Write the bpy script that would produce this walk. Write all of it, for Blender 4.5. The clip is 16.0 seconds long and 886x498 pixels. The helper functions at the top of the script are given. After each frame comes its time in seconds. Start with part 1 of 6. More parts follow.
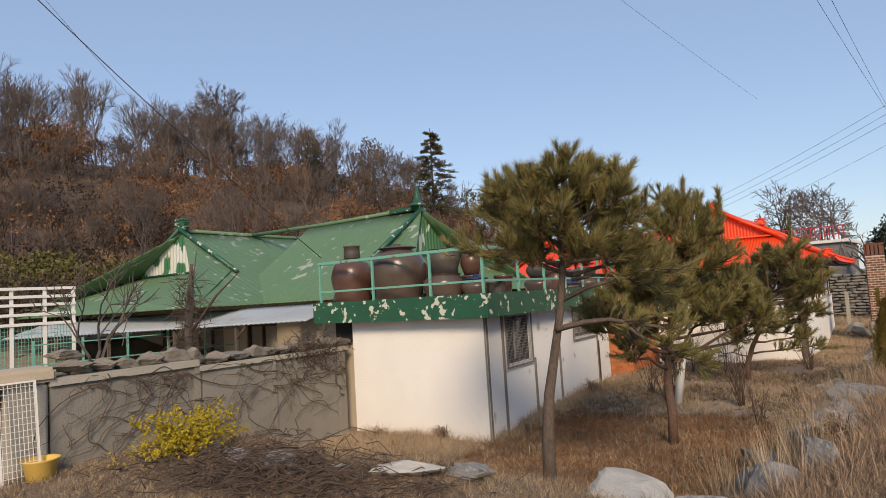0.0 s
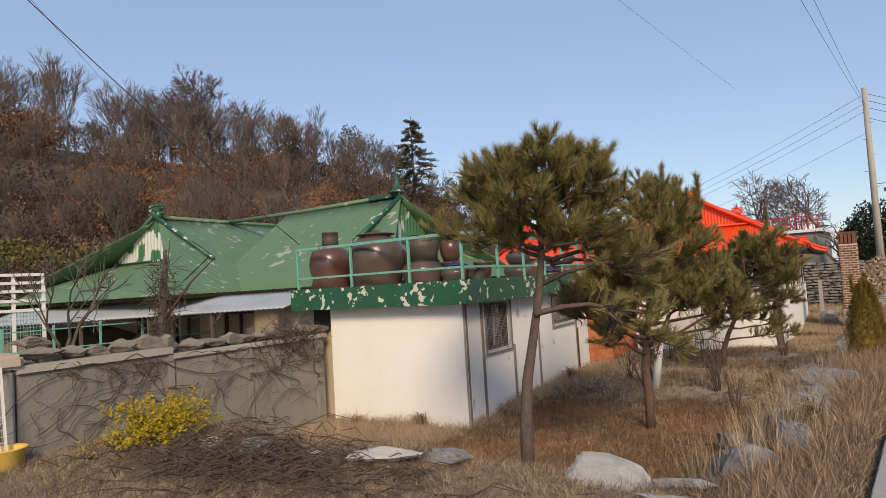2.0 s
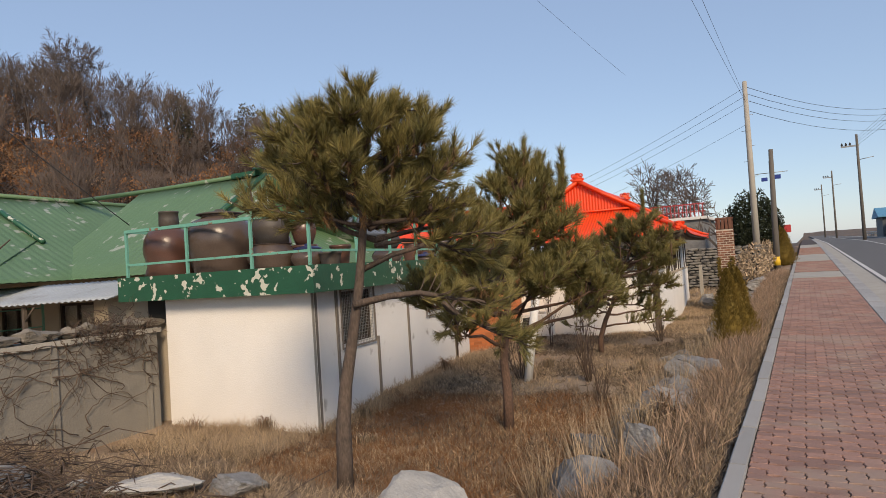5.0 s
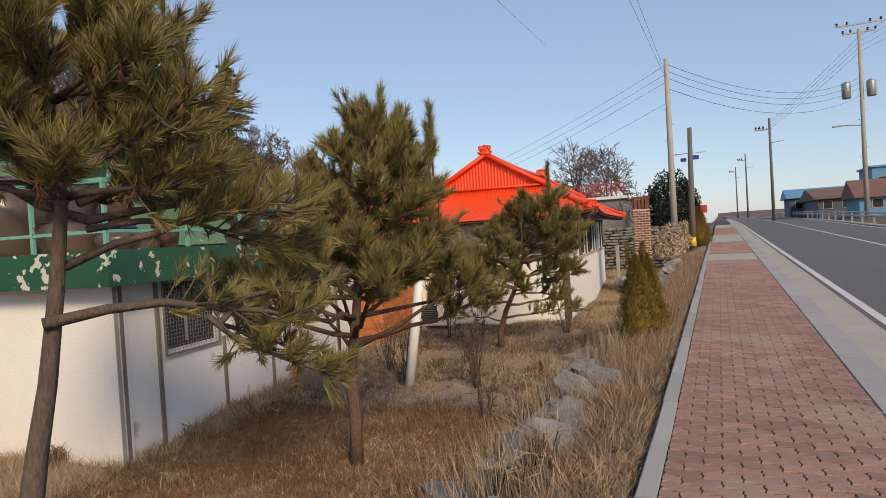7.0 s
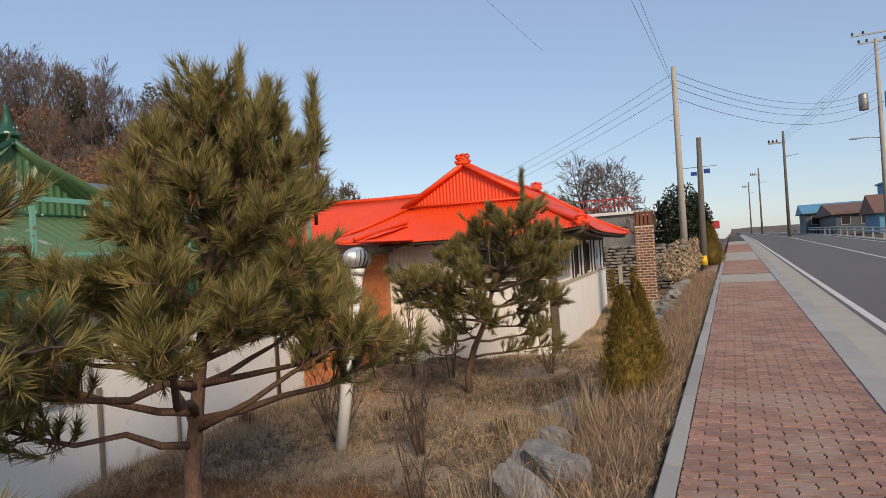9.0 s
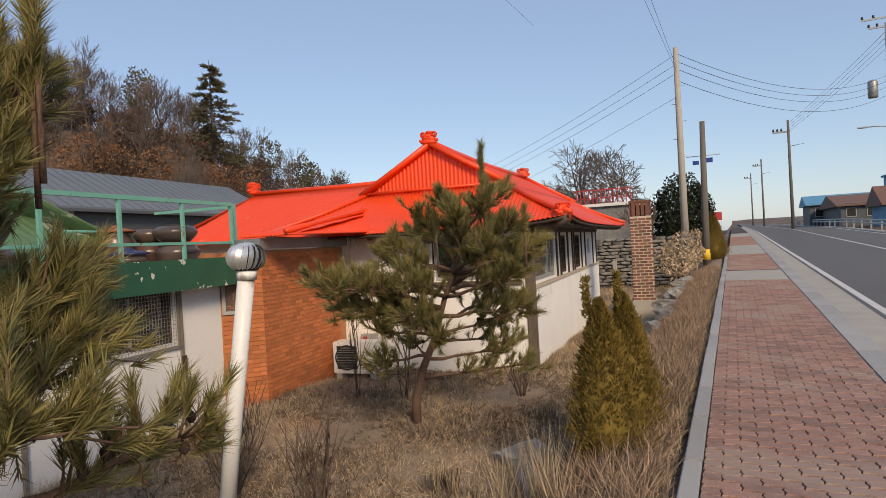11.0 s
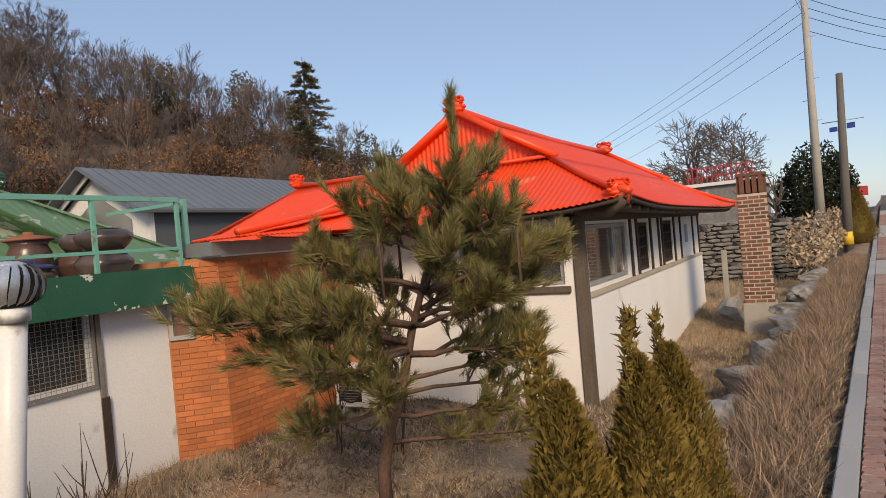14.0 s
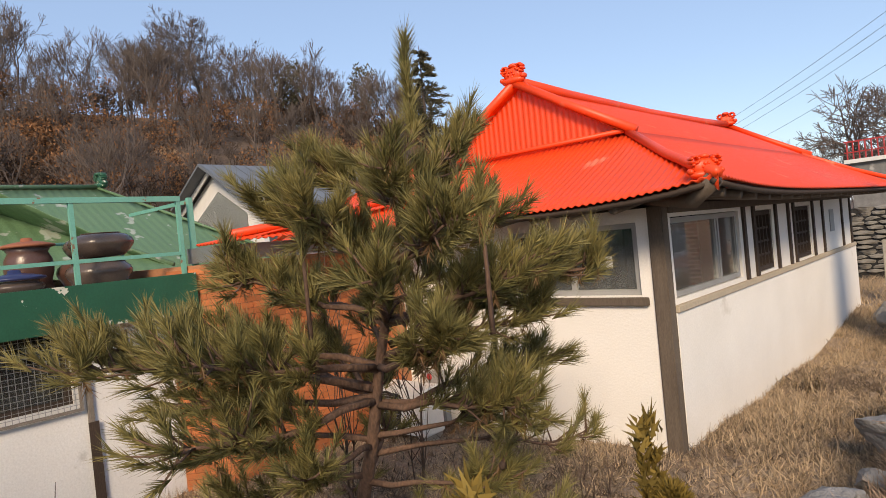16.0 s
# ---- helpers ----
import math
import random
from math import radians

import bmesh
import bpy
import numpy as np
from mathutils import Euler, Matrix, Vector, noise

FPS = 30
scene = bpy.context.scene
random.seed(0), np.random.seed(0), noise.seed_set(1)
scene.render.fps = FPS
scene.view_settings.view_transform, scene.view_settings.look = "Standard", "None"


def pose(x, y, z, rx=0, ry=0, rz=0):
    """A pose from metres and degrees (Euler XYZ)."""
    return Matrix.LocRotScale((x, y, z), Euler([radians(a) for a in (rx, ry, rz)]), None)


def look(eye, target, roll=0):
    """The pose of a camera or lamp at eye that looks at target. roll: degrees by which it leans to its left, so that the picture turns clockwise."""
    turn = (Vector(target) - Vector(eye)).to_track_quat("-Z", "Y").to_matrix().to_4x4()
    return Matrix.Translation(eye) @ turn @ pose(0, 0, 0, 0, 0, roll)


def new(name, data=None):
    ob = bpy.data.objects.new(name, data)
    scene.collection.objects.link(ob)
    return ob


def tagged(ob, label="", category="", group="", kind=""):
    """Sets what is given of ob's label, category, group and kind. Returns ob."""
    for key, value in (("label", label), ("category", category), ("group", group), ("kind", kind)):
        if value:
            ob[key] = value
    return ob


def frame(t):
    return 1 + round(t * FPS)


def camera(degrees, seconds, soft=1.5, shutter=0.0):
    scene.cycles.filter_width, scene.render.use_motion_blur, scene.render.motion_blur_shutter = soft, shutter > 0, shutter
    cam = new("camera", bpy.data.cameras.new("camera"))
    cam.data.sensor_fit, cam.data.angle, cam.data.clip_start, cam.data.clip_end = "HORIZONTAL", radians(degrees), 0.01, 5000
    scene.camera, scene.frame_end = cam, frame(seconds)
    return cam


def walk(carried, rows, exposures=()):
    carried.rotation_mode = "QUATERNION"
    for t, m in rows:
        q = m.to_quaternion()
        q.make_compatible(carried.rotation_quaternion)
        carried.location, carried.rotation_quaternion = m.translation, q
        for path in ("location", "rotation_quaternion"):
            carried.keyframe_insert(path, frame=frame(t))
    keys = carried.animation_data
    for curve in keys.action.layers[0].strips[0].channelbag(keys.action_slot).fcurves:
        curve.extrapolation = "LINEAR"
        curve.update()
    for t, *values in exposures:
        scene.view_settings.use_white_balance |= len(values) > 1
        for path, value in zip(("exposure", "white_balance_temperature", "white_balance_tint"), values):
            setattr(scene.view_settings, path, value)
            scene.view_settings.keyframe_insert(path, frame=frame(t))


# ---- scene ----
cam = camera(71.2, 16.0, 0.8)
PATH = [
    (0, (-0.021, -0.229, 1.651), (-1.305, 1.297, 1.801), -3.5),
    (0.5, (-0.006, -0.234, 1.61), (-1.284, 1.3, 1.73), -3.3),
    (1, (-0.003, -0.217, 1.61), (-1.271, 1.326, 1.718), -3.2),
    (1.5, (-0.002, -0.212, 1.629), (-1.271, 1.33, 1.728), -3.2),
    (2, (-0.059, -0.142, 1.6), (-1.298, 1.423, 1.712), -3.5),
    (2.5, (-0.025, -0.104, 1.563), (-1.173, 1.532, 1.629), -4.2),
    (3, (0.07, 0.103, 1.608), (-1.063, 1.75, 1.634), -4.8),
    (3.2, (0.133, 0.149, 1.606), (-1.007, 1.792, 1.635), -4.7),
    (5.3, (-0.003, 1.566, 1.522), (-0.986, 3.307, 1.571), -3.7),
    (5.5, (-0.025, 1.774, 1.527), (-0.989, 3.526, 1.559), -3.9),
    (6, (-0.017, 2.272, 1.532), (-0.899, 4.068, 1.508), -4.5),
    (6.5, (0.017, 2.791, 1.541), (-0.822, 4.606, 1.517), -3.3),
    (7, (-0.005, 3.322, 1.57), (-0.824, 5.147, 1.533), -3.4),
    (7.5, (0.018, 3.905, 1.579), (-0.781, 5.739, 1.56), -3.7),
    (8, (0.003, 4.412, 1.565), (-0.859, 6.216, 1.547), -3.8),
    (8.5, (-0.007, 4.873, 1.615), (-0.862, 6.681, 1.601), -5.0),
    (9, (0.009, 5.423, 1.617), (-0.84, 7.234, 1.635), -3.5),
    (9.5, (-0.051, 5.985, 1.636), (-0.927, 7.783, 1.659), -3.5),
    (10, (-0.09, 6.521, 1.643), (-0.945, 8.329, 1.647), -3.4),
    (10.2, (-0.122, 6.72, 1.636), (-0.98, 8.526, 1.651), -2.7),
    (12.3, (-0.171, 8.703, 1.667), (-1.058, 10.493, 1.573), -5.9),
    (12.5, (-0.188, 8.909, 1.656), (-1.118, 10.677, 1.557), -5.8),
    (13, (-0.215, 9.407, 1.669), (-1.221, 11.134, 1.594), -4.3),
    (13.5, (-0.29, 9.903, 1.693), (-1.327, 11.613, 1.66), -4.9),
    (14, (-0.205, 10.352, 1.672), (-1.367, 11.98, 1.649), -4.9),
    (14.5, (-0.234, 10.831, 1.686), (-1.555, 12.333, 1.652), -4.5),
    (15, (-0.252, 11.247, 1.714), (-1.654, 12.673, 1.676), -6.2),
    (15.5, (-0.219, 11.671, 1.717), (-1.73, 12.982, 1.714), -4.8),
    (16, (-0.333, 12.09, 1.733), (-1.808, 13.441, 1.704), -5.6),
]
walk(cam, [(t, look(eye, target, roll)) for t, eye, target, roll in PATH], [(0.0, 0.36, 7400, 11), (8.0, 0.28, 7500, 11), (13.5, 0.28, 7500, 11), (15.0, 0.46, 7450, 11), (16.0, 0.58, 7400, 11)])

# ---- light and air ----
SUN_AZ, SUN_EL = 138.0, 31.0      # compass-like: degrees clockwise from +y, and height
world = bpy.data.worlds.new("sky")
scene.world = world
world.use_nodes = True
wn, wl = world.node_tree.nodes, world.node_tree.links
sky = wn.new("ShaderNodeTexSky")
sky.sky_type, sky.sun_disc = "NISHITA", False
sky.sun_elevation, sky.sun_rotation = radians(SUN_EL), radians(SUN_AZ)
sky.air_density, sky.dust_density, sky.ozone_density = 1.0, 0.5, 2.6
haze = wn.new("ShaderNodeMix")
haze.data_type = "RGBA"
haze.inputs["Factor"].default_value = 0.5
haze.inputs["B"].default_value = (2.3, 3.35, 5.6, 1)
wl.new(sky.outputs["Color"], haze.inputs["A"])
wl.new(haze.outputs["Result"], wn["Background"].inputs["Color"])
wn["Background"].inputs["Strength"].default_value = 0.125
sun = new("sun", bpy.data.lights.new("sun", "SUN"))
sun.data.energy, sun.data.angle, sun.data.color = 2.7, radians(16.0), (1.0, 0.84, 0.66)
_a, _e = radians(SUN_AZ), radians(SUN_EL)
sun_dir = Vector((math.sin(_a) * math.cos(_e), math.cos(_a) * math.cos(_e), math.sin(_e)))
sun.matrix_world = look(sun_dir * 50, (0, 0, 0))


# ---- materials ----
def mat(name, col, rough=0.7, col2=None, scale=6.0, amount=0.5, fine=0.0, fine_scale=80.0, bump=0.0, bump_scale=None,
        metal=0.0, vary=0.0, islands=False, stretch=(1, 1, 1), wear=None, wear_scale=3.0, wear_at=0.62, wear_soft=0.03, spec=0.5, ground=False):
    m = bpy.data.materials.new(name)
    m.use_nodes = True
    n, l = m.node_tree.nodes, m.node_tree.links
    b = n["Principled BSDF"]
    b.inputs["Roughness"].default_value, b.inputs["Metallic"].default_value = rough, metal
    b.inputs["Specular IOR Level"].default_value = spec
    tc, mp = n.new("ShaderNodeTexCoord"), n.new("ShaderNodeMapping")
    mp.inputs["Scale"].default_value = stretch
    l.new(n.new("ShaderNodeNewGeometry").outputs["Position"] if ground else tc.outputs["Object"], mp.inputs["Vector"])

    def nz(sc, detail=4.0):
        t = n.new("ShaderNodeTexNoise")
        t.inputs["Scale"].default_value, t.inputs["Detail"].default_value = sc, detail
        l.new(mp.outputs["Vector"], t.inputs["Vector"])
        return t.outputs["Fac"]

    def ramp(src, a, c):
        r = n.new("ShaderNodeMapRange")
        r.inputs["From Min"].default_value, r.inputs["From Max"].default_value = a, c
        l.new(src, r.inputs["Value"])
        return r.outputs["Result"]

    def mix(fac, a, c, mode="MIX"):
        x = n.new("ShaderNodeMix")
        x.data_type, x.blend_type = "RGBA", mode
        for sock, v in ((x.inputs["Factor"], fac), (x.inputs["A"], a), (x.inputs["B"], c)):
            if isinstance(v, (int, float)):
                sock.default_value = v
            elif isinstance(v, tuple):
                sock.default_value = (*v, 1)
            else:
                l.new(v, sock)
        return x.outputs["Result"]

    out = mix(ramp(nz(scale), 0.5 - 0.5 * amount, 0.5 + 0.5 * amount), col, col2 or tuple(c * 0.75 for c in col))
    if fine:
        g = mix(ramp(nz(fine_scale, 3.0), 0.3, 0.7), (1 - fine,) * 3, (1 + fine,) * 3)
        out = mix(1.0, out, g, "MULTIPLY")
    if vary:
        if islands:
            src = n.new("ShaderNodeNewGeometry").outputs["Random Per Island"]
        else:
            src = n.new("ShaderNodeObjectInfo").outputs["Random"]
        out = mix(1.0, out, mix(src, (1 - vary,) * 3, (1 + vary, 1 + 0.85 * vary, 1 + 0.7 * vary)), "MULTIPLY")
    if wear:
        big = mix(ramp(nz(wear_scale * 0.25, 2.0), 0.35, 0.65), (0.0,) * 3, (0.25,) * 3)
        add = mix(1.0, big, nz(wear_scale, 6.0), "ADD")
        out = mix(ramp(add, wear_at + 0.1, wear_at + 0.1 + wear_soft), out, wear)
    l.new(out, b.inputs["Base Color"])
    if bump:
        bp = n.new("ShaderNodeBump")
        bp.inputs["Strength"].default_value, bp.inputs["Distance"].default_value = bump, 0.02
        l.new(nz(bump_scale or fine_scale, 5.0), bp.inputs["Height"])
        l.new(bp.outputs["Normal"], b.inputs["Normal"])
    return m


M = dict(
    plaster=mat("plaster", (0.85, 0.82, 0.775), 0.85, (0.77, 0.74, 0.695), 1.3, 0.6, 0.04, 60, 0.25, 40, wear=(0.62, 0.58, 0.52), wear_scale=2.2, wear_at=0.78, wear_soft=0.12),
    # Dimmer, cooler copy of plaster with the side's shade in its colour, plus stains.
    plaster_shaded=mat("plaster_shaded", (0.78, 0.77, 0.755), 0.85, (0.69, 0.68, 0.665), 1.3, 0.7, 0.05, 60, 0.25, 40, wear=(0.42, 0.40, 0.37), wear_scale=3.0, wear_at=0.72, wear_soft=0.1),
    green_paint=mat("green_paint", (0.014, 0.070, 0.038), 0.42, (0.02, 0.11, 0.06), 3, 0.8, 0.08, 60, 0.2, 30, wear=(0.55, 0.55, 0.46), wear_scale=9.0, wear_at=0.675, wear_soft=0.015),
    green_roof=mat("green_roof", (0.085, 0.17, 0.082), 0.6, (0.115, 0.20, 0.105), 1.2, 0.9, 0.12, 40, 0.3, 25, wear=(0.30, 0.34, 0.28), wear_scale=4.0, wear_at=0.70, wear_soft=0.05),
    green_gable=mat("green_gable", (0.03, 0.14, 0.06), 0.5, (0.05, 0.17, 0.08), 2, 0.8, 0.1, 50, 0.2, 30, wear=(0.55, 0.57, 0.52), wear_scale=2.6, wear_at=0.52, wear_soft=0.03, stretch=(1, 1, 0.45)),
    green_gable_east=mat("green_gable_east", (0.05, 0.15, 0.07), 0.5, (0.07, 0.18, 0.09), 2, 0.8, 0.1, 50, 0.2, 30, wear=(0.45, 0.5, 0.44), wear_scale=7, wear_at=0.66, wear_soft=0.04, stretch=(1, 1, 0.3)),
    red_roof=mat("red_roof", (0.84, 0.07, 0.012), 0.45, (0.70, 0.055, 0.012), 0.9, 0.8, 0.05, 30, 0.15, 20, wear=(0.75, 0.16, 0.08), wear_scale=3.5, wear_at=0.73, wear_soft=0.08),
    teal=mat("teal_paint", (0.16, 0.42, 0.33), 0.5, (0.12, 0.34, 0.27), 6, 0.8, 0.08, 80, 0.15, 60, wear=(0.22, 0.13, 0.08), wear_scale=14, wear_at=0.72, wear_soft=0.03),
    onggi=mat("onggi_glaze", (0.075, 0.055, 0.045), 0.26, (0.11, 0.08, 0.065), 3.5, 0.8, 0.1, 60, 0.12, 30),
    onggi_red=mat("onggi_red", (0.12, 0.055, 0.04), 0.3, (0.075, 0.045, 0.036), 3.5, 0.8, 0.1, 60, 0.12, 30),
    onggi_matt=mat("onggi_matt", (0.055, 0.045, 0.038), 0.55, (0.085, 0.07, 0.058), 4, 0.8, 0.1, 60, 0.15, 30),
    concrete=mat("concrete", (0.42, 0.39, 0.34), 0.9, (0.30, 0.28, 0.24), 1.6, 0.8, 0.12, 70, 0.4, 45),
    old_wall=mat("old_wall", (0.27, 0.25, 0.215), 0.92, (0.17, 0.158, 0.14), 1.0, 0.9, 0.14, 50, 0.5, 30, wear=(0.13, 0.12, 0.11), wear_scale=1.6, wear_at=0.66, wear_soft=0.2),
    rock=mat("rock", (0.30, 0.295, 0.285), 0.88, (0.13, 0.13, 0.13), 3.0, 0.8, 0.2, 40, 0.8, 14, vary=0.18, wear=(0.42, 0.41, 0.39), wear_scale=2.5, wear_at=0.68, wear_soft=0.15),
    white_rock=mat("white_rock", (0.52, 0.50, 0.46), 0.88, (0.30, 0.295, 0.28), 2.5, 0.8, 0.15, 40, 0.8, 14, vary=0.15),
    brick=mat("annex_brick", (0.50, 0.165, 0.055), 0.85, (0.42, 0.13, 0.05), 8, 0.8, 0.1, 90, 0.3, 70, vary=0.22),
    brick_dark=mat("chimney_brick", (0.24, 0.105, 0.065), 0.85, (0.13, 0.06, 0.042), 7, 0.8, 0.15, 90, 0.4, 70, vary=0.35),
    mortar=mat("mortar", (0.52, 0.45, 0.36), 0.92, (0.42, 0.36, 0.29), 10, 0.7, 0.1, 90, 0.4, 70),
    mortar_orange=mat("mortar_orange", (0.42, 0.19, 0.09), 0.92, (0.36, 0.16, 0.08), 10, 0.7, 0.1, 90, 0.4, 70),
    paver=mat("paver", (0.34, 0.19, 0.15), 0.85, (0.235, 0.148, 0.122), 1.6, 0.9, 0.25, 110, 0.4, 90, vary=0.22, wear=(0.32, 0.22, 0.175), wear_scale=1.3, wear_at=0.56, wear_soft=0.12, ground=True),
    joint=mat("joint_sand", (0.075, 0.05, 0.04), 0.95, (0.045, 0.032, 0.027), 6, 0.8, 0.2, 90),
    kerb=mat("granite_kerb", (0.36, 0.355, 0.345), 0.85, (0.28, 0.275, 0.265), 2, 0.8, 0.22, 160, 0.2, 90, vary=0.1),
    asphalt=mat("asphalt", (0.125, 0.12, 0.117), 0.9, (0.09, 0.088, 0.086), 0.35, 0.8, 0.25, 130, 0.3, 90, stretch=(1, 0.12, 1)),
    line=mat("road_line", (0.62, 0.61, 0.58), 0.8, (0.45, 0.44, 0.42), 5, 0.8, 0.1, 60),
    wood=mat("weathered_wood", (0.16, 0.125, 0.095), 0.85, (0.085, 0.063, 0.047), 4, 0.9, 0.2, 40, 0.4, 30, stretch=(6, 6, 0.6)),
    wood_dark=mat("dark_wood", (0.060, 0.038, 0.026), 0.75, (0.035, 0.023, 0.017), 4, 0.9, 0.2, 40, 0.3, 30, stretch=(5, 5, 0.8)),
    post=mat("rusty_post", (0.24, 0.21, 0.18), 0.85, (0.14, 0.12, 0.10), 3, 0.9, 0.2, 40, 0.3, 30, stretch=(4, 4, 0.7)),
    aluminium=mat("window_frame_grey", (0.36, 0.36, 0.35), 0.5, (0.30, 0.30, 0.29), 3, 0.6, 0.05, 50),
    grey_wall=mat("grey_cladding", (0.085, 0.09, 0.095), 0.6, (0.07, 0.075, 0.08), 1, 0.6, 0.05, 30),
    grey_roof=mat("grey_seam_roof", (0.15, 0.165, 0.185), 0.5, (0.12, 0.135, 0.15), 0.8, 0.7, 0.06, 30),
    white_paint=mat("white_paint", (0.74, 0.73, 0.70), 0.6, (0.66, 0.65, 0.62), 4, 0.6, 0.05, 50),
    pvc=mat("white_pipe", (0.76, 0.75, 0.72), 0.45, (0.68, 0.67, 0.64), 3, 0.7, 0.04, 60, wear=(0.36, 0.33, 0.3), wear_scale=6, wear_at=0.75, wear_soft=0.1),
    steel=mat("spun_steel", (0.72, 0.72, 0.72), 0.38, (0.6, 0.6, 0.6), 5, 0.7, 0.1, 60, metal=0.7),
    galv=mat("galvanised", (0.36, 0.37, 0.37), 0.5, (0.26, 0.27, 0.27), 5, 0.7, 0.1, 60, metal=0.6),
    tin=mat("canopy_sheet", (0.40, 0.43, 0.45), 0.5, (0.30, 0.33, 0.35), 1.2, 0.8, 0.1, 40, 0.1, 30, wear=(0.24, 0.24, 0.23), wear_scale=1.8, wear_at=0.68, wear_soft=0.2),
    # Near-black for a fan ring, and for painting shade in rooms, hollows and gaps.
    dark=mat("black_and_shade", (0.018, 0.018, 0.018), 0.9, (0.03, 0.03, 0.03), 3, 0.7),
    soil=mat("soil", (0.37, 0.275, 0.19), 0.97, (0.17, 0.127, 0.092), 1.3, 0.7, 0.3, 45, 0.9, 30, wear=(0.25, 0.12, 0.06), wear_scale=1.1, wear_at=0.64, wear_soft=0.25),
    hill=mat("hill_litter", (0.15, 0.10, 0.068), 0.97, (0.07, 0.053, 0.042), 0.12, 0.9, 0.3, 4, 0.8, 2.0, wear=(0.34, 0.20, 0.10), wear_scale=0.22, wear_at=0.66, wear_soft=0.15),
    bark=mat("pine_bark", (0.13, 0.092, 0.07), 0.95, (0.062, 0.048, 0.04), 14, 0.9, 0.3, 60, 0.9, 30, stretch=(1, 1, 0.35)),
    bark_red=mat("pine_bark_red", (0.17, 0.095, 0.062), 0.95, (0.08, 0.052, 0.04), 14, 0.9, 0.3, 60, 0.9, 30, stretch=(1, 1, 0.4)),
    bark_grey=mat("bare_bark", (0.10, 0.083, 0.072), 0.95, (0.060, 0.051, 0.045), 3, 0.9, 0.2, 30),
    twig=mat("bare_twigs", (0.14, 0.11, 0.095), 0.95, (0.075, 0.062, 0.056), 0.6, 0.9, vary=0.25, islands=True),
    needle=mat("pine_needles", (0.29, 0.24, 0.088), 0.6, (0.085, 0.095, 0.038), 6.0, 0.7, vary=0.45, islands=True, spec=0.3),
    needle_dry=mat("dry_needles", (0.17, 0.095, 0.035), 0.7, (0.12, 0.065, 0.03), 2, 0.9, vary=0.3, islands=True),
    dead_leaf=mat("dead_stalks", (0.26, 0.205, 0.16), 0.95, (0.085, 0.065, 0.05), 1.5, 0.8, vary=0.5, islands=True, spec=0.1),
    cone=mat("pine_cone", (0.065, 0.036, 0.022), 0.85, (0.04, 0.025, 0.018), 20, 0.8, 0.2, 90, 0.5, 60),
    cedar=mat("arborvitae", (0.24, 0.16, 0.035), 0.75, (0.075, 0.062, 0.018), 5.0, 1.0, vary=0.35, islands=True, spec=0.2),
    fir=mat("fir_leaf", (0.13, 0.115, 0.07), 0.8, (0.07, 0.068, 0.042), 1, 0.9, vary=0.3, islands=True, spec=0.2),
    oak_leaf=mat("dead_oak_leaf", (0.27, 0.135, 0.065), 0.85, (0.17, 0.095, 0.055), 0.8, 0.9, vary=0.35, islands=True, spec=0.1),
    shrub=mat("hill_shrub", (0.105, 0.075, 0.058), 0.95, (0.05, 0.04, 0.034), 0.5, 0.9, vary=0.35, islands=True, spec=0.1),
    bamboo=mat("hedge_leaf", (0.15, 0.135, 0.045), 0.85, (0.09, 0.085, 0.035), 0.8, 0.9, vary=0.3, islands=True, spec=0.1),
    straw=mat("dry_grass", (0.52, 0.415, 0.29), 0.9, (0.27, 0.205, 0.145), 2.0, 0.9, vary=0.5, islands=True, spec=0.1),
    rust_grass=mat("rusty_weeds", (0.42, 0.305, 0.22), 0.9, (0.21, 0.148, 0.11), 2.0, 0.7, vary=0.5, islands=True, spec=0.1),
    vine=mat("dry_vine", (0.115, 0.075, 0.052), 0.95, (0.07, 0.05, 0.04), 5, 0.9, 0.2, 60),
    forsythia=mat("forsythia", (0.46, 0.34, 0.03), 0.8, (0.30, 0.25, 0.03), 6, 0.9, vary=0.25, islands=True, spec=0.1),
    pole=mat("concrete_pole", (0.40, 0.37, 0.32), 0.85, (0.31, 0.29, 0.25), 2, 0.8, 0.08, 60),
    wood_pole=mat("tarred_pole", (0.15, 0.135, 0.115), 0.9, (0.10, 0.09, 0.08), 2, 0.8, 0.08, 60, stretch=(4, 4, 0.5)),
    cable=mat("black_cable", (0.03, 0.03, 0.032), 0.7),
    orange_paint=mat("hazard_orange", (0.80, 0.13, 0.02), 0.6, (0.7, 0.1, 0.02), 4, 0.7),
    yellow_paint=mat("hazard_yellow", (0.75, 0.48, 0.03), 0.6, (0.65, 0.4, 0.03), 4, 0.7),
    blue_paint=mat("sky_blue_wall", (0.10, 0.30, 0.46), 0.7, (0.08, 0.24, 0.38), 1, 0.8, 0.08, 20),
    navy=mat("sign_blue", (0.02, 0.05, 0.28), 0.5),
    rust_roof=mat("rusted_sheet", (0.20, 0.105, 0.075), 0.8, (0.13, 0.075, 0.06), 1, 0.9, 0.15, 20),
    slate=mat("dark_sheet", (0.085, 0.10, 0.115), 0.7, (0.06, 0.075, 0.085), 0.7, 0.9, 0.1, 20),
    beige=mat("beige_plaster", (0.50, 0.42, 0.32), 0.88, (0.40, 0.34, 0.26), 1.2, 0.8, 0.08, 50, 0.2, 40),
    yellow_plastic=mat("yellow_plastic", (0.72, 0.48, 0.12), 0.45, (0.62, 0.4, 0.1), 4, 0.7, 0.05, 50),
    blue_glaze=mat("blue_lid", (0.025, 0.032, 0.10), 0.3, (0.035, 0.045, 0.13), 4, 0.7),
    terracotta=mat("terracotta_lid", (0.30, 0.10, 0.045), 0.7, (0.24, 0.08, 0.04), 5, 0.7, 0.08, 50),
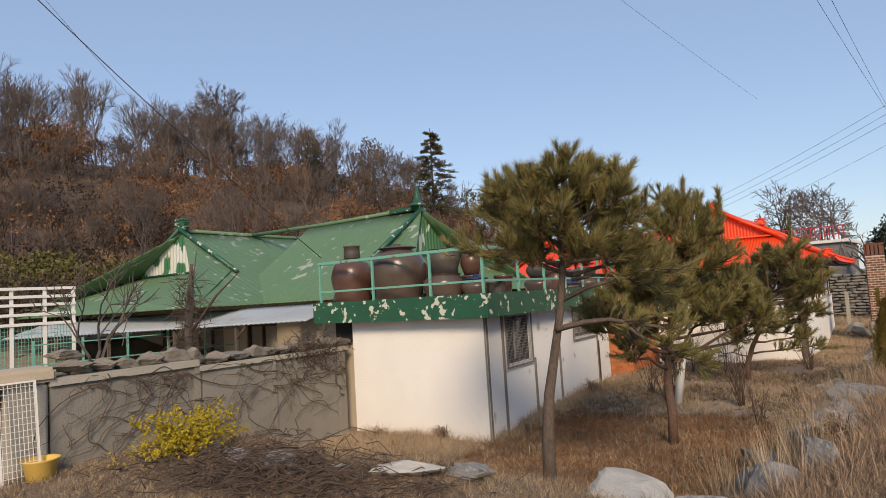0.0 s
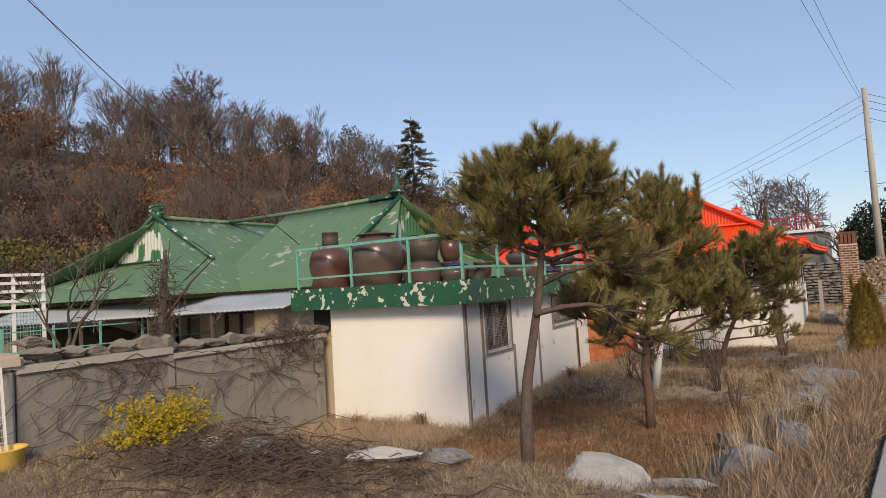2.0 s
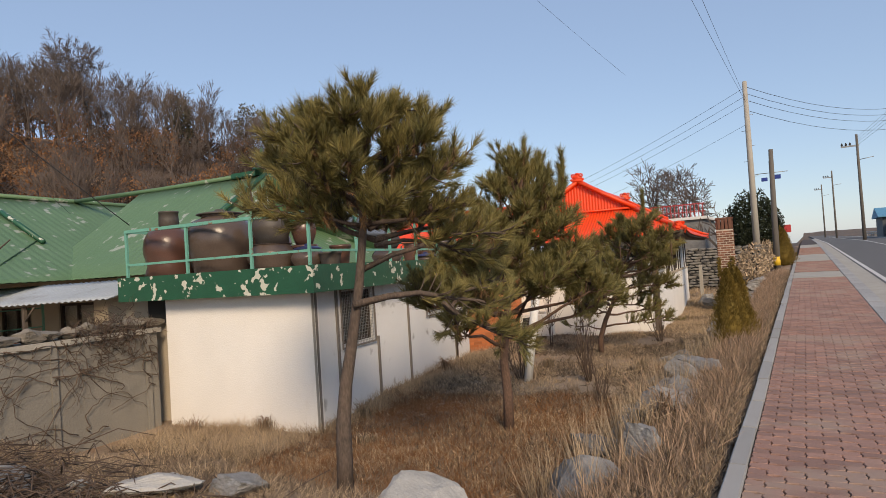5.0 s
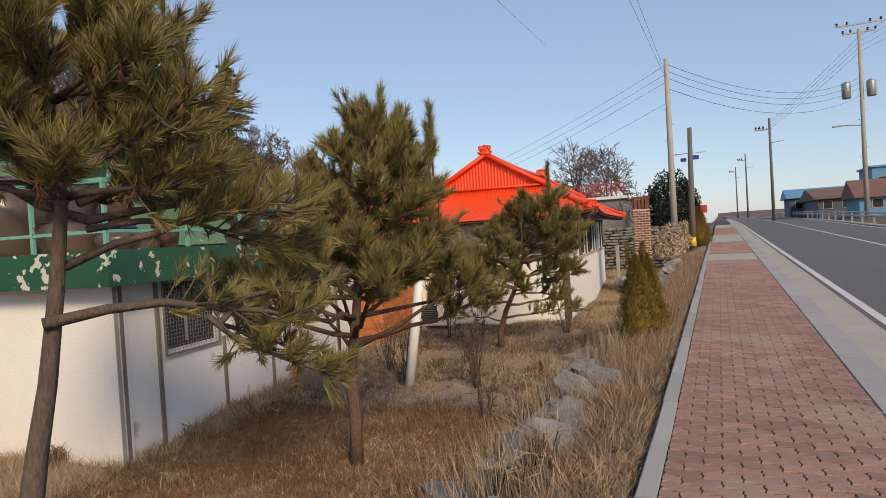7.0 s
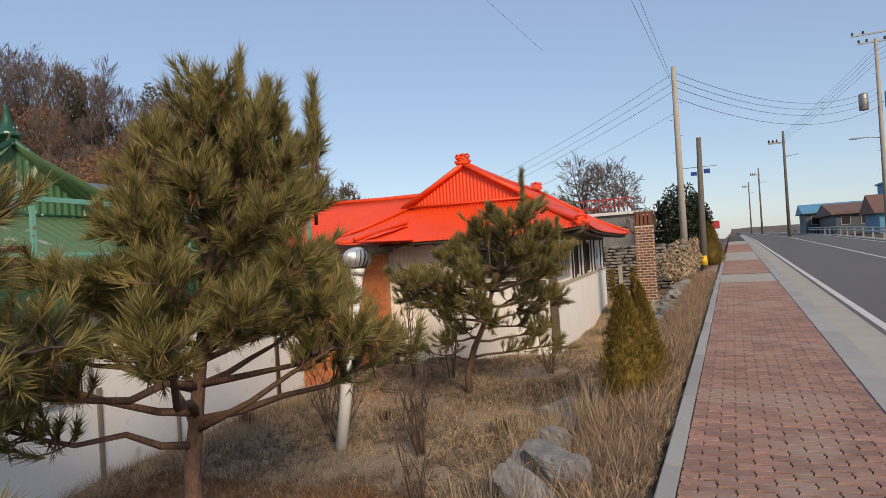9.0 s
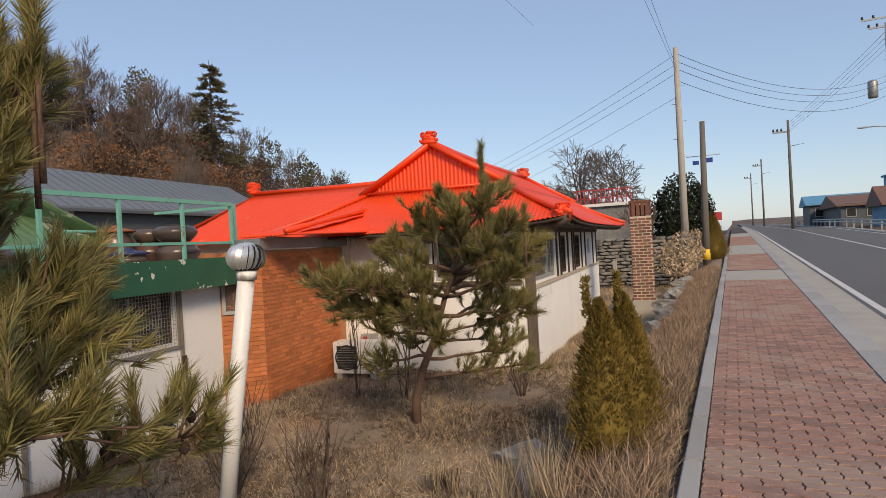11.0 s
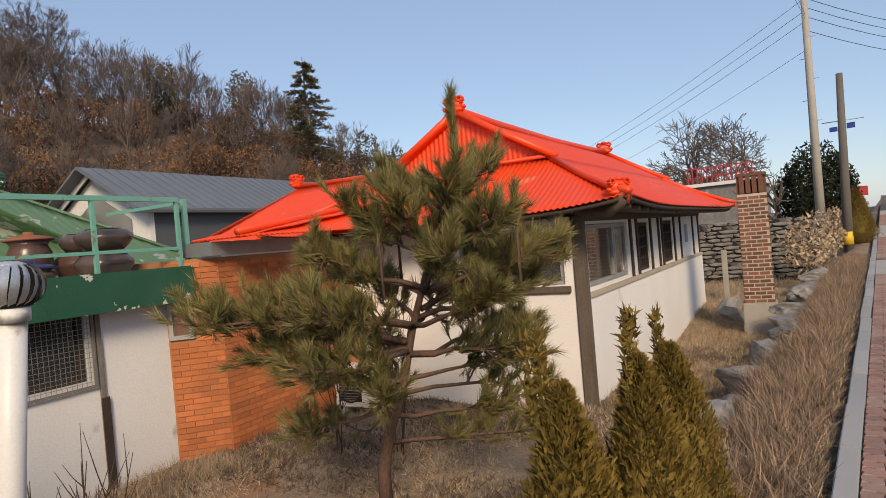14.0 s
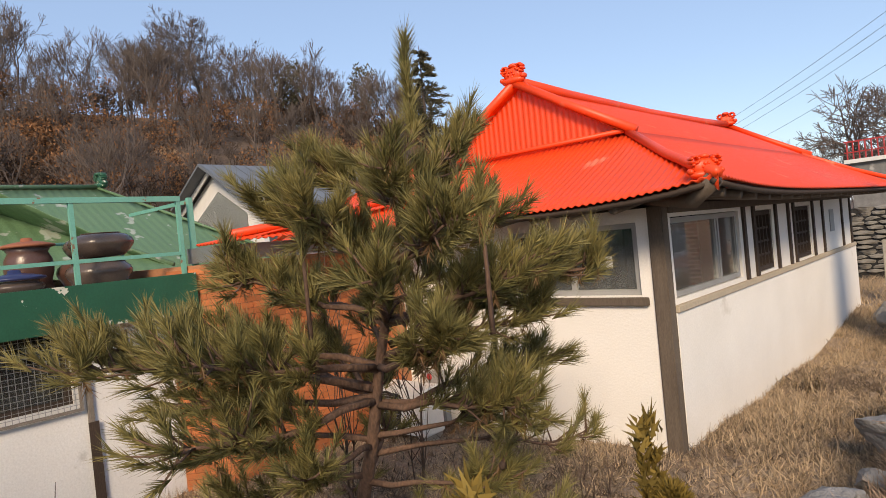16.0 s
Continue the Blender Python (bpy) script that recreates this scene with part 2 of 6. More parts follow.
    red_rail=mat("red_rail", (0.50, 0.05, 0.05), 0.5, (0.42, 0.04, 0.04), 5, 0.7),
    black_leaf=mat("evergreen_leaf", (0.028, 0.036, 0.018), 0.7, (0.018, 0.025, 0.014), 1, 0.9, vary=0.3, islands=True, spec=0.2),
    litter=mat("pine_litter", (0.27, 0.14, 0.07), 0.95, (0.15, 0.085, 0.05), 1.0, 0.9, vary=0.35, islands=True, spec=0.1),
)
glass = mat("window_glass", (0.75, 0.78, 0.78), 0.03, (0.68, 0.72, 0.72), 1.5, 0.6)
glass.node_tree.nodes["Principled BSDF"].inputs["Transmission Weight"].default_value = 0.95
glass.node_tree.nodes["Principled BSDF"].inputs["IOR"].default_value = 1.45

# ---- mesh helpers ----
def smooth(a, b, x):
    t = np.clip((x - a) / (b - a), 0, 1)
    return t * t * (3 - 2 * t)


def mesh_of(name, verts, faces, material, soft=False):
    me = bpy.data.meshes.new(name)
    me.from_pydata([tuple(map(float, v)) for v in verts], [], [tuple(f) for f in faces])
    me.materials.append(material)
    if soft:
        me.polygons.foreach_set("use_smooth", [True] * len(me.polygons))
    me.update()
    return me


def tri_mesh(name, verts, material):
    """A mesh from an array (n, 3, 3) of loose triangles, two or more sharing an island only when joined."""
    v = np.asarray(verts, np.float32).reshape(-1, 3)
    me = bpy.data.meshes.new(name)
    n = len(v) // 3
    me.vertices.add(len(v))
    me.vertices.foreach_set("co", v.ravel())
    me.loops.add(len(v))
    me.loops.foreach_set("vertex_index", np.arange(len(v), dtype=np.int32))
    me.polygons.add(n)
    me.polygons.foreach_set("loop_start", np.arange(0, 3 * n, 3, dtype=np.int32))
    me.materials.append(material)
    me.update(calc_edges=True)
    return me


def part(name, data, parent=None, label="", m=None):
    """Links mesh data as one object under a thing."""
    ob = new(name, data)
    if parent is not None:
        ob.parent = parent
    if m is not None:
        ob.matrix_basis = m
    if label:
        ob["label"] = label
    return ob


def thing(name, label, category, m=None, group="", kind=""):
    ob = new(name)
    ob.empty_display_size = 0.1
    if m is not None:
        ob.matrix_basis = m
    return tagged(ob, label, category, group, kind)


def bm_mesh(name, bm, material, soft=False):
    me = bpy.data.meshes.new(name)
    bm.to_mesh(me)
    bm.free()
    me.materials.append(material)
    if soft:
        me.polygons.foreach_set("use_smooth", [True] * len(me.polygons))
    return me


def box(name, lo, hi, material, bevel=0.0):
    bm = bmesh.new()
    bmesh.ops.create_cube(bm, size=1.0)
    c, s = [(a + b) / 2 for a, b in zip(lo, hi)], [max(abs(b - a), 1e-4) for a, b in zip(lo, hi)]
    for v in bm.verts:
        v.co = Vector((c[0] + v.co.x * s[0], c[1] + v.co.y * s[1], c[2] + v.co.z * s[2]))
    if bevel:
        bmesh.ops.bevel(bm, geom=bm.edges[:], offset=bevel, segments=2, affect="EDGES")
    return bm_mesh(name, bm, material)


def boxes(name, list_of, material):
    """Several boxes that form one part (a lattice, a frame)."""
    v, f = [], []
    for lo, hi in list_of:
        k = len(v)
        v += [(x, y, z) for z in (lo[2], hi[2]) for y in (lo[1], hi[1]) for x in (lo[0], hi[0])]
        f += [tuple(k + i for i in q) for q in ((0, 2, 3, 1), (4, 5, 7, 6), (0, 1, 5, 4), (2, 6, 7, 3), (0, 4, 6, 2), (1, 3, 7, 5))]
    return mesh_of(name, v, f, material)


def frame_boxes(lo, hi, w, axis):
    """Four bars round an opening; axis is the thin direction (0 or 1)."""
    o = 1 - axis
    out = []
    for a, b, c, d in ((lo[o], lo[o] + w, lo[2], hi[2]), (hi[o] - w, hi[o], lo[2], hi[2]), (lo[o] + w, hi[o] - w, lo[2], lo[2] + w), (lo[o] + w, hi[o] - w, hi[2] - w, hi[2])):
        p, q = [0, 0, c], [0, 0, d]
        p[axis], q[axis], p[o], q[o] = lo[axis], hi[axis], a, b
        out.append((p, q))
    return out


def frames_along(pts):
    pts = [np.asarray(p, float) for p in pts]
    out = []
    for i, p in enumerate(pts):
        d = pts[min(i + 1, len(pts) - 1)] - pts[max(i - 1, 0)]
        d /= np.linalg.norm(d) + 1e-9
        a = np.cross(d, (0, 0, 1) if abs(d[2]) < 0.9 else (1, 0, 0))
        a /= np.linalg.norm(a)
        out.append((p, a, np.cross(d, a)))
    return out


def tube_geo(pts, radii, sides=6, caps=True):
    v, f = [], []
    fr = frames_along(pts)
    for (p, a, b), r in zip(fr, radii):
        for k in range(sides):
            t = 2 * math.pi * k / sides
            v.append(p + r * (math.cos(t) * a + math.sin(t) * b))
    for i in range(len(fr) - 1):
        for k in range(sides):
            k2 = (k + 1) % sides
            f.append((i * sides + k, i * sides + k2, (i + 1) * sides + k2, (i + 1) * sides + k))
    if caps:
        f.append(tuple(range(sides - 1, -1, -1)))
        f.append(tuple((len(fr) - 1) * sides + k for k in range(sides)))
    return v, f


def tube(name, pts, radii, material, sides=8, soft=True):
    if isinstance(radii, (int, float)):
        radii = [radii] * len(pts)
    return mesh_of(name, *tube_geo(pts, radii, sides), material, soft)


def tubes(name, runs, material, sides=5):
    v, f = [], []
    for pts, radii in runs:
        if isinstance(radii, (int, float)):
            radii = [radii] * len(pts)
        a, b = tube_geo(pts, radii, sides)
        f += [tuple(len(v) + i for i in q) for q in b]
        v += a
    return mesh_of(name, v, f, material, True)


def lathe(name, profile, material, sides=28, m=None):
    v, f = [], []
    for r, z in profile:
        for k in range(sides):
            t = 2 * math.pi * k / sides
            v.append((r * math.cos(t), r * math.sin(t), z))
    for i in range(len(profile) - 1):
        for k in range(sides):
            k2 = (k + 1) % sides
            f.append((i * sides + k, i * sides + k2, (i + 1) * sides + k2, (i + 1) * sides + k))
    f.append(tuple(range(sides - 1, -1, -1)))
    f.append(tuple((len(profile) - 1) * sides + k for k in range(sides)))
    return mesh_of(name, v, f, material, True)


def prism(name, outline, depth, material, m=None):
    """A closed outline in x and z, given thickness along y."""
    n = len(outline)
    v = [(x, 0, z) for x, z in outline] + [(x, depth, z) for x, z in outline]
    f = [tuple(range(n)), tuple(range(2 * n - 1, n - 1, -1))] + [(i, i + n, (i + 1) % n + n, (i + 1) % n) for i in range(n)]
    if m is not None:
        v = [m @ Vector(p) for p in v]
    return mesh_of(name, v, f, material)


def sheet(name, A, B, C, D, material, pitch=0.076, amp=0.009, rows=6, per=5, sag=0.0, lift=0.0, thick=0.012):
    """A corrugated sheet with its eave from A to B and its top from D to C; the waves keep their pitch and run up from the eave."""
    A, B, C, D = (np.array(p, float) for p in (A, B, C, D))
    along = B - A
    along[2] = 0
    L = np.linalg.norm(along)
    e = along / L
    base = (C + D) / 2 - (A + B) / 2
    up = base - e * (base @ e)
    n = max(2, int(L / pitch * per))
    sD, sC = (D - A) @ e, (C - A) @ e
    v, f = [], []
    for i in range(n + 1):
        s = L * i / n
        if s < sD:
            k = s / max(sD, 1e-6)
            top = A + (D - A) * k
        elif s > sC:
            k = (L - s) / max(L - sC, 1e-6)
            top = B + (C - B) * k
        else:
            top = D + (C - D) * ((s - sD) / max(sC - sD, 1e-6))
        foot = A + (B - A) * (s / L)
        wave = amp * math.sin(2 * math.pi * s / pitch)
        q = abs(2 * s / L - 1)
        for j in range(rows + 1):
            t = j / rows
            p = foot + (top - foot) * t
            p[2] += wave - sag * 4 * t * (1 - t) * min(1.0, (top[2] - foot[2])) + lift * q ** 5 * (1 - t) ** 2
            v.append(p)
    m = rows + 1
    for i in range(n):
        for j in range(rows):
            f.append((i * m + j, (i + 1) * m + j, (i + 1) * m + j + 1, i * m + j + 1))
    k = len(v)
    v += [p - np.array((0, 0, thick)) for p in v]
    f += [tuple(k + x for x in reversed(q)) for q in f]
    for i in range(n):
        f.append((i * m, k + i * m, k + (i + 1) * m, (i + 1) * m))
        a, b = i * m + rows, (i + 1) * m + rows
        f.append((a, b, k + b, k + a))
    return mesh_of(name, v, f, material, True)


rng = np.random.default_rng(7)


# ---- the lie of the land ----
def pave_z(y):
    y = np.asarray(y, float)
    return 0.018 * np.maximum(0, y - 8) - 0.009 * np.clip(y - 80, 0, 400)


def ground_z(x, y):
    x, y = np.asarray(x, float), np.asarray(y, float)
    bump = 0.035 * np.sin(1.7 * x + 0.6 * y) * np.cos(0.9 * y - 0.4 * x) + 0.02 * np.sin(4.1 * x - 2.2 * y)
    yard = -0.66 + 0.10 * smooth(-5, -3, x) + 0.06 * np.sin(y * 0.5) - 0.16 * smooth(10, 7, y) * smooth(-4, -6, x) + 0.25 * smooth(22, 32, y)
    front = -0.14 - 0.10 * smooth(-3, -9, x)
    z = yard + (front - yard) * smooth(6.1, 4.6, y) + bump
    verge = pave_z(y) - 0.07
    z = z + (verge - z) * smooth(-2.1, -0.9, x)
    z = np.where(x > -0.62, verge - 0.30 * smooth(-0.62, -0.5, x), z)
    out = smooth(-24, -34, x)
    far = -0.4 + 1.4 * smooth(-12, -22, x) + 0.4 * smooth(40, 90, y)
    z = z + (far - z) * np.maximum(smooth(-12, -20, x), smooth(30, 45, y) * smooth(-2.5, -4.5, x))
    hill = 15.5 * smooth(-26, -66, x) + 7 * smooth(-60, -120, x)
    dn = smooth(96, 56, y - 0.25 * (x + 40)) * smooth(-120, -60, y)
    z = z + hill * dn * out
    right = pave_z(y) - 0.45 + 0.5 * smooth(10.5, 14, x)
    return np.where(x > 0, np.where(x > 10.0, right + 0.0, verge - 0.45), z)


def axis_steps(stops):
    out = []
    for a, b, d in stops:
        out += list(np.arange(a, b, d))
    return np.array(out + [stops[-1][1]])


gx = axis_steps([(-900, -200, 70), (-200, -60, 7), (-60, -20, 2.5), (-20, -12, 0.8), (-12, -0.7, 0.18), (-0.7, -0.4, 0.1), (-0.4, 12, 0.8), (12, 40, 4), (40, 900, 60)])
gy = axis_steps([(-900, -100, 80), (-100, -12, 6), (-12, 0, 0.8), (0, 30, 0.2), (30, 60, 1), (60, 160, 4), (160, 900, 60)])
GX, GY = np.meshgrid(gx, gy)
GZ = ground_z(GX, GY)
gv = np.stack([GX, GY, GZ], -1).reshape(-1, 3)
w = len(gx)
gf = [(j * w + i, j * w + i + 1, (j + 1) * w + i + 1, (j + 1) * w + i) for j in range(len(gy) - 1) for i in range(w - 1)]
ground = part("ground", mesh_of("ground", gv, gf, M["soil"], True))
ground.data.materials.append(M["hill"])
cx = np.array([(gx[i] + gx[i + 1]) / 2 for j in range(len(gy) - 1) for i in range(w - 1)])
cy = np.array([(gy[j] + gy[j + 1]) / 2 for j in range(len(gy) - 1) for i in range(w - 1)])
ground.data.polygons.foreach_set("material_index", ((cx < -21) | (cy > 45)).astype(np.int32))
tagged(ground, "brown bare soil with dry grass and fallen pine needles", "ground", kind="structure")


def strip(name, x0, x1, y0, y1, z_up, z_down, material, step=2.0, label="", category="", up=pave_z):
    """A long slab that follows the rise of the road."""
    ys = np.arange(y0, y1 + 1e-6, min(step, y1 - y0))
    v, f = [], []
    for y in ys:
        z = float(up(y))
        v += [(x0, y, z + z_down), (x0, y, z + z_up), (x1, y, z + z_up), (x1, y, z + z_down)]
    for i in range(len(ys) - 1):
        for k in range(4):
            k2 = (k + 1) % 4
            f.append((4 * i + k, 4 * (i + 1) + k, 4 * (i + 1) + k2, 4 * i + k2))
    f += [(0, 1, 2, 3), tuple(4 * (len(ys) - 1) + k for k in (3, 2, 1, 0))]
    ob = part(name, mesh_of(name, v, f, material))
    return tagged(ob, label, category, kind="structure") if label else ob


road = strip("road", 1.95, 9.2, -40, 400, -0.11, -0.6, M["asphalt"], 5, "worn grey asphalt road with pale wheel tracks", "road")
gutter = strip("gutter", 1.36, 1.95, -40, 160, -0.115, -0.6, M["concrete"], 4, "pale concrete gutter along the road", "gutter")
edge_line = strip("edge_line", 2.02, 2.16, -40, 200, -0.103, -0.13, M["line"], 4, "worn white edge line painted on asphalt", "road marking")
mid_line = strip("centre_line", 5.5, 5.62, -40, 200, -0.103, -0.13, M["line"], 4, "pale centre line painted on asphalt", "road marking")
far_line = strip("far_edge_line", 8.7, 8.84, -40, 200, -0.103, -0.13, M["line"], 4, "worn white line on the far road side", "road marking")
far_gutter = strip("far_gutter", 9.2, 9.9, -40, 160, -0.09, -0.6, M["concrete"], 4, "concrete gutter on the far side of the road", "gutter")
bed = strip("pavement", -0.41, 1.06, -12, 140, -0.012, -0.5, M["joint"], 2, "brick-red paved footpath with sandy joints", "pavement")
for y0, y1 in ((25.2, 28.6), (37.0, 46.0), (62, 72)):
    tagged(strip("concrete_crossing", -0.405, 1.05, y0, y1, 0.004, -0.05, M["concrete"], 1, "pale concrete strip across the brick footpath", "pavement"), kind="structure")


# ---- the shared frames of the two house groups ----
YARD = pose(-6.3, 8.17, 0, 0, 0, 6.5)
HOUSE = pose(-3.3, 17.6, 0, 0, 0, 4.5)


def wall_with_holes(name, x0, x1, z0, z1, y0, y1, holes, material, parent, along=0):
    """A wall of thickness y0..y1 with rectangular openings (a, b, c, d): from a to b, and from height c to d."""
    xs = sorted({x0, x1, *[h[0] for h in holes], *[h[1] for h in holes]})
    zs = sorted({z0, z1, *[h[2] for h in holes], *[h[3] for h in holes]})
    nx, nz = len(xs), len(zs)

    def full(i, k):
        if not (0 <= i < nx - 1 and 0 <= k < nz - 1):
            return False
        mx, mz = (xs[i] + xs[i + 1]) / 2, (zs[k] + zs[k + 1]) / 2
        return not any(h[0] < mx < h[1] and h[2] < mz < h[3] for h in holes)
    v = [(x, y, z) if along == 0 else (y, x, z) for y in (y0, y1) for z in zs for x in xs]
    f = []
    for i in range(nx - 1):
        for k in range(nz - 1):
            if not full(i, k):
                continue
            a, b, c, d = k * nx + i, k * nx + i + 1, (k + 1) * nx + i + 1, (k + 1) * nx + i
            n = nx * nz
            f += [(a, b, c, d), (d + n, c + n, b + n, a + n)]
            for di, dk, p, q in ((0, -1, a, b), (1, 0, b, c), (0, 1, c, d), (-1, 0, d, a)):
                if not full(i + di, k + dk):
                    f.append((p, p + n, q + n, q))
    me = mesh_of(name, v, f, material)
    bm = bmesh.new()
    bm.from_mesh(me)
    bmesh.ops.recalc_face_normals(bm, faces=bm.faces[:])
    bm.to_mesh(me)
    bm.free()
    return part(name, me, parent)


# ---- storehouse with a flat roof ----
store = thing("storehouse", "white-plastered flat-roofed storehouse with a flaking green roof edge", "building", YARD)
front = wall_with_holes("front_wall", -2.93, 0.0, -1.1, 1.30, -0.02, 0.16, [], M["plaster"], store)
side = wall_with_holes("side_wall", 0.16, 6.25, -1.1, 1.30, -0.18, -0.02, [(0.78, 1.72, 0.36, 1.2), (3.9, 5.2, 0.56, 1.26)], M["plaster_shaded"], store, along=1)
part("back_wall", box("back_wall", (-3.0, 6.1, -1.1), (-0.18, 6.25, 1.3), M["plaster_shaded"]), store)
# Inner wall painted near-black so the room behind the windows reads unlit.
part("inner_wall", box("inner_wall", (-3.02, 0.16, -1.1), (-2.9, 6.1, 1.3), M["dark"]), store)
part("roof_slab", box("roof_slab", (-3.62, -0.28, 1.305), (0.24, 6.32, 1.60), M["concrete"]), store)
part("fascia", boxes("fascia", [((-3.66, -0.32, 1.25), (0.28, -0.283, 1.65)), ((0.243, -0.283, 1.25), (0.28, 6.34, 1.65)), ((-3.66, -0.283, 1.25), (-3.623, 1.5, 1.65))], M["green_paint"]), store, "dark green painted roof edge with flaking patches")
for v, h in ((0.06, 1.25), (0.62, 1.25), (1.86, 0.36), (3.05, 1.25), (5.3, 1.25)):
    part("pilaster", box("pilaster", (-0.018, v, -1.0), (0.010, v + 0.05, h), M["post"]), store, "dark stained wall strip")
part("stain_strip", box("stain_strip", (0.011, 5.29, -0.6), (0.018, 5.38, 0.36), M["wood_dark"]), store, "black damp-stained strip")
part("corner_strip", box("corner_strip", (0.002, -0.018, -0.8), (0.012, 0.03, 1.25), M["concrete"]), store)
for (a, b, c, d) in ((0.78, 1.72, 0.36, 1.2), (3.9, 5.2, 0.56, 1.26)):
    win = part("window", boxes("window", frame_boxes((-0.15, a, c), (-0.05, b, d), 0.05, 0), M["wood_dark"]), store)
    part("pane", box("pane", (-0.11, a + 0.05, c + 0.05), (-0.10, b - 0.05, d - 0.05), glass), win)
    part("sash_bar", box("sash_bar", (-0.12, (a + b) / 2 - 0.02, c + 0.05), (-0.09, (a + b) / 2 + 0.02, d - 0.05), M["aluminium"]), win)
    bars = []
    k = 0.05
    for i in range(int((b - a + 0.1) / k) + 1):
        bars.append(((0.02, a - 0.05 + i * k, c - 0.06), (0.024, a - 0.046 + i * k, d + 0.04)))
    for i in range(int((d - c + 0.1) / k) + 1):
        bars.append(((0.0245, a - 0.05, c - 0.06 + i * k), (0.0285, b + 0.05, c - 0.056 + i * k)))
    grille = part("wire_grille", boxes("wire_grille", bars, M["galv"]), store, "rusty wire mesh over a window")
    part("grille_frame", boxes("grille_frame", frame_boxes((0.012, a - 0.06, c - 0.07), (0.032, b + 0.06, d + 0.05), 0.025, 0), M["post"]), grille)
    # Added near-black block behind each window stands in for the unlit room.
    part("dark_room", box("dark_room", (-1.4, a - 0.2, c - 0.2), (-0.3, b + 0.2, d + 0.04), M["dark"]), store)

# the little vent window on the storehouse front at the wall's end, its shade painted as a near-black block
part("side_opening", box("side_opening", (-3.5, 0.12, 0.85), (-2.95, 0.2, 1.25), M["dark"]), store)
part("link_wall", box("link_wall", (-4.6, 0.2, -1.0), (-2.93, 0.32, 1.3), M["beige"]), store)

# ---- turquoise railing on the flat roof ----
rail = thing("roof_railing", "turquoise painted steel railing round the flat roof", "railing", YARD)
RP = [(-3.55, -0.2), (-2.2, -0.2), (-0.9, -0.2), (0.16, -0.2), (0.16, 1.08), (0.16, 2.2), (0.16, 3.25), (0.16, 4.25), (0.16, 5.28), (0.16, 6.28)]
for a, b in RP:
    part("post", box("post", (a - 0.02, b - 0.02, 1.60), (a + 0.02, b + 0.02, 2.41), M["teal"]), rail)
for z, r in ((2.42, 0.026), (1.86, 0.018)):
    part("rail", box("rail", (-3.57, -0.2 - r, z - r), (0.18, -0.2 + r, z + r), M["teal"]), rail)
    part("rail", box("rail", (0.16 - r, -0.2 + r, z - r + 0.001), (0.16 + r, 6.3, z + r + 0.001), M["teal"]), rail)
    part("rail", box("rail", (-3.55 - r, -0.2 + r, z - r + 0.001), (-3.55 + r, 0.7, z + r + 0.001), M["teal"]), rail)
part("end_post", box("end_post", (0.06, 6.42, 1.6), (0.11, 6.47, 2.44), M["teal"]), rail)
part("rail", box("rail", (-1.4, 6.43, 2.38), (0.06, 6.46, 2.42), M["teal"]), rail)
part("inner_rail", tube("inner_rail", [(-1.6, 6.0, 1.62), (-1.6, 6.0, 2.05), (-1.4, 5.9, 2.1), (-1.1, 4.4, 2.1)], 0.018, M["teal"]), rail)
part("inner_rail", tube("inner_rail", [(-0.9, 6.2, 1.62), (-0.95, 6.1, 2.0), (-1.3, 5.8, 2.12)], 0.018, M["teal"]), rail)


# ---- earthenware jars ----
def jar(label, u, v, h, r, material, neck=0.55, lid=None, z=1.60, foot=0.62, group="jars on the flat roof"):
    t = thing("earthenware_jar", label, "jar", YARD @ pose(u, v, z), group)
    prof = [(r * foot, 0), (r * (foot + 0.06), 0.01 * h), (r * 0.86, 0.25 * h), (r * 0.985, 0.48 * h), (r, 0.60 * h), (r * 0.95, 0.75 * h), (r * 0.80, 0.90 * h), (r * neck * 1.05, 0.965 * h), (r * neck, 0.975 * h), (r * neck * 1.12, 0.985 * h), (r * neck * 1.12, h), (r * neck * 0.9, h * 1.001)]
    part("body", lathe("body", prof, material), t)
    if lid:
        lr = r * neck * 1.35
        part("lid", lathe("lid", [(lr * 0.9, h * 1.001 + 0.002), (lr, h * 1.001 + 0.012), (lr * 0.98, h + 0.03), (lr * 0.6, h + 0.055), (lr * 0.22, h + 0.07), (lr * 0.2, h + 0.1), (lr * 0.12, h + 0.105)], lid), t)
    return t


def taper_pot(label, u, v, z, h, r0, r1, material, group="jars on the flat roof"):
    t = thing("earthenware_pot", label, "jar", YARD @ pose(u, v, z), group)
    part("body", lathe("body", [(r0 * 0.9, 0), (r0, 0.02), (r0 + (r1 - r0) * 0.5, h * 0.5), (r1, h * 0.88), (r1 * 1.06, h * 0.9), (r1 * 1.06, h), (r1 * 0.92, h), (r1 * 0.9, h * 0.9)], material), t)
    return t


jar("tall red-brown glazed earthenware jar with swirl marks", -3.3, 0.45, 0.90, 0.42, M["onggi_red"], 0.5, foot=0.95)
taper_pot("small upturned dark pot standing on a jar", -3.27, 0.45, 2.505, 0.27, 0.17, 0.16, M["onggi_matt"])
jar("large shiny dark brown earthenware jar with lid", -2.1, 0.45, 1.0, 0.56, M["onggi"], 0.50, M["onggi_matt"], foot=0.72)
jar("squat brown earthenware jar under an upturned jar", -1.05, 0.45, 0.44, 0.40, M["onggi"], 0.75, foot=0.8)
jar("matt dark jar stacked upside down on another", -1.03, 0.45, 0.46, 0.31, M["onggi_matt"], 0.8, z=2.045, foot=0.8)
jar("small glossy red-brown jar with dark lid", -0.62, 0.75, 0.42, 0.20, M["onggi_red"], 0.6, M["onggi_matt"], z=2.0)
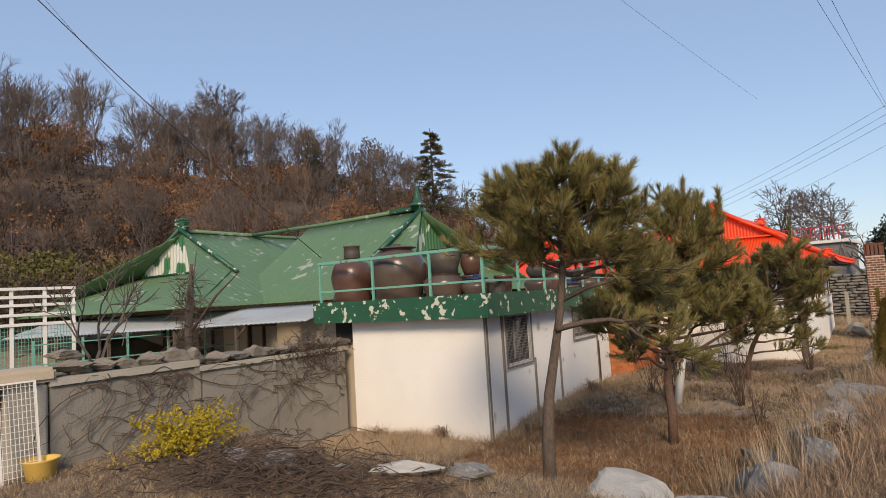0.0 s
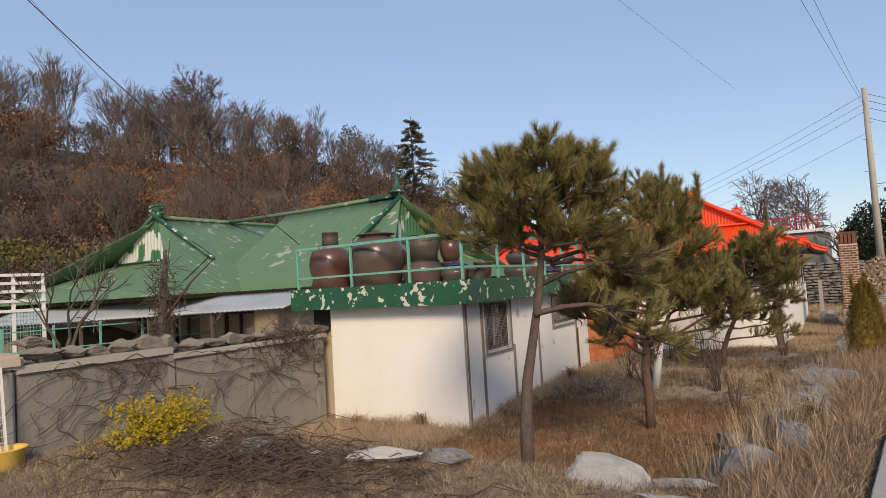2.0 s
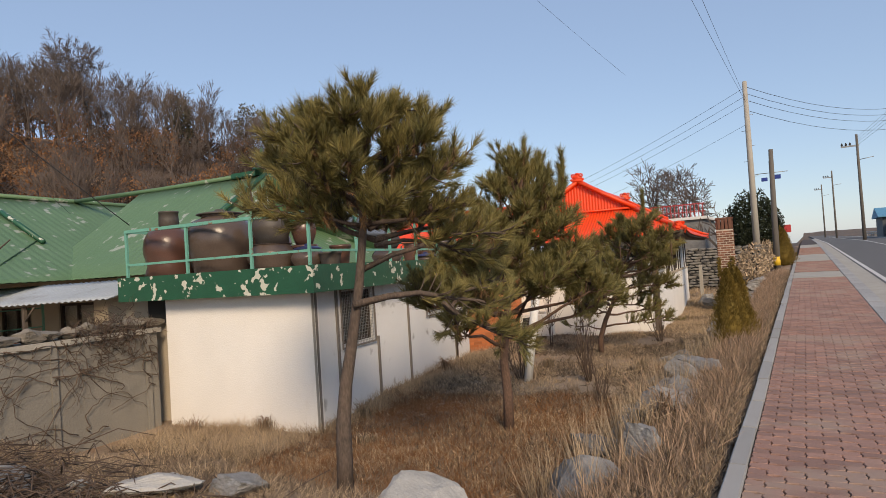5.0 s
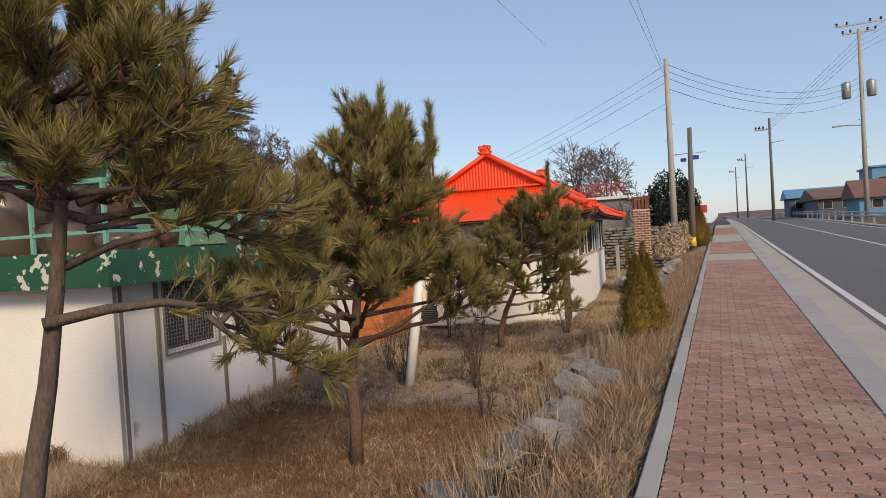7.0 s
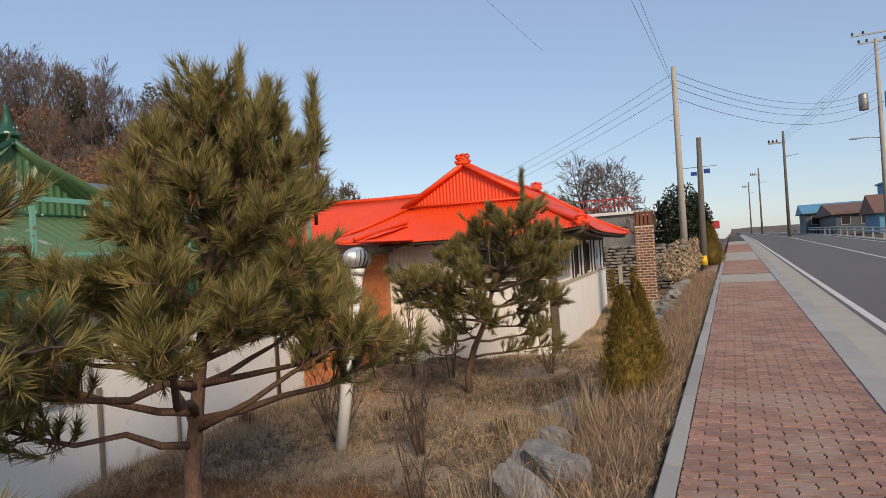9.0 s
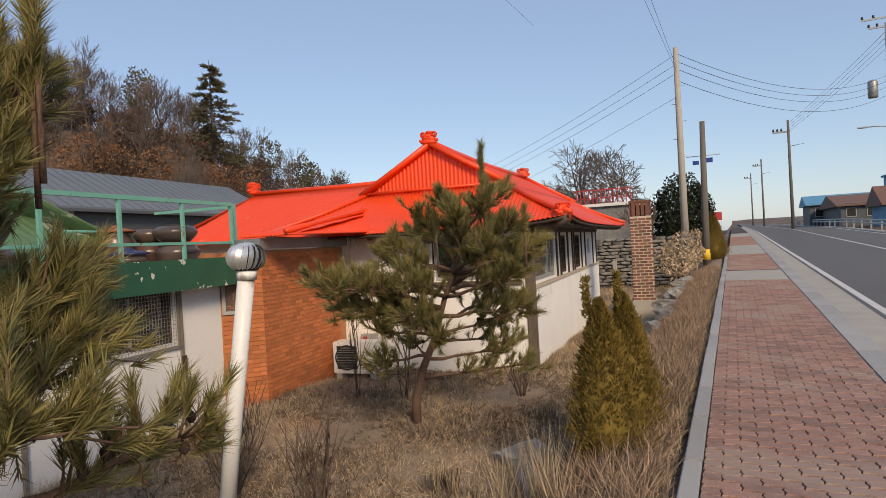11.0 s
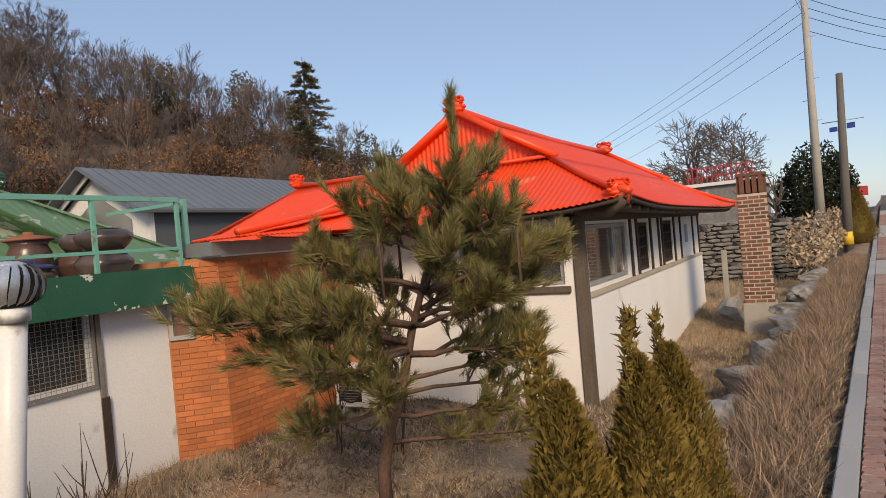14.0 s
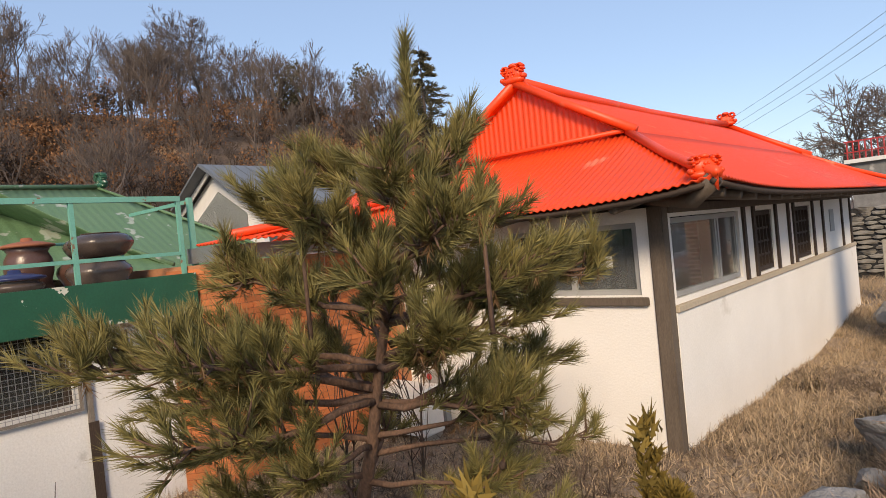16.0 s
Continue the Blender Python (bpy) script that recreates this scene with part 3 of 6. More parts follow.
taper_pot("brown pot standing under a small jar", -0.62, 0.75, 1.6, 0.396, 0.22, 0.2, M["onggi_red"])
jar("low dark glazed jar with a wide belly", -0.42, 0.55, 0.30, 0.28, M["onggi"], 0.6, M["blue_glaze"])
jar("brown glazed jar behind the others", -2.75, 1.0, 0.72, 0.36, M["onggi"], 0.6)
jar("brown glazed jar in the back row", -1.55, 1.05, 0.74, 0.36, M["onggi_red"], 0.6)
taper_pot("small brown flowerpot on the roof", -0.1, 1.0, 1.6, 0.36, 0.13, 0.17, M["onggi_red"])
taper_pot("small grey-brown pot near the railing", 0.0, 0.55, 1.6, 0.24, 0.14, 0.17, M["onggi_matt"])
jar("wide brown jar stacked near the railing", -0.35, 3.0, 0.30, 0.30, M["onggi"], 0.7)
jar("wide dark jar stacked on another", -0.33, 3.0, 0.28, 0.26, M["onggi_matt"], 0.7, z=1.905)
jar("wide brown jar beside the railing", -0.25, 5.62, 0.26, 0.30, M["onggi"], 0.75, foot=0.7)
jar("wide brown jar under a squat jar", -0.85, 5.75, 0.30, 0.32, M["onggi_red"], 0.75, foot=0.7)
jar("squat glossy brown jar lying on two jars", -0.35, 5.7, 0.24, 0.30, M["onggi"], 0.55, z=1.90, foot=0.6)
jar("squat dark jar on a brown jar", -0.85, 5.75, 0.22, 0.24, M["onggi"], 0.55, z=1.905, foot=0.6)
jar("ribbed brown jar with an orange clay lid", -0.9, 5.2, 0.46, 0.22, M["onggi_red"], 0.85, M["terracotta"], foot=0.9)
jar("low bowl-like jar with a blue lid", -0.45, 4.95, 0.14, 0.24, M["onggi"], 0.8, M["blue_glaze"])


# ---- red-roofed house ----
house = thing("red_house", "low white house with a bright orange-red corrugated hipped roof", "house", HOUSE)
EZ, RZ, RA, BG = 1.90, 3.56, -2.0, 0.80          # eave, ridge, ridge line, gable plane
wall_with_holes("south_wall", -4.0, -0.15, -1.1, 1.85, 0.0, 0.16, [(-1.75, -0.22, 1.0, 1.72)], M["plaster"], house)
wall_with_holes("east_wall", 0.0, 9.2, -1.1, 1.85, -0.15, 0.0, [(0.3, 2.35, 0.92, 1.74), (2.95, 3.75, 0.9, 1.72), (4.9, 5.9, 0.9, 1.72)], M["plaster"], house, along=1)
part("north_wall", box("north_wall", (-4.0, 9.2, -1.1), (0, 9.36, 1.85), M["plaster"]), house)
part("west_wall", box("west_wall", (-4.16, 0.0, -1.1), (-4.0, 9.36, 1.85), M["plaster"]), house)
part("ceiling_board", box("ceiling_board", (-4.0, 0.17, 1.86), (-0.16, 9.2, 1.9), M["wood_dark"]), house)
# Near-black boxes added behind the panes, painting in the unlit rooms.
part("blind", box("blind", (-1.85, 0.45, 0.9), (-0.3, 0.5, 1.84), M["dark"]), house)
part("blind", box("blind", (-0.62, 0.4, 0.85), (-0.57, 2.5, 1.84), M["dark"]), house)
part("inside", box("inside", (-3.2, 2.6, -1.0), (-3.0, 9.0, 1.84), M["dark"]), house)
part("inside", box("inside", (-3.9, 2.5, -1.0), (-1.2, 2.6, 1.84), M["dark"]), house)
part("corner_post", box("corner_post", (-0.09, -0.03, -0.9), (0.06, 0.12, 1.86), M["wood"], 0.012), house, "weathered wooden corner post")
for b in (2.45, 2.85, 3.85, 4.5, 4.8, 6.0, 6.7, 8.3, 9.12):
    part("post", box("post", (0.002, b, 0.83), (0.03, b + 0.09, 1.84), M["wood_dark"]), house, "dark timber upright")
part("sill_beam", box("sill_beam", (0.003, 0.17, 0.80), (0.07, 9.25, 0.87), M["beige"], 0.01), house, "worn plaster ledge under the windows")
part("lower_wall", box("lower_wall", (0.002, 0.165, -1.0), (0.045, 9.3, 0.80), M["plaster"]), house)
part("lintel", box("lintel", (0.002, 0.165, 1.78), (0.05, 9.25, 1.87), M["wood"]), house)
part("sill_beam", box("sill_beam", (-1.85, -0.05, 0.90), (-0.142, -0.002, 0.985), M["wood"], 0.008), house, "weathered wooden sill")


def window(parent, lo, hi, axis, mullions=(), w=0.055, material=None):
    win = part("window", boxes("window", frame_boxes(lo, hi, w, axis), material or M["aluminium"]), parent)
    o = 1 - axis
    a, b = list(lo), list(hi)
    mid = (lo[axis] + hi[axis]) / 2
    a[axis], b[axis], a[o], b[o], a[2], b[2] = mid - 0.004, mid + 0.004, lo[o] + w, hi[o] - w, lo[2] + w, hi[2] - w
    pane = part("pane", box("pane", a, b, glass), win)
    pane.visible_shadow = False
    for m in mullions:
        p, q = list(lo), list(hi)
        p[o], q[o], p[2], q[2] = m - 0.025, m + 0.025, lo[2] + w, hi[2] - w
        part("mullion", box("mullion", p, q, material or M["aluminium"]), win)
    return win


window(house, (-1.74, 0.04, 1.0), (-0.23, 0.10, 1.72), 1, (-1.0,))
window(house, (-0.09, 0.31, 0.93), (-0.03, 2.34, 1.73), 0, (1.62, 1.70))
for a, b in ((2.96, 3.74), (4.91, 5.89)):
    door = part("lattice_window", boxes("lattice_window", frame_boxes((-0.10, a, 0.91), (-0.02, b, 1.71), 0.06, 0), M["wood_dark"]), house, "dark wooden lattice window")
    n = 5
    bars = [((-0.07, a + (b - a) * i / n - 0.015, 0.97), (-0.035, a + (b - a) * i / n + 0.015, 1.65)) for i in range(1, n)]
    bars += [((-0.072, a + 0.06, z), (-0.04, b - 0.06, z + 0.03)) for z in (1.1, 1.28, 1.46)]
    part("lattice", boxes("lattice", bars, M["wood_dark"]), door)
    part("board", box("board", (-0.10, a + 0.05, 0.96), (-0.08, b - 0.05, 1.66), M["wood_dark"]), door)
part("picture_tile", box("picture_tile", (0.004, 7.3, 1.2), (0.016, 7.62, 1.6), M["aluminium"]), house, "small grey relief tile")

e, wst, s, nth = 0.85, -4.85, -0.75, 9.95
ga, gb = -0.60, -3.40
gz = EZ + (RZ - EZ) * (e - ga) / (e - RA)
bn = 8.45
roof = part("roof", sheet("roof", (e, s, EZ + 0.02), (e, nth, EZ + 0.02), (ga, nth - 1.5, gz), (ga, s + 1.55, gz), M["red_roof"], lift=0.13, sag=0.03), house, "orange-red painted corrugated sheet")
part("roof", sheet("roof", (ga, s + 1.45, gz), (ga, nth - 1.4, gz), (RA, nth - 1.4, RZ), (RA, s + 1.45, RZ), M["red_roof"]), house)
part("roof", sheet("roof", (gb, nth - 1.4, gz), (gb, s + 1.45, gz), (RA, s + 1.45, RZ), (RA, nth - 1.4, RZ), M["red_roof"]), house)
part("roof", sheet("roof", (wst, s, EZ + 0.02), (e, s, EZ + 0.02), (ga, s + 1.6, gz), (gb, s + 1.6, gz), M["red_roof"], lift=0.13, sag=0.03), house)
part("roof", sheet("roof", (e, nth, EZ), (wst, nth, EZ), (gb, nth - 1.5, gz), (ga, nth - 1.5, gz), M["red_roof"], lift=0.13), house)
part("roof", sheet("roof", (wst, nth, EZ), (wst, s, EZ), (gb, s + 1.55, gz), (gb, nth - 1.5, gz), M["red_roof"]), house)
for b, sg in ((BG + 0.02, -1), (bn + 0.03, 1)):
    k = 60
    v, f = [], []
    for i in range(k * 4 + 1):
        a = gb + (ga - gb) * i / (k * 4)
        top = gz + (RZ - gz) * (1 - abs(a - RA) / (ga - RA))
        y = b + 0.007 * math.sin(2 * math.pi * i / 7)
        v += [(a, y, gz - 0.02), (a, y, top)]
    f = [(2 * i, 2 * i + 2, 2 * i + 3, 2 * i + 1) for i in range(k * 4)]
    part("gable", mesh_of("gable", v, f, M["red_roof"], True), house, "orange-red corrugated gable")
    for end in (ga, gb):
        d = 0.16 * sg
        part("verge", tube("verge", [(RA, b + d * 0.6, RZ + 0.05), (RA + (end - RA) * 0.5, b + d * 0.6, (RZ + gz) / 2 + 0.045), (RA + (end - RA) * 1.1, b + d * 0.6, gz - 0.02)], 0.055, M["red_roof"], 8), house)
part("ridge_cap", tube("ridge_cap", [(RA, BG - 0.1, RZ + 0.07), (RA, 2.0, RZ + 0.03), (RA, 4.6, RZ + 0.0), (RA, 7.2, RZ + 0.03), (RA, bn + 0.1, RZ + 0.07)], 0.075, M["red_roof"], 8), house)
part("skirt_cap", tube("skirt_cap", [(gb, BG - 0.06, gz + 0.0), (ga, BG - 0.06, gz)], 0.03, M["red_roof"], 6), house)
for p, q in (((ga, s + 1.55, gz), (e, s, EZ + 0.15)), ((gb, s + 1.55, gz), (wst, s, EZ + 0.15)), ((ga, nth - 1.5, gz), (e, nth, EZ + 0.15))):
    p, q = Vector(p), Vector(q)
    part("hip_cap", tube("hip_cap", [p, p.lerp(q, 0.5) - Vector((0, 0, 0.05)), p.lerp(q, 0.85) - Vector((0, 0, 0.035)), q], 0.045, M["red_roof"], 8), house)


def curl(name, m, sc, material, parent, label):
    """A scrolled ridge-end ornament: an upright shield with a roll at its foot and two curls on its crown."""
    bm = bmesh.new()
    def blob(c, r):
        g = bmesh.ops.create_icosphere(bm, subdivisions=2, radius=1.0)
        for vv in g["verts"]:
            vv.co = Vector((c[0] + vv.co.x * r[0], c[1] + vv.co.y * r[1], c[2] + vv.co.z * r[2]))
    blob((0, 0, 0.06), (0.25, 0.12, 0.075))
    blob((0, 0, 0.17), (0.20, 0.07, 0.14))
    for sx in (-1, 1):
        for k in range(9):
            an = math.radians(-60 + 42 * k)
            rr = 0.075 - 0.005 * k
            blob((sx * (0.15 + rr * math.cos(an)), 0, 0.27 + rr * math.sin(an)), (0.03, 0.085, 0.03))
        blob((sx * 0.23, 0, 0.11), (0.05, 0.08, 0.05))
    for k in range(6):
        blob((0.055 * math.cos(k * math.pi / 3), -0.06, 0.17 + 0.055 * math.sin(k * math.pi / 3)), (0.026, 0.03, 0.026))
    blob((0, 0.03, 0.33), (0.09, 0.10, 0.05))
    bmesh.ops.transform(bm, matrix=m @ Matrix.Scale(sc, 4), verts=bm.verts[:])
    return part(name, bm_mesh(name, bm, material, True), parent, label)


curl("ridge_ornament", pose(RA, BG - 0.08, RZ + 0.03), 0.7, M["red_roof"], house, "red scrolled ridge-end ornament")
curl("ridge_ornament", pose(RA, bn + 0.08, RZ + 0.04, 0, 0, 180), 0.8, M["red_roof"], house, "red scrolled ridge-end ornament")
curl("eave_ornament", pose(e - 0.14, s + 0.14, EZ + 0.12, 0, 0, 45), 0.55, M["red_roof"], house, "red scrolled eave-corner ornament")
# rafters and eave boards
for i in range(24):
    b = -0.4 + i * 0.42
    up = 0.09 * abs(2 * (b + 0.75) / 10.7 - 1) ** 5
    part("rafter", tube("rafter", [(0.0, b, 1.93 + up), (e - 0.08, b, EZ - 0.06 + up)], 0.045, M["wood"], 7), house)
for i in range(11):
    a = -4.4 + i * 0.43
    up = 0.09 * abs(2 * (a + 4.85) / 5.7 - 1) ** 5
    part("rafter", tube("rafter", [(a, 0.0, 1.93 + up), (a, s + 0.08, EZ - 0.06 + up)], 0.045, M["wood"], 7), house)
part("hip_rafter", tube("hip_rafter", [(-0.2, 0.2, 1.95), (0.55, -0.5, 1.86), (e - 0.05, s + 0.05, 2.0)], 0.075, M["wood"], 7), house)
part("eave_board", tube("eave_board", [(e - 0.04, y, EZ - 0.03 + 0.12 * abs(2 * (y + 0.75) / 10.7 - 1) ** 5) for y in np.linspace(s, nth, 24)], 0.03, M["wood_dark"], 4), house)
part("eave_board", tube("eave_board", [(x, s + 0.04, EZ - 0.03 + 0.12 * abs(2 * (x + 4.85) / 5.7 - 1) ** 5) for x in np.linspace(wst, e, 16)], 0.03, M["wood_dark"], 4), house)
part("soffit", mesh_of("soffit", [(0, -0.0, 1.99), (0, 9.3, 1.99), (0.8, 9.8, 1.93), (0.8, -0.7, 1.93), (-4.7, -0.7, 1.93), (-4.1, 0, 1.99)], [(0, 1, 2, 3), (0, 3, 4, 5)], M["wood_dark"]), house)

# west wing of the red house and the roof over the annex
wing = thing("red_wing", "lower wing with an orange-red corrugated roof joined to the house", "house", HOUSE)
WZ = 3.42
part("roof", sheet("roof", (-9.9, 2.0, 2.0), (-3.0, 2.0, 2.0), (-2.4, 4.84, WZ), (-9.2, 4.84, WZ), M["red_roof"], sag=0.02), wing)
part("roof", sheet("roof", (-3.0, 7.6, 2.0), (-9.9, 7.6, 2.0), (-9.2, 4.84, WZ), (-2.4, 4.84, WZ), M["red_roof"]), wing)
part("roof", sheet("roof", (-10.4, 7.6, 2.0), (-10.4, 2.0, 2.0), (-9.2, 4.8, WZ), (-9.2, 4.88, WZ), M["red_roof"]), wing)
part("ridge_cap", tube("ridge_cap", [(-9.3, 4.84, WZ + 0.05), (-6, 4.84, WZ), (-2.4, 4.84, WZ + 0.03)], 0.07, M["red_roof"], 8), wing)
curl("ridge_ornament", pose(-9.25, 4.84, WZ + 0.02, 0, 0, 90), 1.0, M["red_roof"], wing, "red scrolled ridge-end ornament")
part("wall", box("wall", (-9.7, 2.5, -1.0), (-4.2, 7.2, 2.0), M["plaster"]), wing)
part("roof", sheet("roof", (-3.75, -2.75, 1.93), (-2.85, -2.75, 1.93), (-3.3, 2.4, 2.62), (-7.0, 2.4, 2.35), M["red_roof"], sag=-0.02), wing)
part("roof", sheet("roof", (-2.85, -2.85, 1.93), (-2.6, 0.3, 1.97), (-3.2, 2.2, 2.62), (-3.25, -2.0, 2.06), M["red_roof"]), wing)
part("hip_cap", tube("hip_cap", [(-2.9, -2.8, 1.98), (-3.15, -1.6, 2.12), (-3.2, 0.4, 2.42), (-3.25, 2.3, 2.66)], 0.045, M["red_roof"], 8), wing)

# ---- orange brick annex between storehouse and house ----
annex = thing("brick_annex", "orange-brick annex with a grey metal roof edge", "building", YARD)
part("core", prism("core", [(-2.9, 0.0), (0.0, -0.008), (0.427, 0.398), (0.427, 3.4), (-2.9, 3.4)], 2.72, M["mortar_orange"], pose(0, 6.17, 1.72, -90)), annex)
part("gutter_board", boxes("gutter_board", [((0.02, 6.40, 1.74), (0.55, 6.45, 1.90)), ((0.50, 6.45, 1.74), (0.55, 9.3, 1.90))], M["galv"]), annex, "dull grey sheet-metal roof edge")
sw = part("window", boxes("window", frame_boxes((0.0, 0.0, 0.80), (0.27, 0.07, 1.32), 0.05, 1), M["aluminium"]), annex, "small grey-framed window", pose(0.0, 6.165, 0, 0, 0, 43.6) @ pose(0, -0.04, 0))
part("pane", box("pane", (0.05, 0.03, 0.85), (0.22, 0.04, 1.27), glass), sw)
part("side_pier", box("side_pier", (-0.3, 6.0, -1.0), (-0.185, 6.16, 1.3), M["plaster_shaded"]), annex)

# ---- brick chimney pillar ----
CH = pose(-2.22, 23.45, 0, 0, 0, 8)
chim = thing("brick_chimney", "free-standing dark red brick chimney on a concrete foot", "chimney", CH)
part("foot", box("foot", (-0.30, -0.30, -0.75), (0.30, 0.30, 0.02), M["concrete"], 0.015), chim, "rough concrete foot")
part("core", box("core", (-0.25, -0.25, 0.02), (0.25, 0.25, 2.08), M["mortar"]), chim)
# Near-black block paints the flue's shade between the cap bricks.
part("flue", box("flue", (-0.14, -0.14, 2.05), (0.14, 0.14, 2.36), M["dark"]), chim)
part("cap", box("cap", (-0.265, -0.265, 2.41), (0.265, 0.265, 2.47), M["brick_dark"], 0.008), chim)

# ---- vent pipe with a spinning cowl ----
vent = thing("vent_pipe", "white plastic vent pipe topped by a steel turbine cowl", "vent pipe", pose(-4.48, 11.65, 0))
px, py = 0.385, 0.07
part("pipe", tube("pipe", [(0, 0, -0.95), (px * 0.5, py * 0.5, 0.3), (px, py, 1.5)], 0.074, M["pvc"], 16), vent)
part("collar", tube("collar", [(px * 0.99, py, 1.44), (px * 1.01, py, 1.52)], 0.088, M["pvc"], 16), vent)
T = pose(px * 1.01, py, 1.52)
v, f = [], []
for k in range(18):
    t0 = 2 * math.pi * k / 18
    for j in range(7):
        ph = -1.15 + 2.3 * j / 6
        for dt, dr in ((0, 0.0), (0.30, -0.022)):
            r = (0.175 + dr) * math.cos(ph) ** 0.7
            v.append(T @ Vector((r * math.cos(t0 + dt + ph * 0.15), r * math.sin(t0 + dt + ph * 0.15), 0.115 + 0.115 * math.sin(ph) / math.sin(1.15))))
    part("vane", mesh_of("vane", v[-14:], [(2 * j, 2 * j + 1, 2 * j + 3, 2 * j + 2) for j in range(6)], M["steel"], True), vent, "bent steel vane")
# Near-black core fills the cowl as the shade behind its vanes.
part("cowl_core", lathe("cowl_core", [(0.10, 0.0), (0.13, 0.05), (0.13, 0.18), (0.07, 0.225)], M["dark"], 16), vent, m=T)
part("cowl_cap", lathe("cowl_cap", [(0.09, 0.21), (0.09, 0.228), (0.05, 0.245), (0.01, 0.25)], M["steel"], 16), vent, m=T)

# ---- air conditioner and meter box ----
ac = thing("air_conditioner", "beige outdoor air-conditioner unit standing by the wall", "air conditioner", YARD @ pose(0.62, 8.25, 0))
part("body", box("body", (0, 0, -0.50), (0.85, 0.34, 0.05), M["white_paint"], 0.015), ac)
part("fan_ring", mesh_of("fan_ring", *(lambda a: a)(tube_geo([(0.27 + 0.21 * math.cos(t), -0.012, -0.22 + 0.21 * math.sin(t)) for t in np.linspace(0, 2 * math.pi, 28)], [0.012] * 28, 6)), M["dark"], True), ac)
part("fan_grille", boxes("fan_grille", [((0.27 - 0.2 * math.cos(i), -0.008, -0.22 + 0.2 * math.sin(i) - 0.004), (0.27 + 0.2 * math.cos(i), -0.004, -0.22 + 0.2 * math.sin(i) + 0.004)) for i in np.linspace(-1.4, 1.4, 13)], M["galv"]), ac)
# Thin near-black patch on the flat front paints the fan recess's shade.
part("fan_well", box("fan_well", (0.08, -0.003, -0.42), (0.46, 0.001, -0.02), M["dark"]), ac)
part("foot", box("foot", (0.05, 0.0, -0.72), (0.15, 0.34, -0.50), M["concrete"]), ac)
part("foot", box("foot", (0.70, 0.0, -0.72), (0.80, 0.34, -0.50), M["concrete"]), ac)
meter = thing("meter_box", "grey wall-mounted gas meter box with a red spot", "meter box", HOUSE @ pose(-3.1, -0.12, -0.05))
part("body", box("body", (-0.16, 0, -0.62), (0.16, 0.115, 0.12), M["aluminium"], 0.012), meter)
part("dial", lathe("dial", [(0.04, 0), (0.045, 0.008), (0.035, 0.014)], M["red_rail"], 14), meter, m=pose(-0.06, -0.001, 0.04, 90))

# ---- green-roofed house ----
gh = thing("green_house", "old house with a flaking green hipped and gabled roof", "house", YARD)
GZ0, GE = 3.92, 1.72
EV, WU, EU = 4.1, -10.8, -4.15         # east wing's ridge, west wing's ridge, east gable
gm = M["green_roof"]
# east wing: south and north slopes, skirt under the gable
part("roof", sheet("roof", (-8.2, 0.95, GE), (-2.2, 0.95, GE), (EU + 0.1, EV, GZ0), (WU, EV, GZ0), gm, pitch=0.19, amp=0.006, sag=0.05), gh, "green painted roof sheet with flaking paint")
part("roof", sheet("roof", (-2.2, 7.3, GE), (-8.2, 7.3, GE), (WU, EV, GZ0), (EU + 0.1, EV, GZ0), gm, pitch=0.19, amp=0.006, sag=0.05), gh)
part("roof", sheet("roof", (-2.15, 0.95, GE), (-2.15, 7.3, GE), (EU + 0.02, 5.95, 2.74), (EU + 0.02, 2.25, 2.74), gm, pitch=0.19, amp=0.006), gh)
# west wing
part("roof", sheet("roof", (WU - 4.3, 10.6, GE), (WU - 4.3, -0.9, GE), (WU, 1.65, GZ0), (WU, 9.6, GZ0), gm, pitch=0.19, amp=0.006), gh)
part("roof", sheet("roof", (WU + 4.2, -0.9, GE), (WU + 4.2, 12.2, GE), (WU, 9.6, GZ0), (WU, 1.65, GZ0), gm, pitch=0.19, amp=0.006, sag=0.05), gh)
part("roof", sheet("roof", (WU - 4.3, -0.95, GE), (WU + 4.2, -0.95, GE), (WU + 2.2, 1.68, 2.76), (WU - 2.3, 1.68, 2.76), gm, pitch=0.19, amp=0.006), gh)
part("roof", sheet("roof", (WU + 4.2, 12.2, GE), (WU - 4.3, 12.2, GE), (WU - 0.1, 9.6, GZ0), (WU + 0.1, 9.6, GZ0), gm, pitch=0.19, amp=0.006), gh)


def slat_gable(parent, p_left, p_right, apex, n, out, material):
    """A triangular gable of upright ribs between two feet and an apex."""
    p_left, p_right, apex, out = (Vector(x) for x in (p_left, p_right, apex, out))
    v, f = [], []
    k = n * 6
    for i in range(k + 1):
        q = p_left.lerp(p_right, i / k)
        t = 1 - abs(2 * i / k - 1)
        top = q + (apex - (p_left + p_right) / 2) * t
        off = out * (0.012 * math.sin(2 * math.pi * i / 6))
        v += [q + off, top + off]
    f = [(2 * i, 2 * i + 2, 2 * i + 3, 2 * i + 1) for i in range(k)]
    part("gable", mesh_of("gable", v, f, material, True), parent, "green ribbed gable with white flaking patches")
    for q in (p_left, p_right):
        d = (q - apex).normalized()
        part("verge", tube("verge", [apex + out * 0.1 + Vector((0, 0, 0.06)), q + out * 0.1 + d * 0.35 + Vector((0, 0, 0.05))], 0.06, M["green_paint"], 6), parent)
    part("gable_foot", tube("gable_foot", [p_left + out * 0.06, p_right + out * 0.06], 0.035, M["green_paint"], 6), parent)


slat_gable(gh, (EU, 2.25, 2.72), (EU, 5.95, 2.72), (EU, EV, 3.90), 26, (1, 0, 0), M["green_gable_east"])
slat_gable(gh, (WU - 2.3, 1.62, 2.74), (WU + 2.2, 1.62, 2.74), (WU, 1.62, 3.96), 30, (0, -1, 0), M["green_gable"])
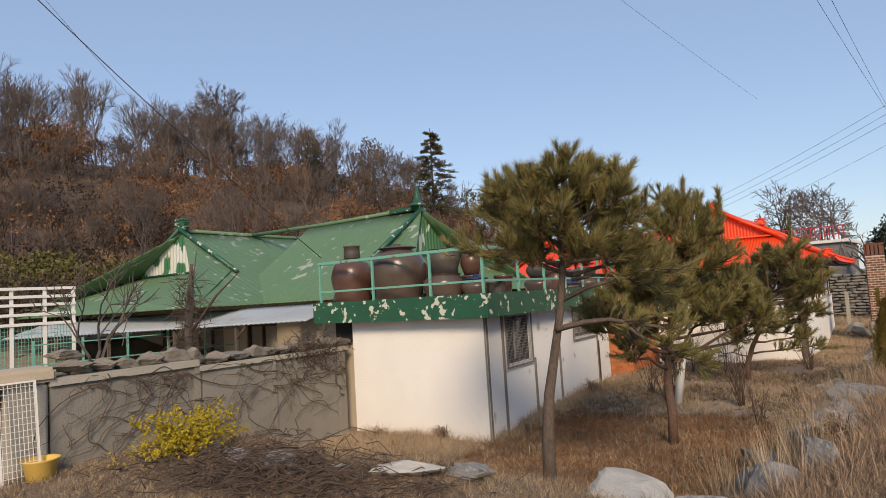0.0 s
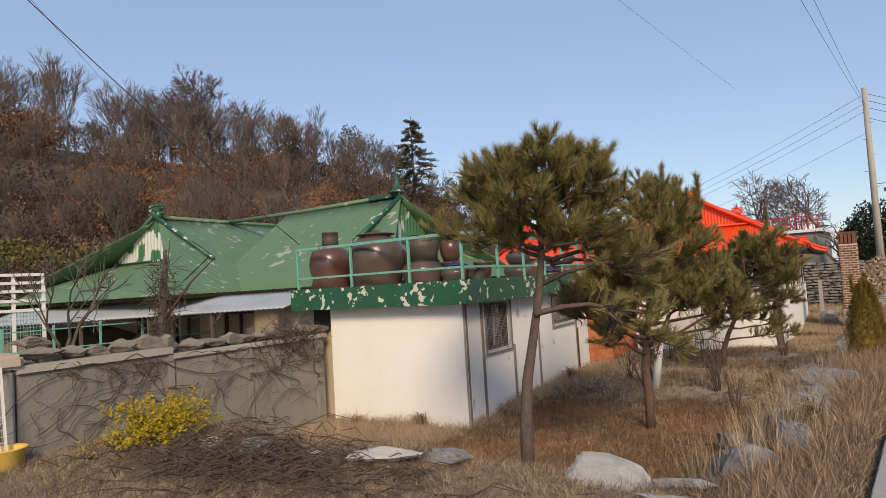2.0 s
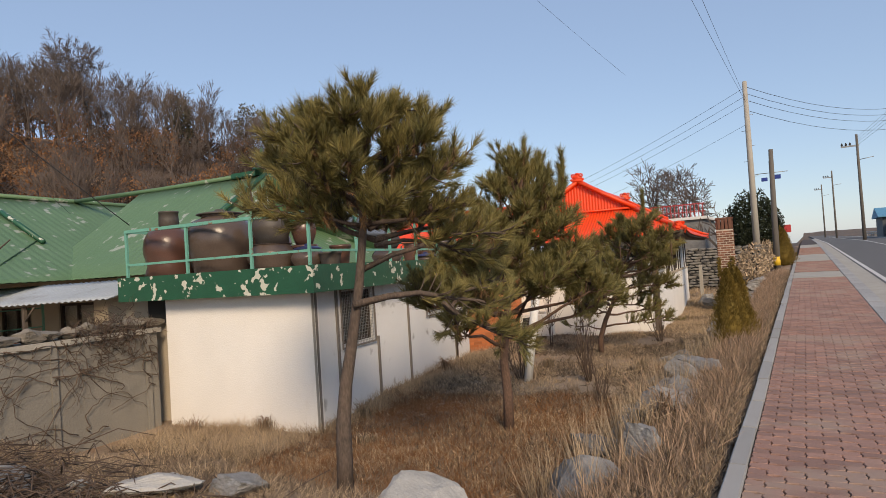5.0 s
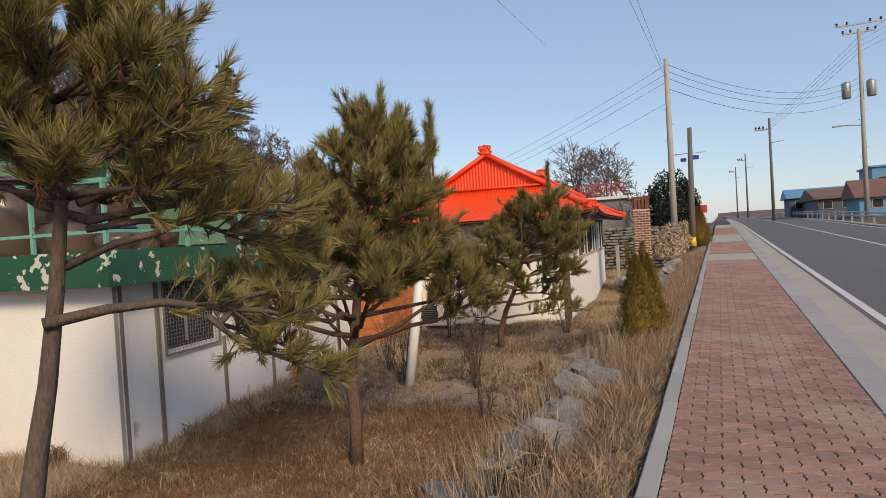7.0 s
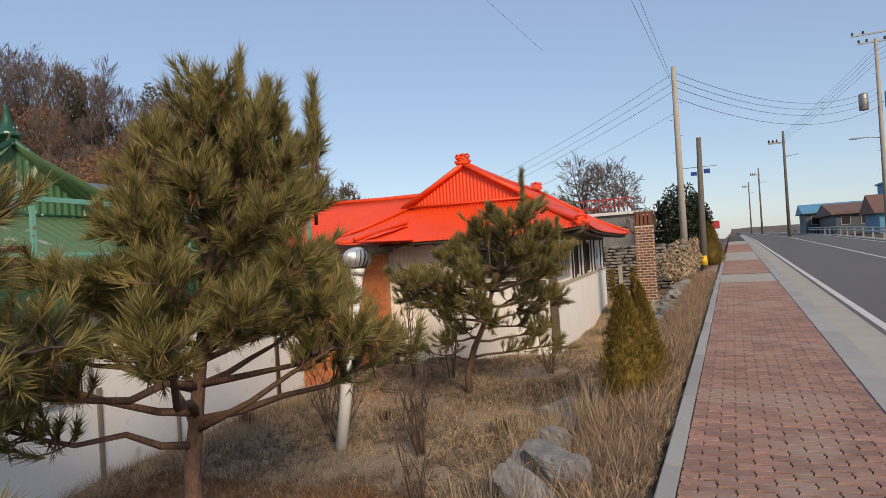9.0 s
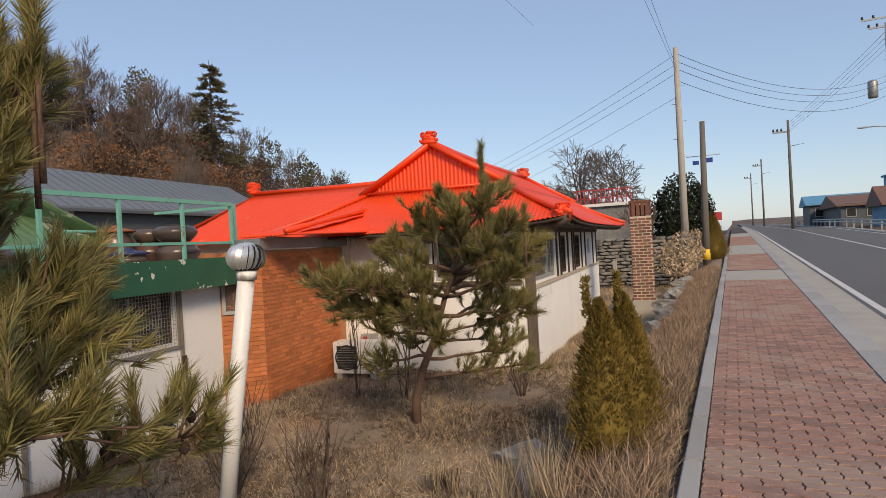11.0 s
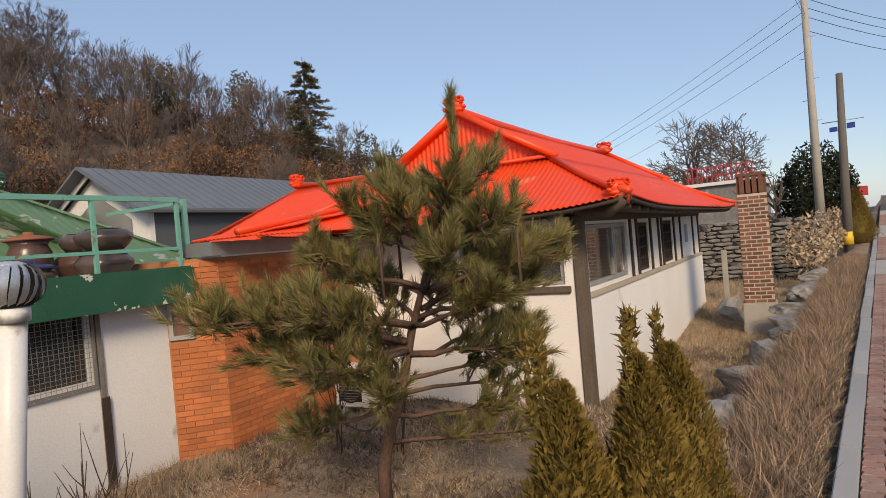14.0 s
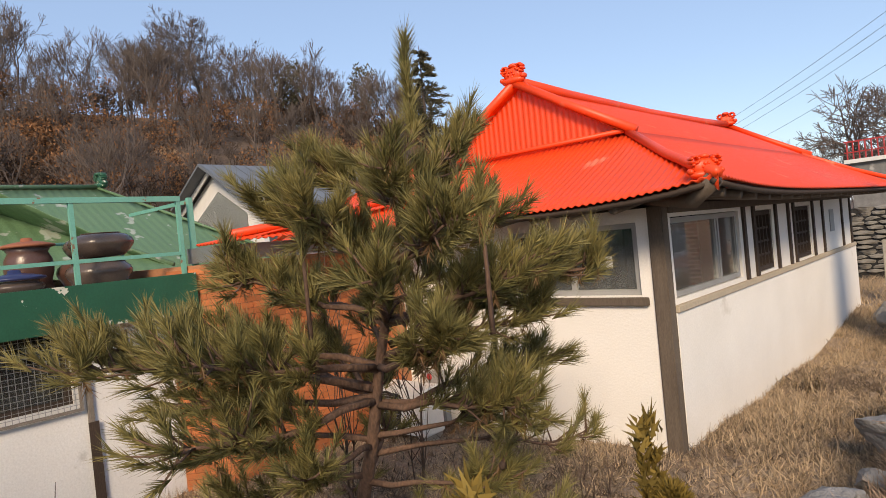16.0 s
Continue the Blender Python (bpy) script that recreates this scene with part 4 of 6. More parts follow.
part("ridge_cap", tube("ridge_cap", [(EU - 0.1, EV, GZ0 + 0.06), (-7.5, EV, GZ0 + 0.02), (WU, EV, GZ0 + 0.04)], 0.06, gm, 8), gh)
part("ridge_cap", tube("ridge_cap", [(WU, 1.55, GZ0 + 0.06), (WU, 5.5, GZ0 + 0.03), (WU, 9.7, GZ0 + 0.06)], 0.06, gm, 8), gh)
for p, q in (((EU, 2.25, 2.74), (-2.2, 0.95, GE)), ((EU, 5.95, 2.74), (-2.2, 7.3, GE)), ((WU - 2.3, 1.62, 2.76), (WU - 4.3, -0.95, GE)), ((WU, 9.6, GZ0), (WU + 4.2, 12.2, GE)), ((-8.2, 7.3, GE), (WU, EV, GZ0))):
    part("hip_cap", tube("hip_cap", [Vector(p) + Vector((0, 0, 0.03)), Vector(q) + Vector((0, 0, 0.04))], 0.04, gm, 6), gh)
fin = part("finial", lathe("finial", [(0.17, 0), (0.17, 0.12), (0.24, 0.13), (0.24, 0.16), (0.12, 0.22), (0.08, 0.40), (0.02, 0.66)], M["green_paint"], 4), gh, "dark green pointed ridge finial", YARD.inverted() @ YARD @ pose(EU - 0.02, EV, GZ0 + 0.0, 0, 0, 45))
curl("ridge_ornament", pose(WU, 1.6, GZ0 + 0.02), 1.1, M["green_paint"], gh, "dark green scrolled ridge ornament")
curl("ridge_ornament", pose(WU, 9.7, GZ0 + 0.02, 0, 0, 180), 1.1, M["green_paint"], gh, "dark green scrolled ridge ornament")
part("ridge_block", box("ridge_block", (EU - 0.9, EV - 0.12, GZ0), (EU + 0.05, EV + 0.12, GZ0 + 0.12), M["green_paint"], 0.02), gh)
# walls under the roof
wall_with_holes("south_wall", -14.0, -2.9, -1.0, 1.75, 2.0, 2.2, [(-12.6, -11.9, 0.55, 1.15), (-10.8, -9.6, 0.35, 1.15), (-8.6, -7.4, 0.2, 1.2), (-5.0, -4.0, 0.45, 1.3)], M["beige"], gh)
part("dado", box("dado", (-13.9, 1.96, -1.0), (-5.6, 1.998, 0.30), M["brick"]), gh, "brick dado along the foot of the wall")
for a, b, c, d in ((-12.6, -11.9, 0.55, 1.15), (-10.8, -9.6, 0.35, 1.15), (-8.6, -7.4, 0.2, 1.2), (-5.0, -4.0, 0.45, 1.3)):
    window(gh, (a, 2.04, c), (b, 2.12, d), 1, ((a + b) / 2,), 0.06, M["wood_dark"])
# Near-black sheet added behind the windows for the dark of unlit rooms.
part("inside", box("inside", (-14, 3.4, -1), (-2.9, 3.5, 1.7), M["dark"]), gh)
part("east_wall", box("east_wall", (-3.05, 2.2, -1), (-2.9, 6.6, 1.72), M["beige"]), gh)
part("west_block", box("west_block", (-14.6, 2.2, -1), (-7.0, 11.8, 1.7), M["beige"]), gh)

# lean-to canopy
can = thing("lean_to_canopy", "grey corrugated lean-to canopy on thin posts along the house", "canopy", YARD)
part("sheet", sheet("sheet", (-13.6, -1.9, 1.20), (-3.72, -0.5, 1.33), (-3.72, 0.9, 1.64), (-13.4, -0.7, 1.60), M["tin"], pitch=0.13, amp=0.012), can, "weathered grey corrugated sheet")
for u, v in ((-13.2, -1.7), (-11.5, -1.5), (-9.6, -1.2), (-7.4, -0.9), (-5.6, -0.65)):
    part("post", box("post", (u - 0.03, v - 0.03, -0.9), (u + 0.03, v + 0.03, 1.27), M["wood"]), can)
    part("brace", tube("brace", [(u, v, 1.0), (u + 0.28, v, 1.26)], 0.02, M["wood"], 4), can)
part("rail", tube("rail", [(-13.2, -1.74, 0.54), (-5.6, -0.69, 0.54)], 0.025, M["galv"], 6), can)

# ---- grey building behind ----
gb2 = thing("grey_building", "dark grey clad building with a seamed metal roof and white verge", "building", YARD @ pose(-18.4, 19.3, 0))
part("long_wall", box("long_wall", (-7.0, 0.3, -1.0), (0.0, 15.5, 4.35), M["grey_wall"]), gb2)
part("gable_wall", prism("gable_wall", [(-7.0, -1.0), (0.0, -1.0), (0.0, 4.35), (-3.6, 6.3), (-7.0, 4.35)], 0.25, M["white_paint"], pose(0, 0.05, 0)), gb2)
for sx, a in ((1, 0.45), (-1, -7.55)):
    n = 34
    vv, ff = [], []
    part("roof_plane", mesh_of("roof_plane", [(a, -0.9, 4.28), (a, 15.8, 4.28), (-3.6, 15.8, 6.55), (-3.6, -0.9, 6.55), (a, -0.9, 4.16), (a, 15.8, 4.16), (-3.6, 15.8, 6.43), (-3.6, -0.9, 6.43)], [(0, 1, 2, 3), (7, 6, 5, 4), (0, 3, 7, 4), (0, 4, 5, 1), (1, 5, 6, 2)], M["grey_roof"]), gb2)
    part("verge_board", prism("verge_board", [(a - sx * 0.25, 4.05), (-3.6, 6.15), (-3.6, 6.4), (a - sx * 0.05, 4.27)], 0.06, M["white_paint"], pose(0, -0.3, 0)), gb2, "white verge board")
    if sx > 0:
        for i in range(28):
            y = -0.8 + i * 0.6
            part("seam", tube("seam", [(a, y, 4.30), (-3.6, y, 6.57)], 0.016, M["grey_roof"], 4), gb2)
part("gutter", box("gutter", (0.42, -0.9, 4.05), (0.56, 15.8, 4.18), M["grey_wall"]), gb2)
part("glazing", prism("glazing", [(-6.0, 1.6), (-1.2, 1.6), (-1.2, 3.9), (-3.6, 5.2), (-6.0, 3.9)], 0.02, glass, pose(0, 0.02, 0)), gb2)
part("side_window", box("side_window", (0.002, 5.5, 2.6), (0.02, 7.6, 3.3), glass), gb2)

# ---- vine-grown yard wall ----
yw = thing("yard_wall", "grey rendered yard wall with rough capstones and dry vines", "wall", pose(-9.1, 2.6, 0, 0, 0, 3))
part("face", box("face", (-0.12, 0.0, -1.2), (0.0, 5.15, 0.80), M["old_wall"]), yw)
part("body", box("body", (-0.42, 0.0, -1.2), (-0.122, 5.15, 0.72), M["old_wall"]), yw)
part("coping", boxes("coping", [((-0.45, -0.02, 0.80), (0.05, 2.05, 0.90)), ((-0.45, 2.06, 0.72), (0.05, 5.2, 0.80))], M["concrete"]), yw)
for y in (1.98, 3.4, 4.9):
    part("rib", box("rib", (0.002, y, -1.1), (0.035, y + 0.09, 0.78), M["old_wall"]), yw)
pil = thing("wall_pillar", "square concrete pillar at the end of the yard wall", "pillar", pose(-9.2, 2.45, 0))
part("shaft", box("shaft", (-0.25, -0.32, -1.0), (0.12, 0.12, 0.86), M["concrete"], 0.03), pil)
part("cap", box("cap", (-0.45, -0.62, 0.865), (0.2, 0.2, 1.05), M["beige"], 0.04), pil)
fence = thing("yard_wall", "low rendered wall beyond the pillar", "wall", pose(-9.3, 0, 0))
part("body", box("body", (-0.3, -6.0, -1.0), (0.0, 2.1, 0.80), M["old_wall"]), fence)


# ---- growing things: generators ----
def rand_dirs(n):
    d = rng.normal(size=(n, 3))
    return d / np.linalg.norm(d, axis=1, keepdims=True)


def blades(base, direction, length, width, droop=0.0):
    """Thin triangles from base points along directions; arrays (n, 3)."""
    base, direction = np.asarray(base, float), np.asarray(direction, float)
    side = np.cross(direction, rand_dirs(len(base)))
    side /= np.linalg.norm(side, axis=1, keepdims=True) + 1e-9
    tip = base + direction * np.asarray(length)[:, None]
    tip[:, 2] -= droop
    wv = side * (np.asarray(width)[:, None] if np.ndim(width) else width)
    return np.stack([base - wv, base + wv, tip], 1)


def tufts(points, axes, count=60, length=0.12, width=0.0034, spread=0.58):
    """Brushes of needles round shoots."""
    points, axes = np.repeat(points, count, 0), np.repeat(axes, count, 0)
    d = axes + spread * rand_dirs(len(points))
    d /= np.linalg.norm(d, axis=1, keepdims=True)
    along = rng.uniform(-0.07, 0.05, len(points))[:, None]
    return blades(points + axes * along, d, length * rng.uniform(0.7, 1.15, len(points)), width)


def bend(a, b, rise, n=5, wob=0.05):
    a, b = np.array(a, float), np.array(b, float)
    out = []
    for i in range(n):
        t = i / (n - 1)
        p = a + (b - a) * t
        p[2] += rise * 4 * t * (1 - t)
        if 0 < i < n - 1:
            p += rng.normal(size=3) * wob * np.linalg.norm(b - a) / 3
        out.append(p)
    return out


CONE = tube("cone", [(0, 0, -0.03), (0, 0, -0.018), (0, 0, 0), (0, 0, 0.02), (0, 0, 0.032)], [0.006, 0.02, 0.023, 0.015, 0.003], M["cone"], 7)


def pine(label, x, y, trunk, whorls, bark, leaders=(), extra=(), radius=0.075, needle_len=0.12, count=58, cones=26, clear=0.0):
    """A pine: a bent trunk, whorled limbs with twigs, and a brush of needles on every shoot.
    whorls: (share of the trunk's height, limbs, reach, rise, start angle)."""
    z0 = float(ground_z(x, y)) - 0.05
    t = thing("pine_tree", label, "tree", pose(x, y, z0), "young pines in the yard")
    tk = [np.array(p, float) for p in trunk]
    n = len(tk)
    part("trunk", tube("trunk", tk, [radius * (1 - 0.8 * (i / (n - 1)) ** 1.2) for i in range(n)], bark, 9), t)
    seg = np.array([p[2] for p in tk])

    def at(z):
        return np.array([np.interp(z, seg, [p[k] for p in tk]) for k in range(3)])
    shoots, axes, runs, cone_at = [], [], [], []
    top = seg[-1]

    def limb(a, b, rise, r, twigs, bare=0.35):
        pts = bend(a, b, rise, 6)
        L = np.linalg.norm(np.array(b) - np.array(a))
        runs.append((pts, [r * (1 - 0.75 * i / 5) for i in range(6)]))
        out = (np.array(b) - np.array(a)) / (L + 1e-9)
        for k in range(twigs):
            s = rng.uniform(bare, 1.0)
            i = min(int(s * 5), 4)
            p = pts[i] + (pts[i + 1] - pts[i]) * (s * 5 - i)
            d = out * rng.uniform(0.3, 0.9) + rand_dirs(1)[0] * 0.65 + np.array((0, 0, 0.30))
            d /= np.linalg.norm(d)
            q = p + d * rng.uniform(0.10, 0.26) * (0.6 + 0.3 * L)
            runs.append(([p, (p + q) / 2 + (0, 0, -0.01), q], [0.007, 0.006, 0.004]))
            shoots.append(q)
            ax = d + np.array((0, 0, 0.45))
            axes.append(ax / np.linalg.norm(ax))
            if rng.random() < 0.55:
                shoots.append((p + q) / 2 + rng.normal(size=3) * 0.03)
                axes.append(ax / np.linalg.norm(ax))
            if rng.random() < 0.2:
                cone_at.append(q - d * 0.08)
        shoots.append(np.array(b))
        ax = out + np.array((0, 0, 0.5))
        axes.append(ax / np.linalg.norm(ax))
    for share, limbs, reach, rise, a0 in whorls:
        z = share * top
        for k in range(limbs):
            an = a0 + 2 * math.pi * k / limbs + rng.uniform(-0.3, 0.3)
            L = reach * rng.uniform(0.75, 1.1)
            a = at(z + rng.uniform(-0.05, 0.05))
            b = a + np.array((math.cos(an) * L, math.sin(an) * L, rise * rng.uniform(0.6, 1.3)))
            limb(a, b, -0.04 * L + 0.02, 0.012 + 0.014 * L, int((8 + 25 * L) * (0.62 if share < clear else 1)), 0.62 if share < clear else 0.35)
    for a, b, rise, r, tw in extra:
        limb(a, b, rise, r, tw)
    for p, h in leaders:
        p = np.array(p, float)
        runs.append(([p - (0, 0, 0.4), p, p + (0, 0, h)], [0.014, 0.010, 0.006]))
        for k in range(int(h / 0.035)):
            shoots.append(p + (0, 0, k * 0.035 + 0.05))
            ax = np.array((rng.normal() * 0.2, rng.normal() * 0.2, 1.0))
            axes.append(ax / np.linalg.norm(ax))
    part("limbwork", tubes("limbwork", runs, bark, 5), t)
    part("foliage", tri_mesh("foliage", tufts(np.array(shoots), np.array(axes), count, needle_len), M["needle"]), t, "olive-green needle brushes")
    pick = rng.random(len(shoots)) < 0.12
    sh, ax = np.array(shoots)[pick], np.array(axes)[pick]
    part("dry_foliage", tri_mesh("dry_foliage", tufts(sh - ax * 0.1, -ax * 0.3 + np.array((0, 0, -0.5)), 20, 0.08), M["needle_dry"]), t)
    for c in cone_at[:cones]:
        part("cone", CONE, t, "dark brown pine cone", pose(*c, rng.uniform(-40, 40), rng.uniform(-40, 40), 0))
    return t


pine("slender pine with a flat-topped dense crown and grey trunk", -3.52, 5.42,
     [(0, 0, 0), (0.0, 0.02, 0.4), (0.03, 0.0, 0.7), (0.03, 0.06, 1.0), (0.09, 0.1, 1.35), (0.2, 0.11, 1.85), (0.27, 0.13, 2.35), (0.25, 0.12, 2.8), (0.24, 0.12, 3.25)],
     [(0.72, 5, 0.80, 0.16, 0.4), (0.78, 7, 0.90, 0.26, 1.0), (0.84, 7, 0.85, 0.33, 0.2), (0.90, 7, 0.70, 0.30, 0.7), (0.96, 6, 0.48, 0.26, 0.1)],
     M["bark"], leaders=[((0.47, 0.23, 3.28), 0.15), ((0.2, 0.08, 3.33), 0.15), ((-0.18, -0.12, 3.23), 0.14), ((0.72, 0.38, 3.18), 0.12)],
     extra=[(tuple(np.add(a, (0.2, -0.16, 0.24))), tuple(np.add(b, (0.2, -0.16, 0.24))), rise, r, tw) for a, b, rise, r, tw in (((-0.02, 0.2, 1.45), (0.85, 1.35, 1.30), 0.10, 0.036, 20), ((0.5, 0.85, 1.40), (0.15, 1.75, 1.05), 0.0, 0.022, 16), ((0.5, 0.85, 1.40), (1.1, 1.2, 1.0), -0.05, 0.022, 16),
            ((0.02, 0.32, 1.75), (1.05, 1.1, 2.0), 0.1, 0.028, 22), ((0.1, 0.42, 2.0), (-0.95, -0.1, 2.35), 0.05, 0.03, 24), ((0.55, 0.9, 1.36), (0.6, 2.0, 1.55), 0.1, 0.022, 20), ((0.1, 0.4, 2.0), (0.5, 1.75, 2.1), 0.06, 0.028, 34), ((0.05, 0.4, 2.1), (-0.05, 1.6, 2.3), 0.06, 0.026, 32), ((0.1, 0.4, 1.95), (0.8, 1.5, 1.8), 0.06, 0.022, 28))])
pine("bushy pine with two upright leaders and low spreading limbs", -3.35, 8.42,
     [(0, 0, 0), (0.02, 0.0, 0.5), (-0.02, 0.03, 0.95), (0.05, 0.05, 1.45), (0.12, 0.10, 2.1), (0.2, 0.2, 2.75), (0.3, 0.3, 3.3)],
     [(0.35, 3, 1.30, 0.62, 0.3), (0.40, 4, 1.50, 0.52, 0.9), (0.46, 5, 1.40, 0.42, 0.1), (0.52, 5, 1.2, 0.34, 0.6), (0.57, 6, 1.05, 0.32, 0.2), (0.61, 6, 1.0, 0.32, 0.9), (0.68, 6, 0.88, 0.34, 0.5), (0.75, 6, 0.74, 0.36, 0.0), (0.82, 6, 0.52, 0.36, 0.7), (0.88, 5, 0.38, 0.36, 0.1), (0.94, 4, 0.25, 0.34, 0.6)],
     M["bark_red"], clear=0.47, leaders=[((0.34, 0.30, 3.25), 0.48), ((0.72, 0.62, 3.05), 0.5), ((0.0, 0.2, 3.2), 0.28), ((0.5, 0.4, 3.25), 0.25), ((0.68, 0.62, 2.95), 0.4), ((0.45, 0.62, 3.1), 0.3)], extra=[((0.2, 0.2, 2.5), (0.65, 0.62, 3.05), 0.02, 0.016, 22), ((0.2, 0.2, 2.6), (0.45, 0.6, 3.15), 0.02, 0.014, 16)], radius=0.07, count=62)
pine("leaning pine with flat needle pads and one tall leader", -3.85, 14.3,
     [(0, 0, 0), (0.0, 0.0, 0.35), (0.14, -0.02, 0.75), (0.32, -0.04, 1.1), (0.5, -0.06, 1.6), (0.78, -0.1, 2.2), (1.05, -0.13, 2.75)],
     [(0.32, 3, 0.95, 0.10, 0.2), (0.42, 4, 1.05, 0.16, 0.8), (0.52, 5, 1.25, 0.16, 0.1), (0.60, 6, 1.2, 0.25, 0.6), (0.70, 6, 0.95, 0.30, 0.2), (0.80, 6, 0.70, 0.30, 0.9), (0.90, 5, 0.45, 0.30, 0.4)],
     M["bark_red"], clear=0.45, leaders=[((1.10, -0.13, 2.85), 0.50), ((0.3, 0.1, 2.35), 0.35), ((1.6, -0.2, 2.3), 0.3), ((0.7, -0.6, 2.3), 0.28)],
     extra=[((0.05, 0, 0.55), (-0.9, 0.4, 0.62), 0.0, 0.018, 6), ((0.08, 0, 0.6), (1.35, 0.35, 0.75), 0.0, 0.024, 26), ((0.45, -0.05, 1.45), (-1.0, -0.35, 1.55), 0.08, 0.03, 34), ((0.45, -0.05, 1.5), (-0.35, -1.2, 1.75), 0.06, 0.024, 24), ((0.45, -0.08, 1.5), (-0.1, -1.55, 1.85), 0.08, 0.03, 46), ((0.4, -0.4, 1.6), (-0.4, -1.45, 1.95), 0.06, 0.02, 30), ((0.55, 0, 1.75), (1.4, 0.9, 2.1), 0.05, 0.026, 36), ((0.3, 0, 1.05), (0.95, 1.35, 0.9), 0.0, 0.022, 22)], radius=0.062, count=62)


def arborvitae(label, x, y, h, r, spikes=2):
    z0 = float(ground_z(x, y)) - 0.03
    t = thing("arborvitae", label, "shrub", pose(x, y, z0), "clipped evergreens by the footpath")
    n = int(17000 * h * r)
    k = rng.uniform(0, 1, n) ** 0.8
    prof = r * np.clip(1.15 * (1 - k) ** 0.75, 0, 1) * (0.75 + 0.25 * np.minimum(1, k * 6))
    an = rng.uniform(0, 2 * math.pi, n)
    lump = 1 + 0.14 * np.sin(3 * an + 9 * k) + 0.13 * np.sin(8 * an - 17 * k)
    rad = prof * lump * np.where(rng.random(n) < 0.12, rng.uniform(1.0, 1.22, n), rng.uniform(0.66, 1.04, n))
    p = np.stack([rad * np.cos(an), rad * np.sin(an), k * h], 1)
    d = np.stack([np.cos(an) * 0.55, np.sin(an) * 0.55, np.full(n, 0.9)], 1) + 0.35 * rand_dirs(n)
    d /= np.linalg.norm(d, axis=1, keepdims=True)
    tri = [blades(p, d, rng.uniform(0.025, 0.055, n), 0.006)]
    for s in (-1, 1):
        dd = d + s * 0.5 * rand_dirs(n)
        dd /= np.linalg.norm(dd, axis=1, keepdims=True)
        tri.append(blades(p + d * 0.02, dd, rng.uniform(0.018, 0.036, n), 0.005))
    for s in range(spikes):
        q = np.array((rng.uniform(-0.1, 0.1), rng.uniform(-0.1, 0.1), h * 0.9))
        m = 120
        hh = rng.uniform(0, 0.30, m)
        dd = rand_dirs(m) * 0.8 + np.array((0, 0, 0.8))
        tri.append(blades(q + np.stack([rng.normal(0, 0.008, m), rng.normal(0, 0.008, m), hh], 1), dd / np.linalg.norm(dd, axis=1, keepdims=True), rng.uniform(0.03, 0.055, m), 0.008))
    part("foliage", tri_mesh("foliage", np.concatenate(tri), M["cedar"]), t)
    part("core", lathe("core", [(r * 0.55, 0.05), (r * 0.72, 0.25 * h), (r * 0.55, 0.55 * h), (r * 0.2, 0.82 * h)], M["cedar"], 14), t)
    part("stem", tube("stem", [(0, 0, -0.05), (0, 0, h * 0.6)], [0.035, 0.012], M["bark"], 6), t)
    return t


arborvitae("yellow-green conical arborvitae with a ragged tip", -1.10, 12.2, 1.22, 0.27, 3)
arborvitae("yellow-green arborvitae growing close to its neighbour", -1.00, 12.68, 1.18, 0.25, 3)
arborvitae("darker arborvitae behind two others", -1.12, 13.5, 1.10, 0.29, 2)
arborvitae("small clipped evergreen beside the far footpath", -0.95, 35.6, 1.9, 0.50, 1)
arborvitae("clipped evergreen farther along the footpath", -0.9, 37.8, 1.8, 0.45, 0)


def shrub(name, label, x, y, h, stems, spread, material=None, forks=3, category="shrub"):
    z0 = float(ground_z(x, y)) - 0.04
    t = thing(name, label, category, pose(x, y, z0))
    runs = []
    for k in range(stems):
        an, L = rng.uniform(0, 2 * math.pi), h * rng.uniform(0.6, 1.0)
        tip = np.array((math.cos(an) * spread * rng.uniform(0.2, 1), math.sin(an) * spread * rng.uniform(0.2, 1), L))
        pts = bend((0.04 * math.cos(an), 0.04 * math.sin(an), 0), tip, 0.02, 5, 0.06)
        runs.append((pts, [0.010, 0.008, 0.006, 0.005, 0.003]))
        for j in range(forks):
            p = pts[rng.integers(1, 4)]
            d = rand_dirs(1)[0] * 0.5 + np.array((0, 0, 0.8))
            runs.append(([p, p + d * L * 0.18, p + d * L * 0.36 + (0, 0, 0.03)], [0.005, 0.004, 0.002]))
    part("stem_clump", tubes("stem_clump", runs, material or M["vine"], 4), t)
    return t


shrub("bare_shrub", "bare reddish-stemmed shrub in the yard", -3.25, 11.5, 1.05, 16, 0.42)
shrub("bare_shrub", "bare dark twiggy shrub near the vent pipe", -4.75, 12.05, 1.15, 16, 0.55)
shrub("bare_shrub", "bare thin shrub against the storehouse side", -5.3, 12.6, 0.9, 9, 0.4)
shrub("bare_shrub", "small bare sapling in front of the brick annex", -5.3, 15.2, 2.3, 4, 0.3, forks=9)
shrub("bare_shrub", "small bare sapling by the annex roof", -4.7, 15.5, 2.2, 4, 0.3, forks=9)
shrub("bare_shrub", "thin bare shrub beside the pine trunk", -2.7, 10.3, 0.7, 8, 0.3)
shrub("bare_shrub", "reddish bare shrub near the far white wall", -2.9, 15.6, 0.7, 10, 0.35)
shrub("bare_shrub", "dry brown weeds by the boulders", -1.9, 9.6, 0.6, 14, 0.5, M["rust_grass"])

# forsythia
fz = float(ground_z(-7.75, 3.65))
fo = thing("forsythia_bush", "low forsythia bush in bright yellow bloom", "shrub", pose(-7.75, 3.65, fz))
fr, fp = [], []
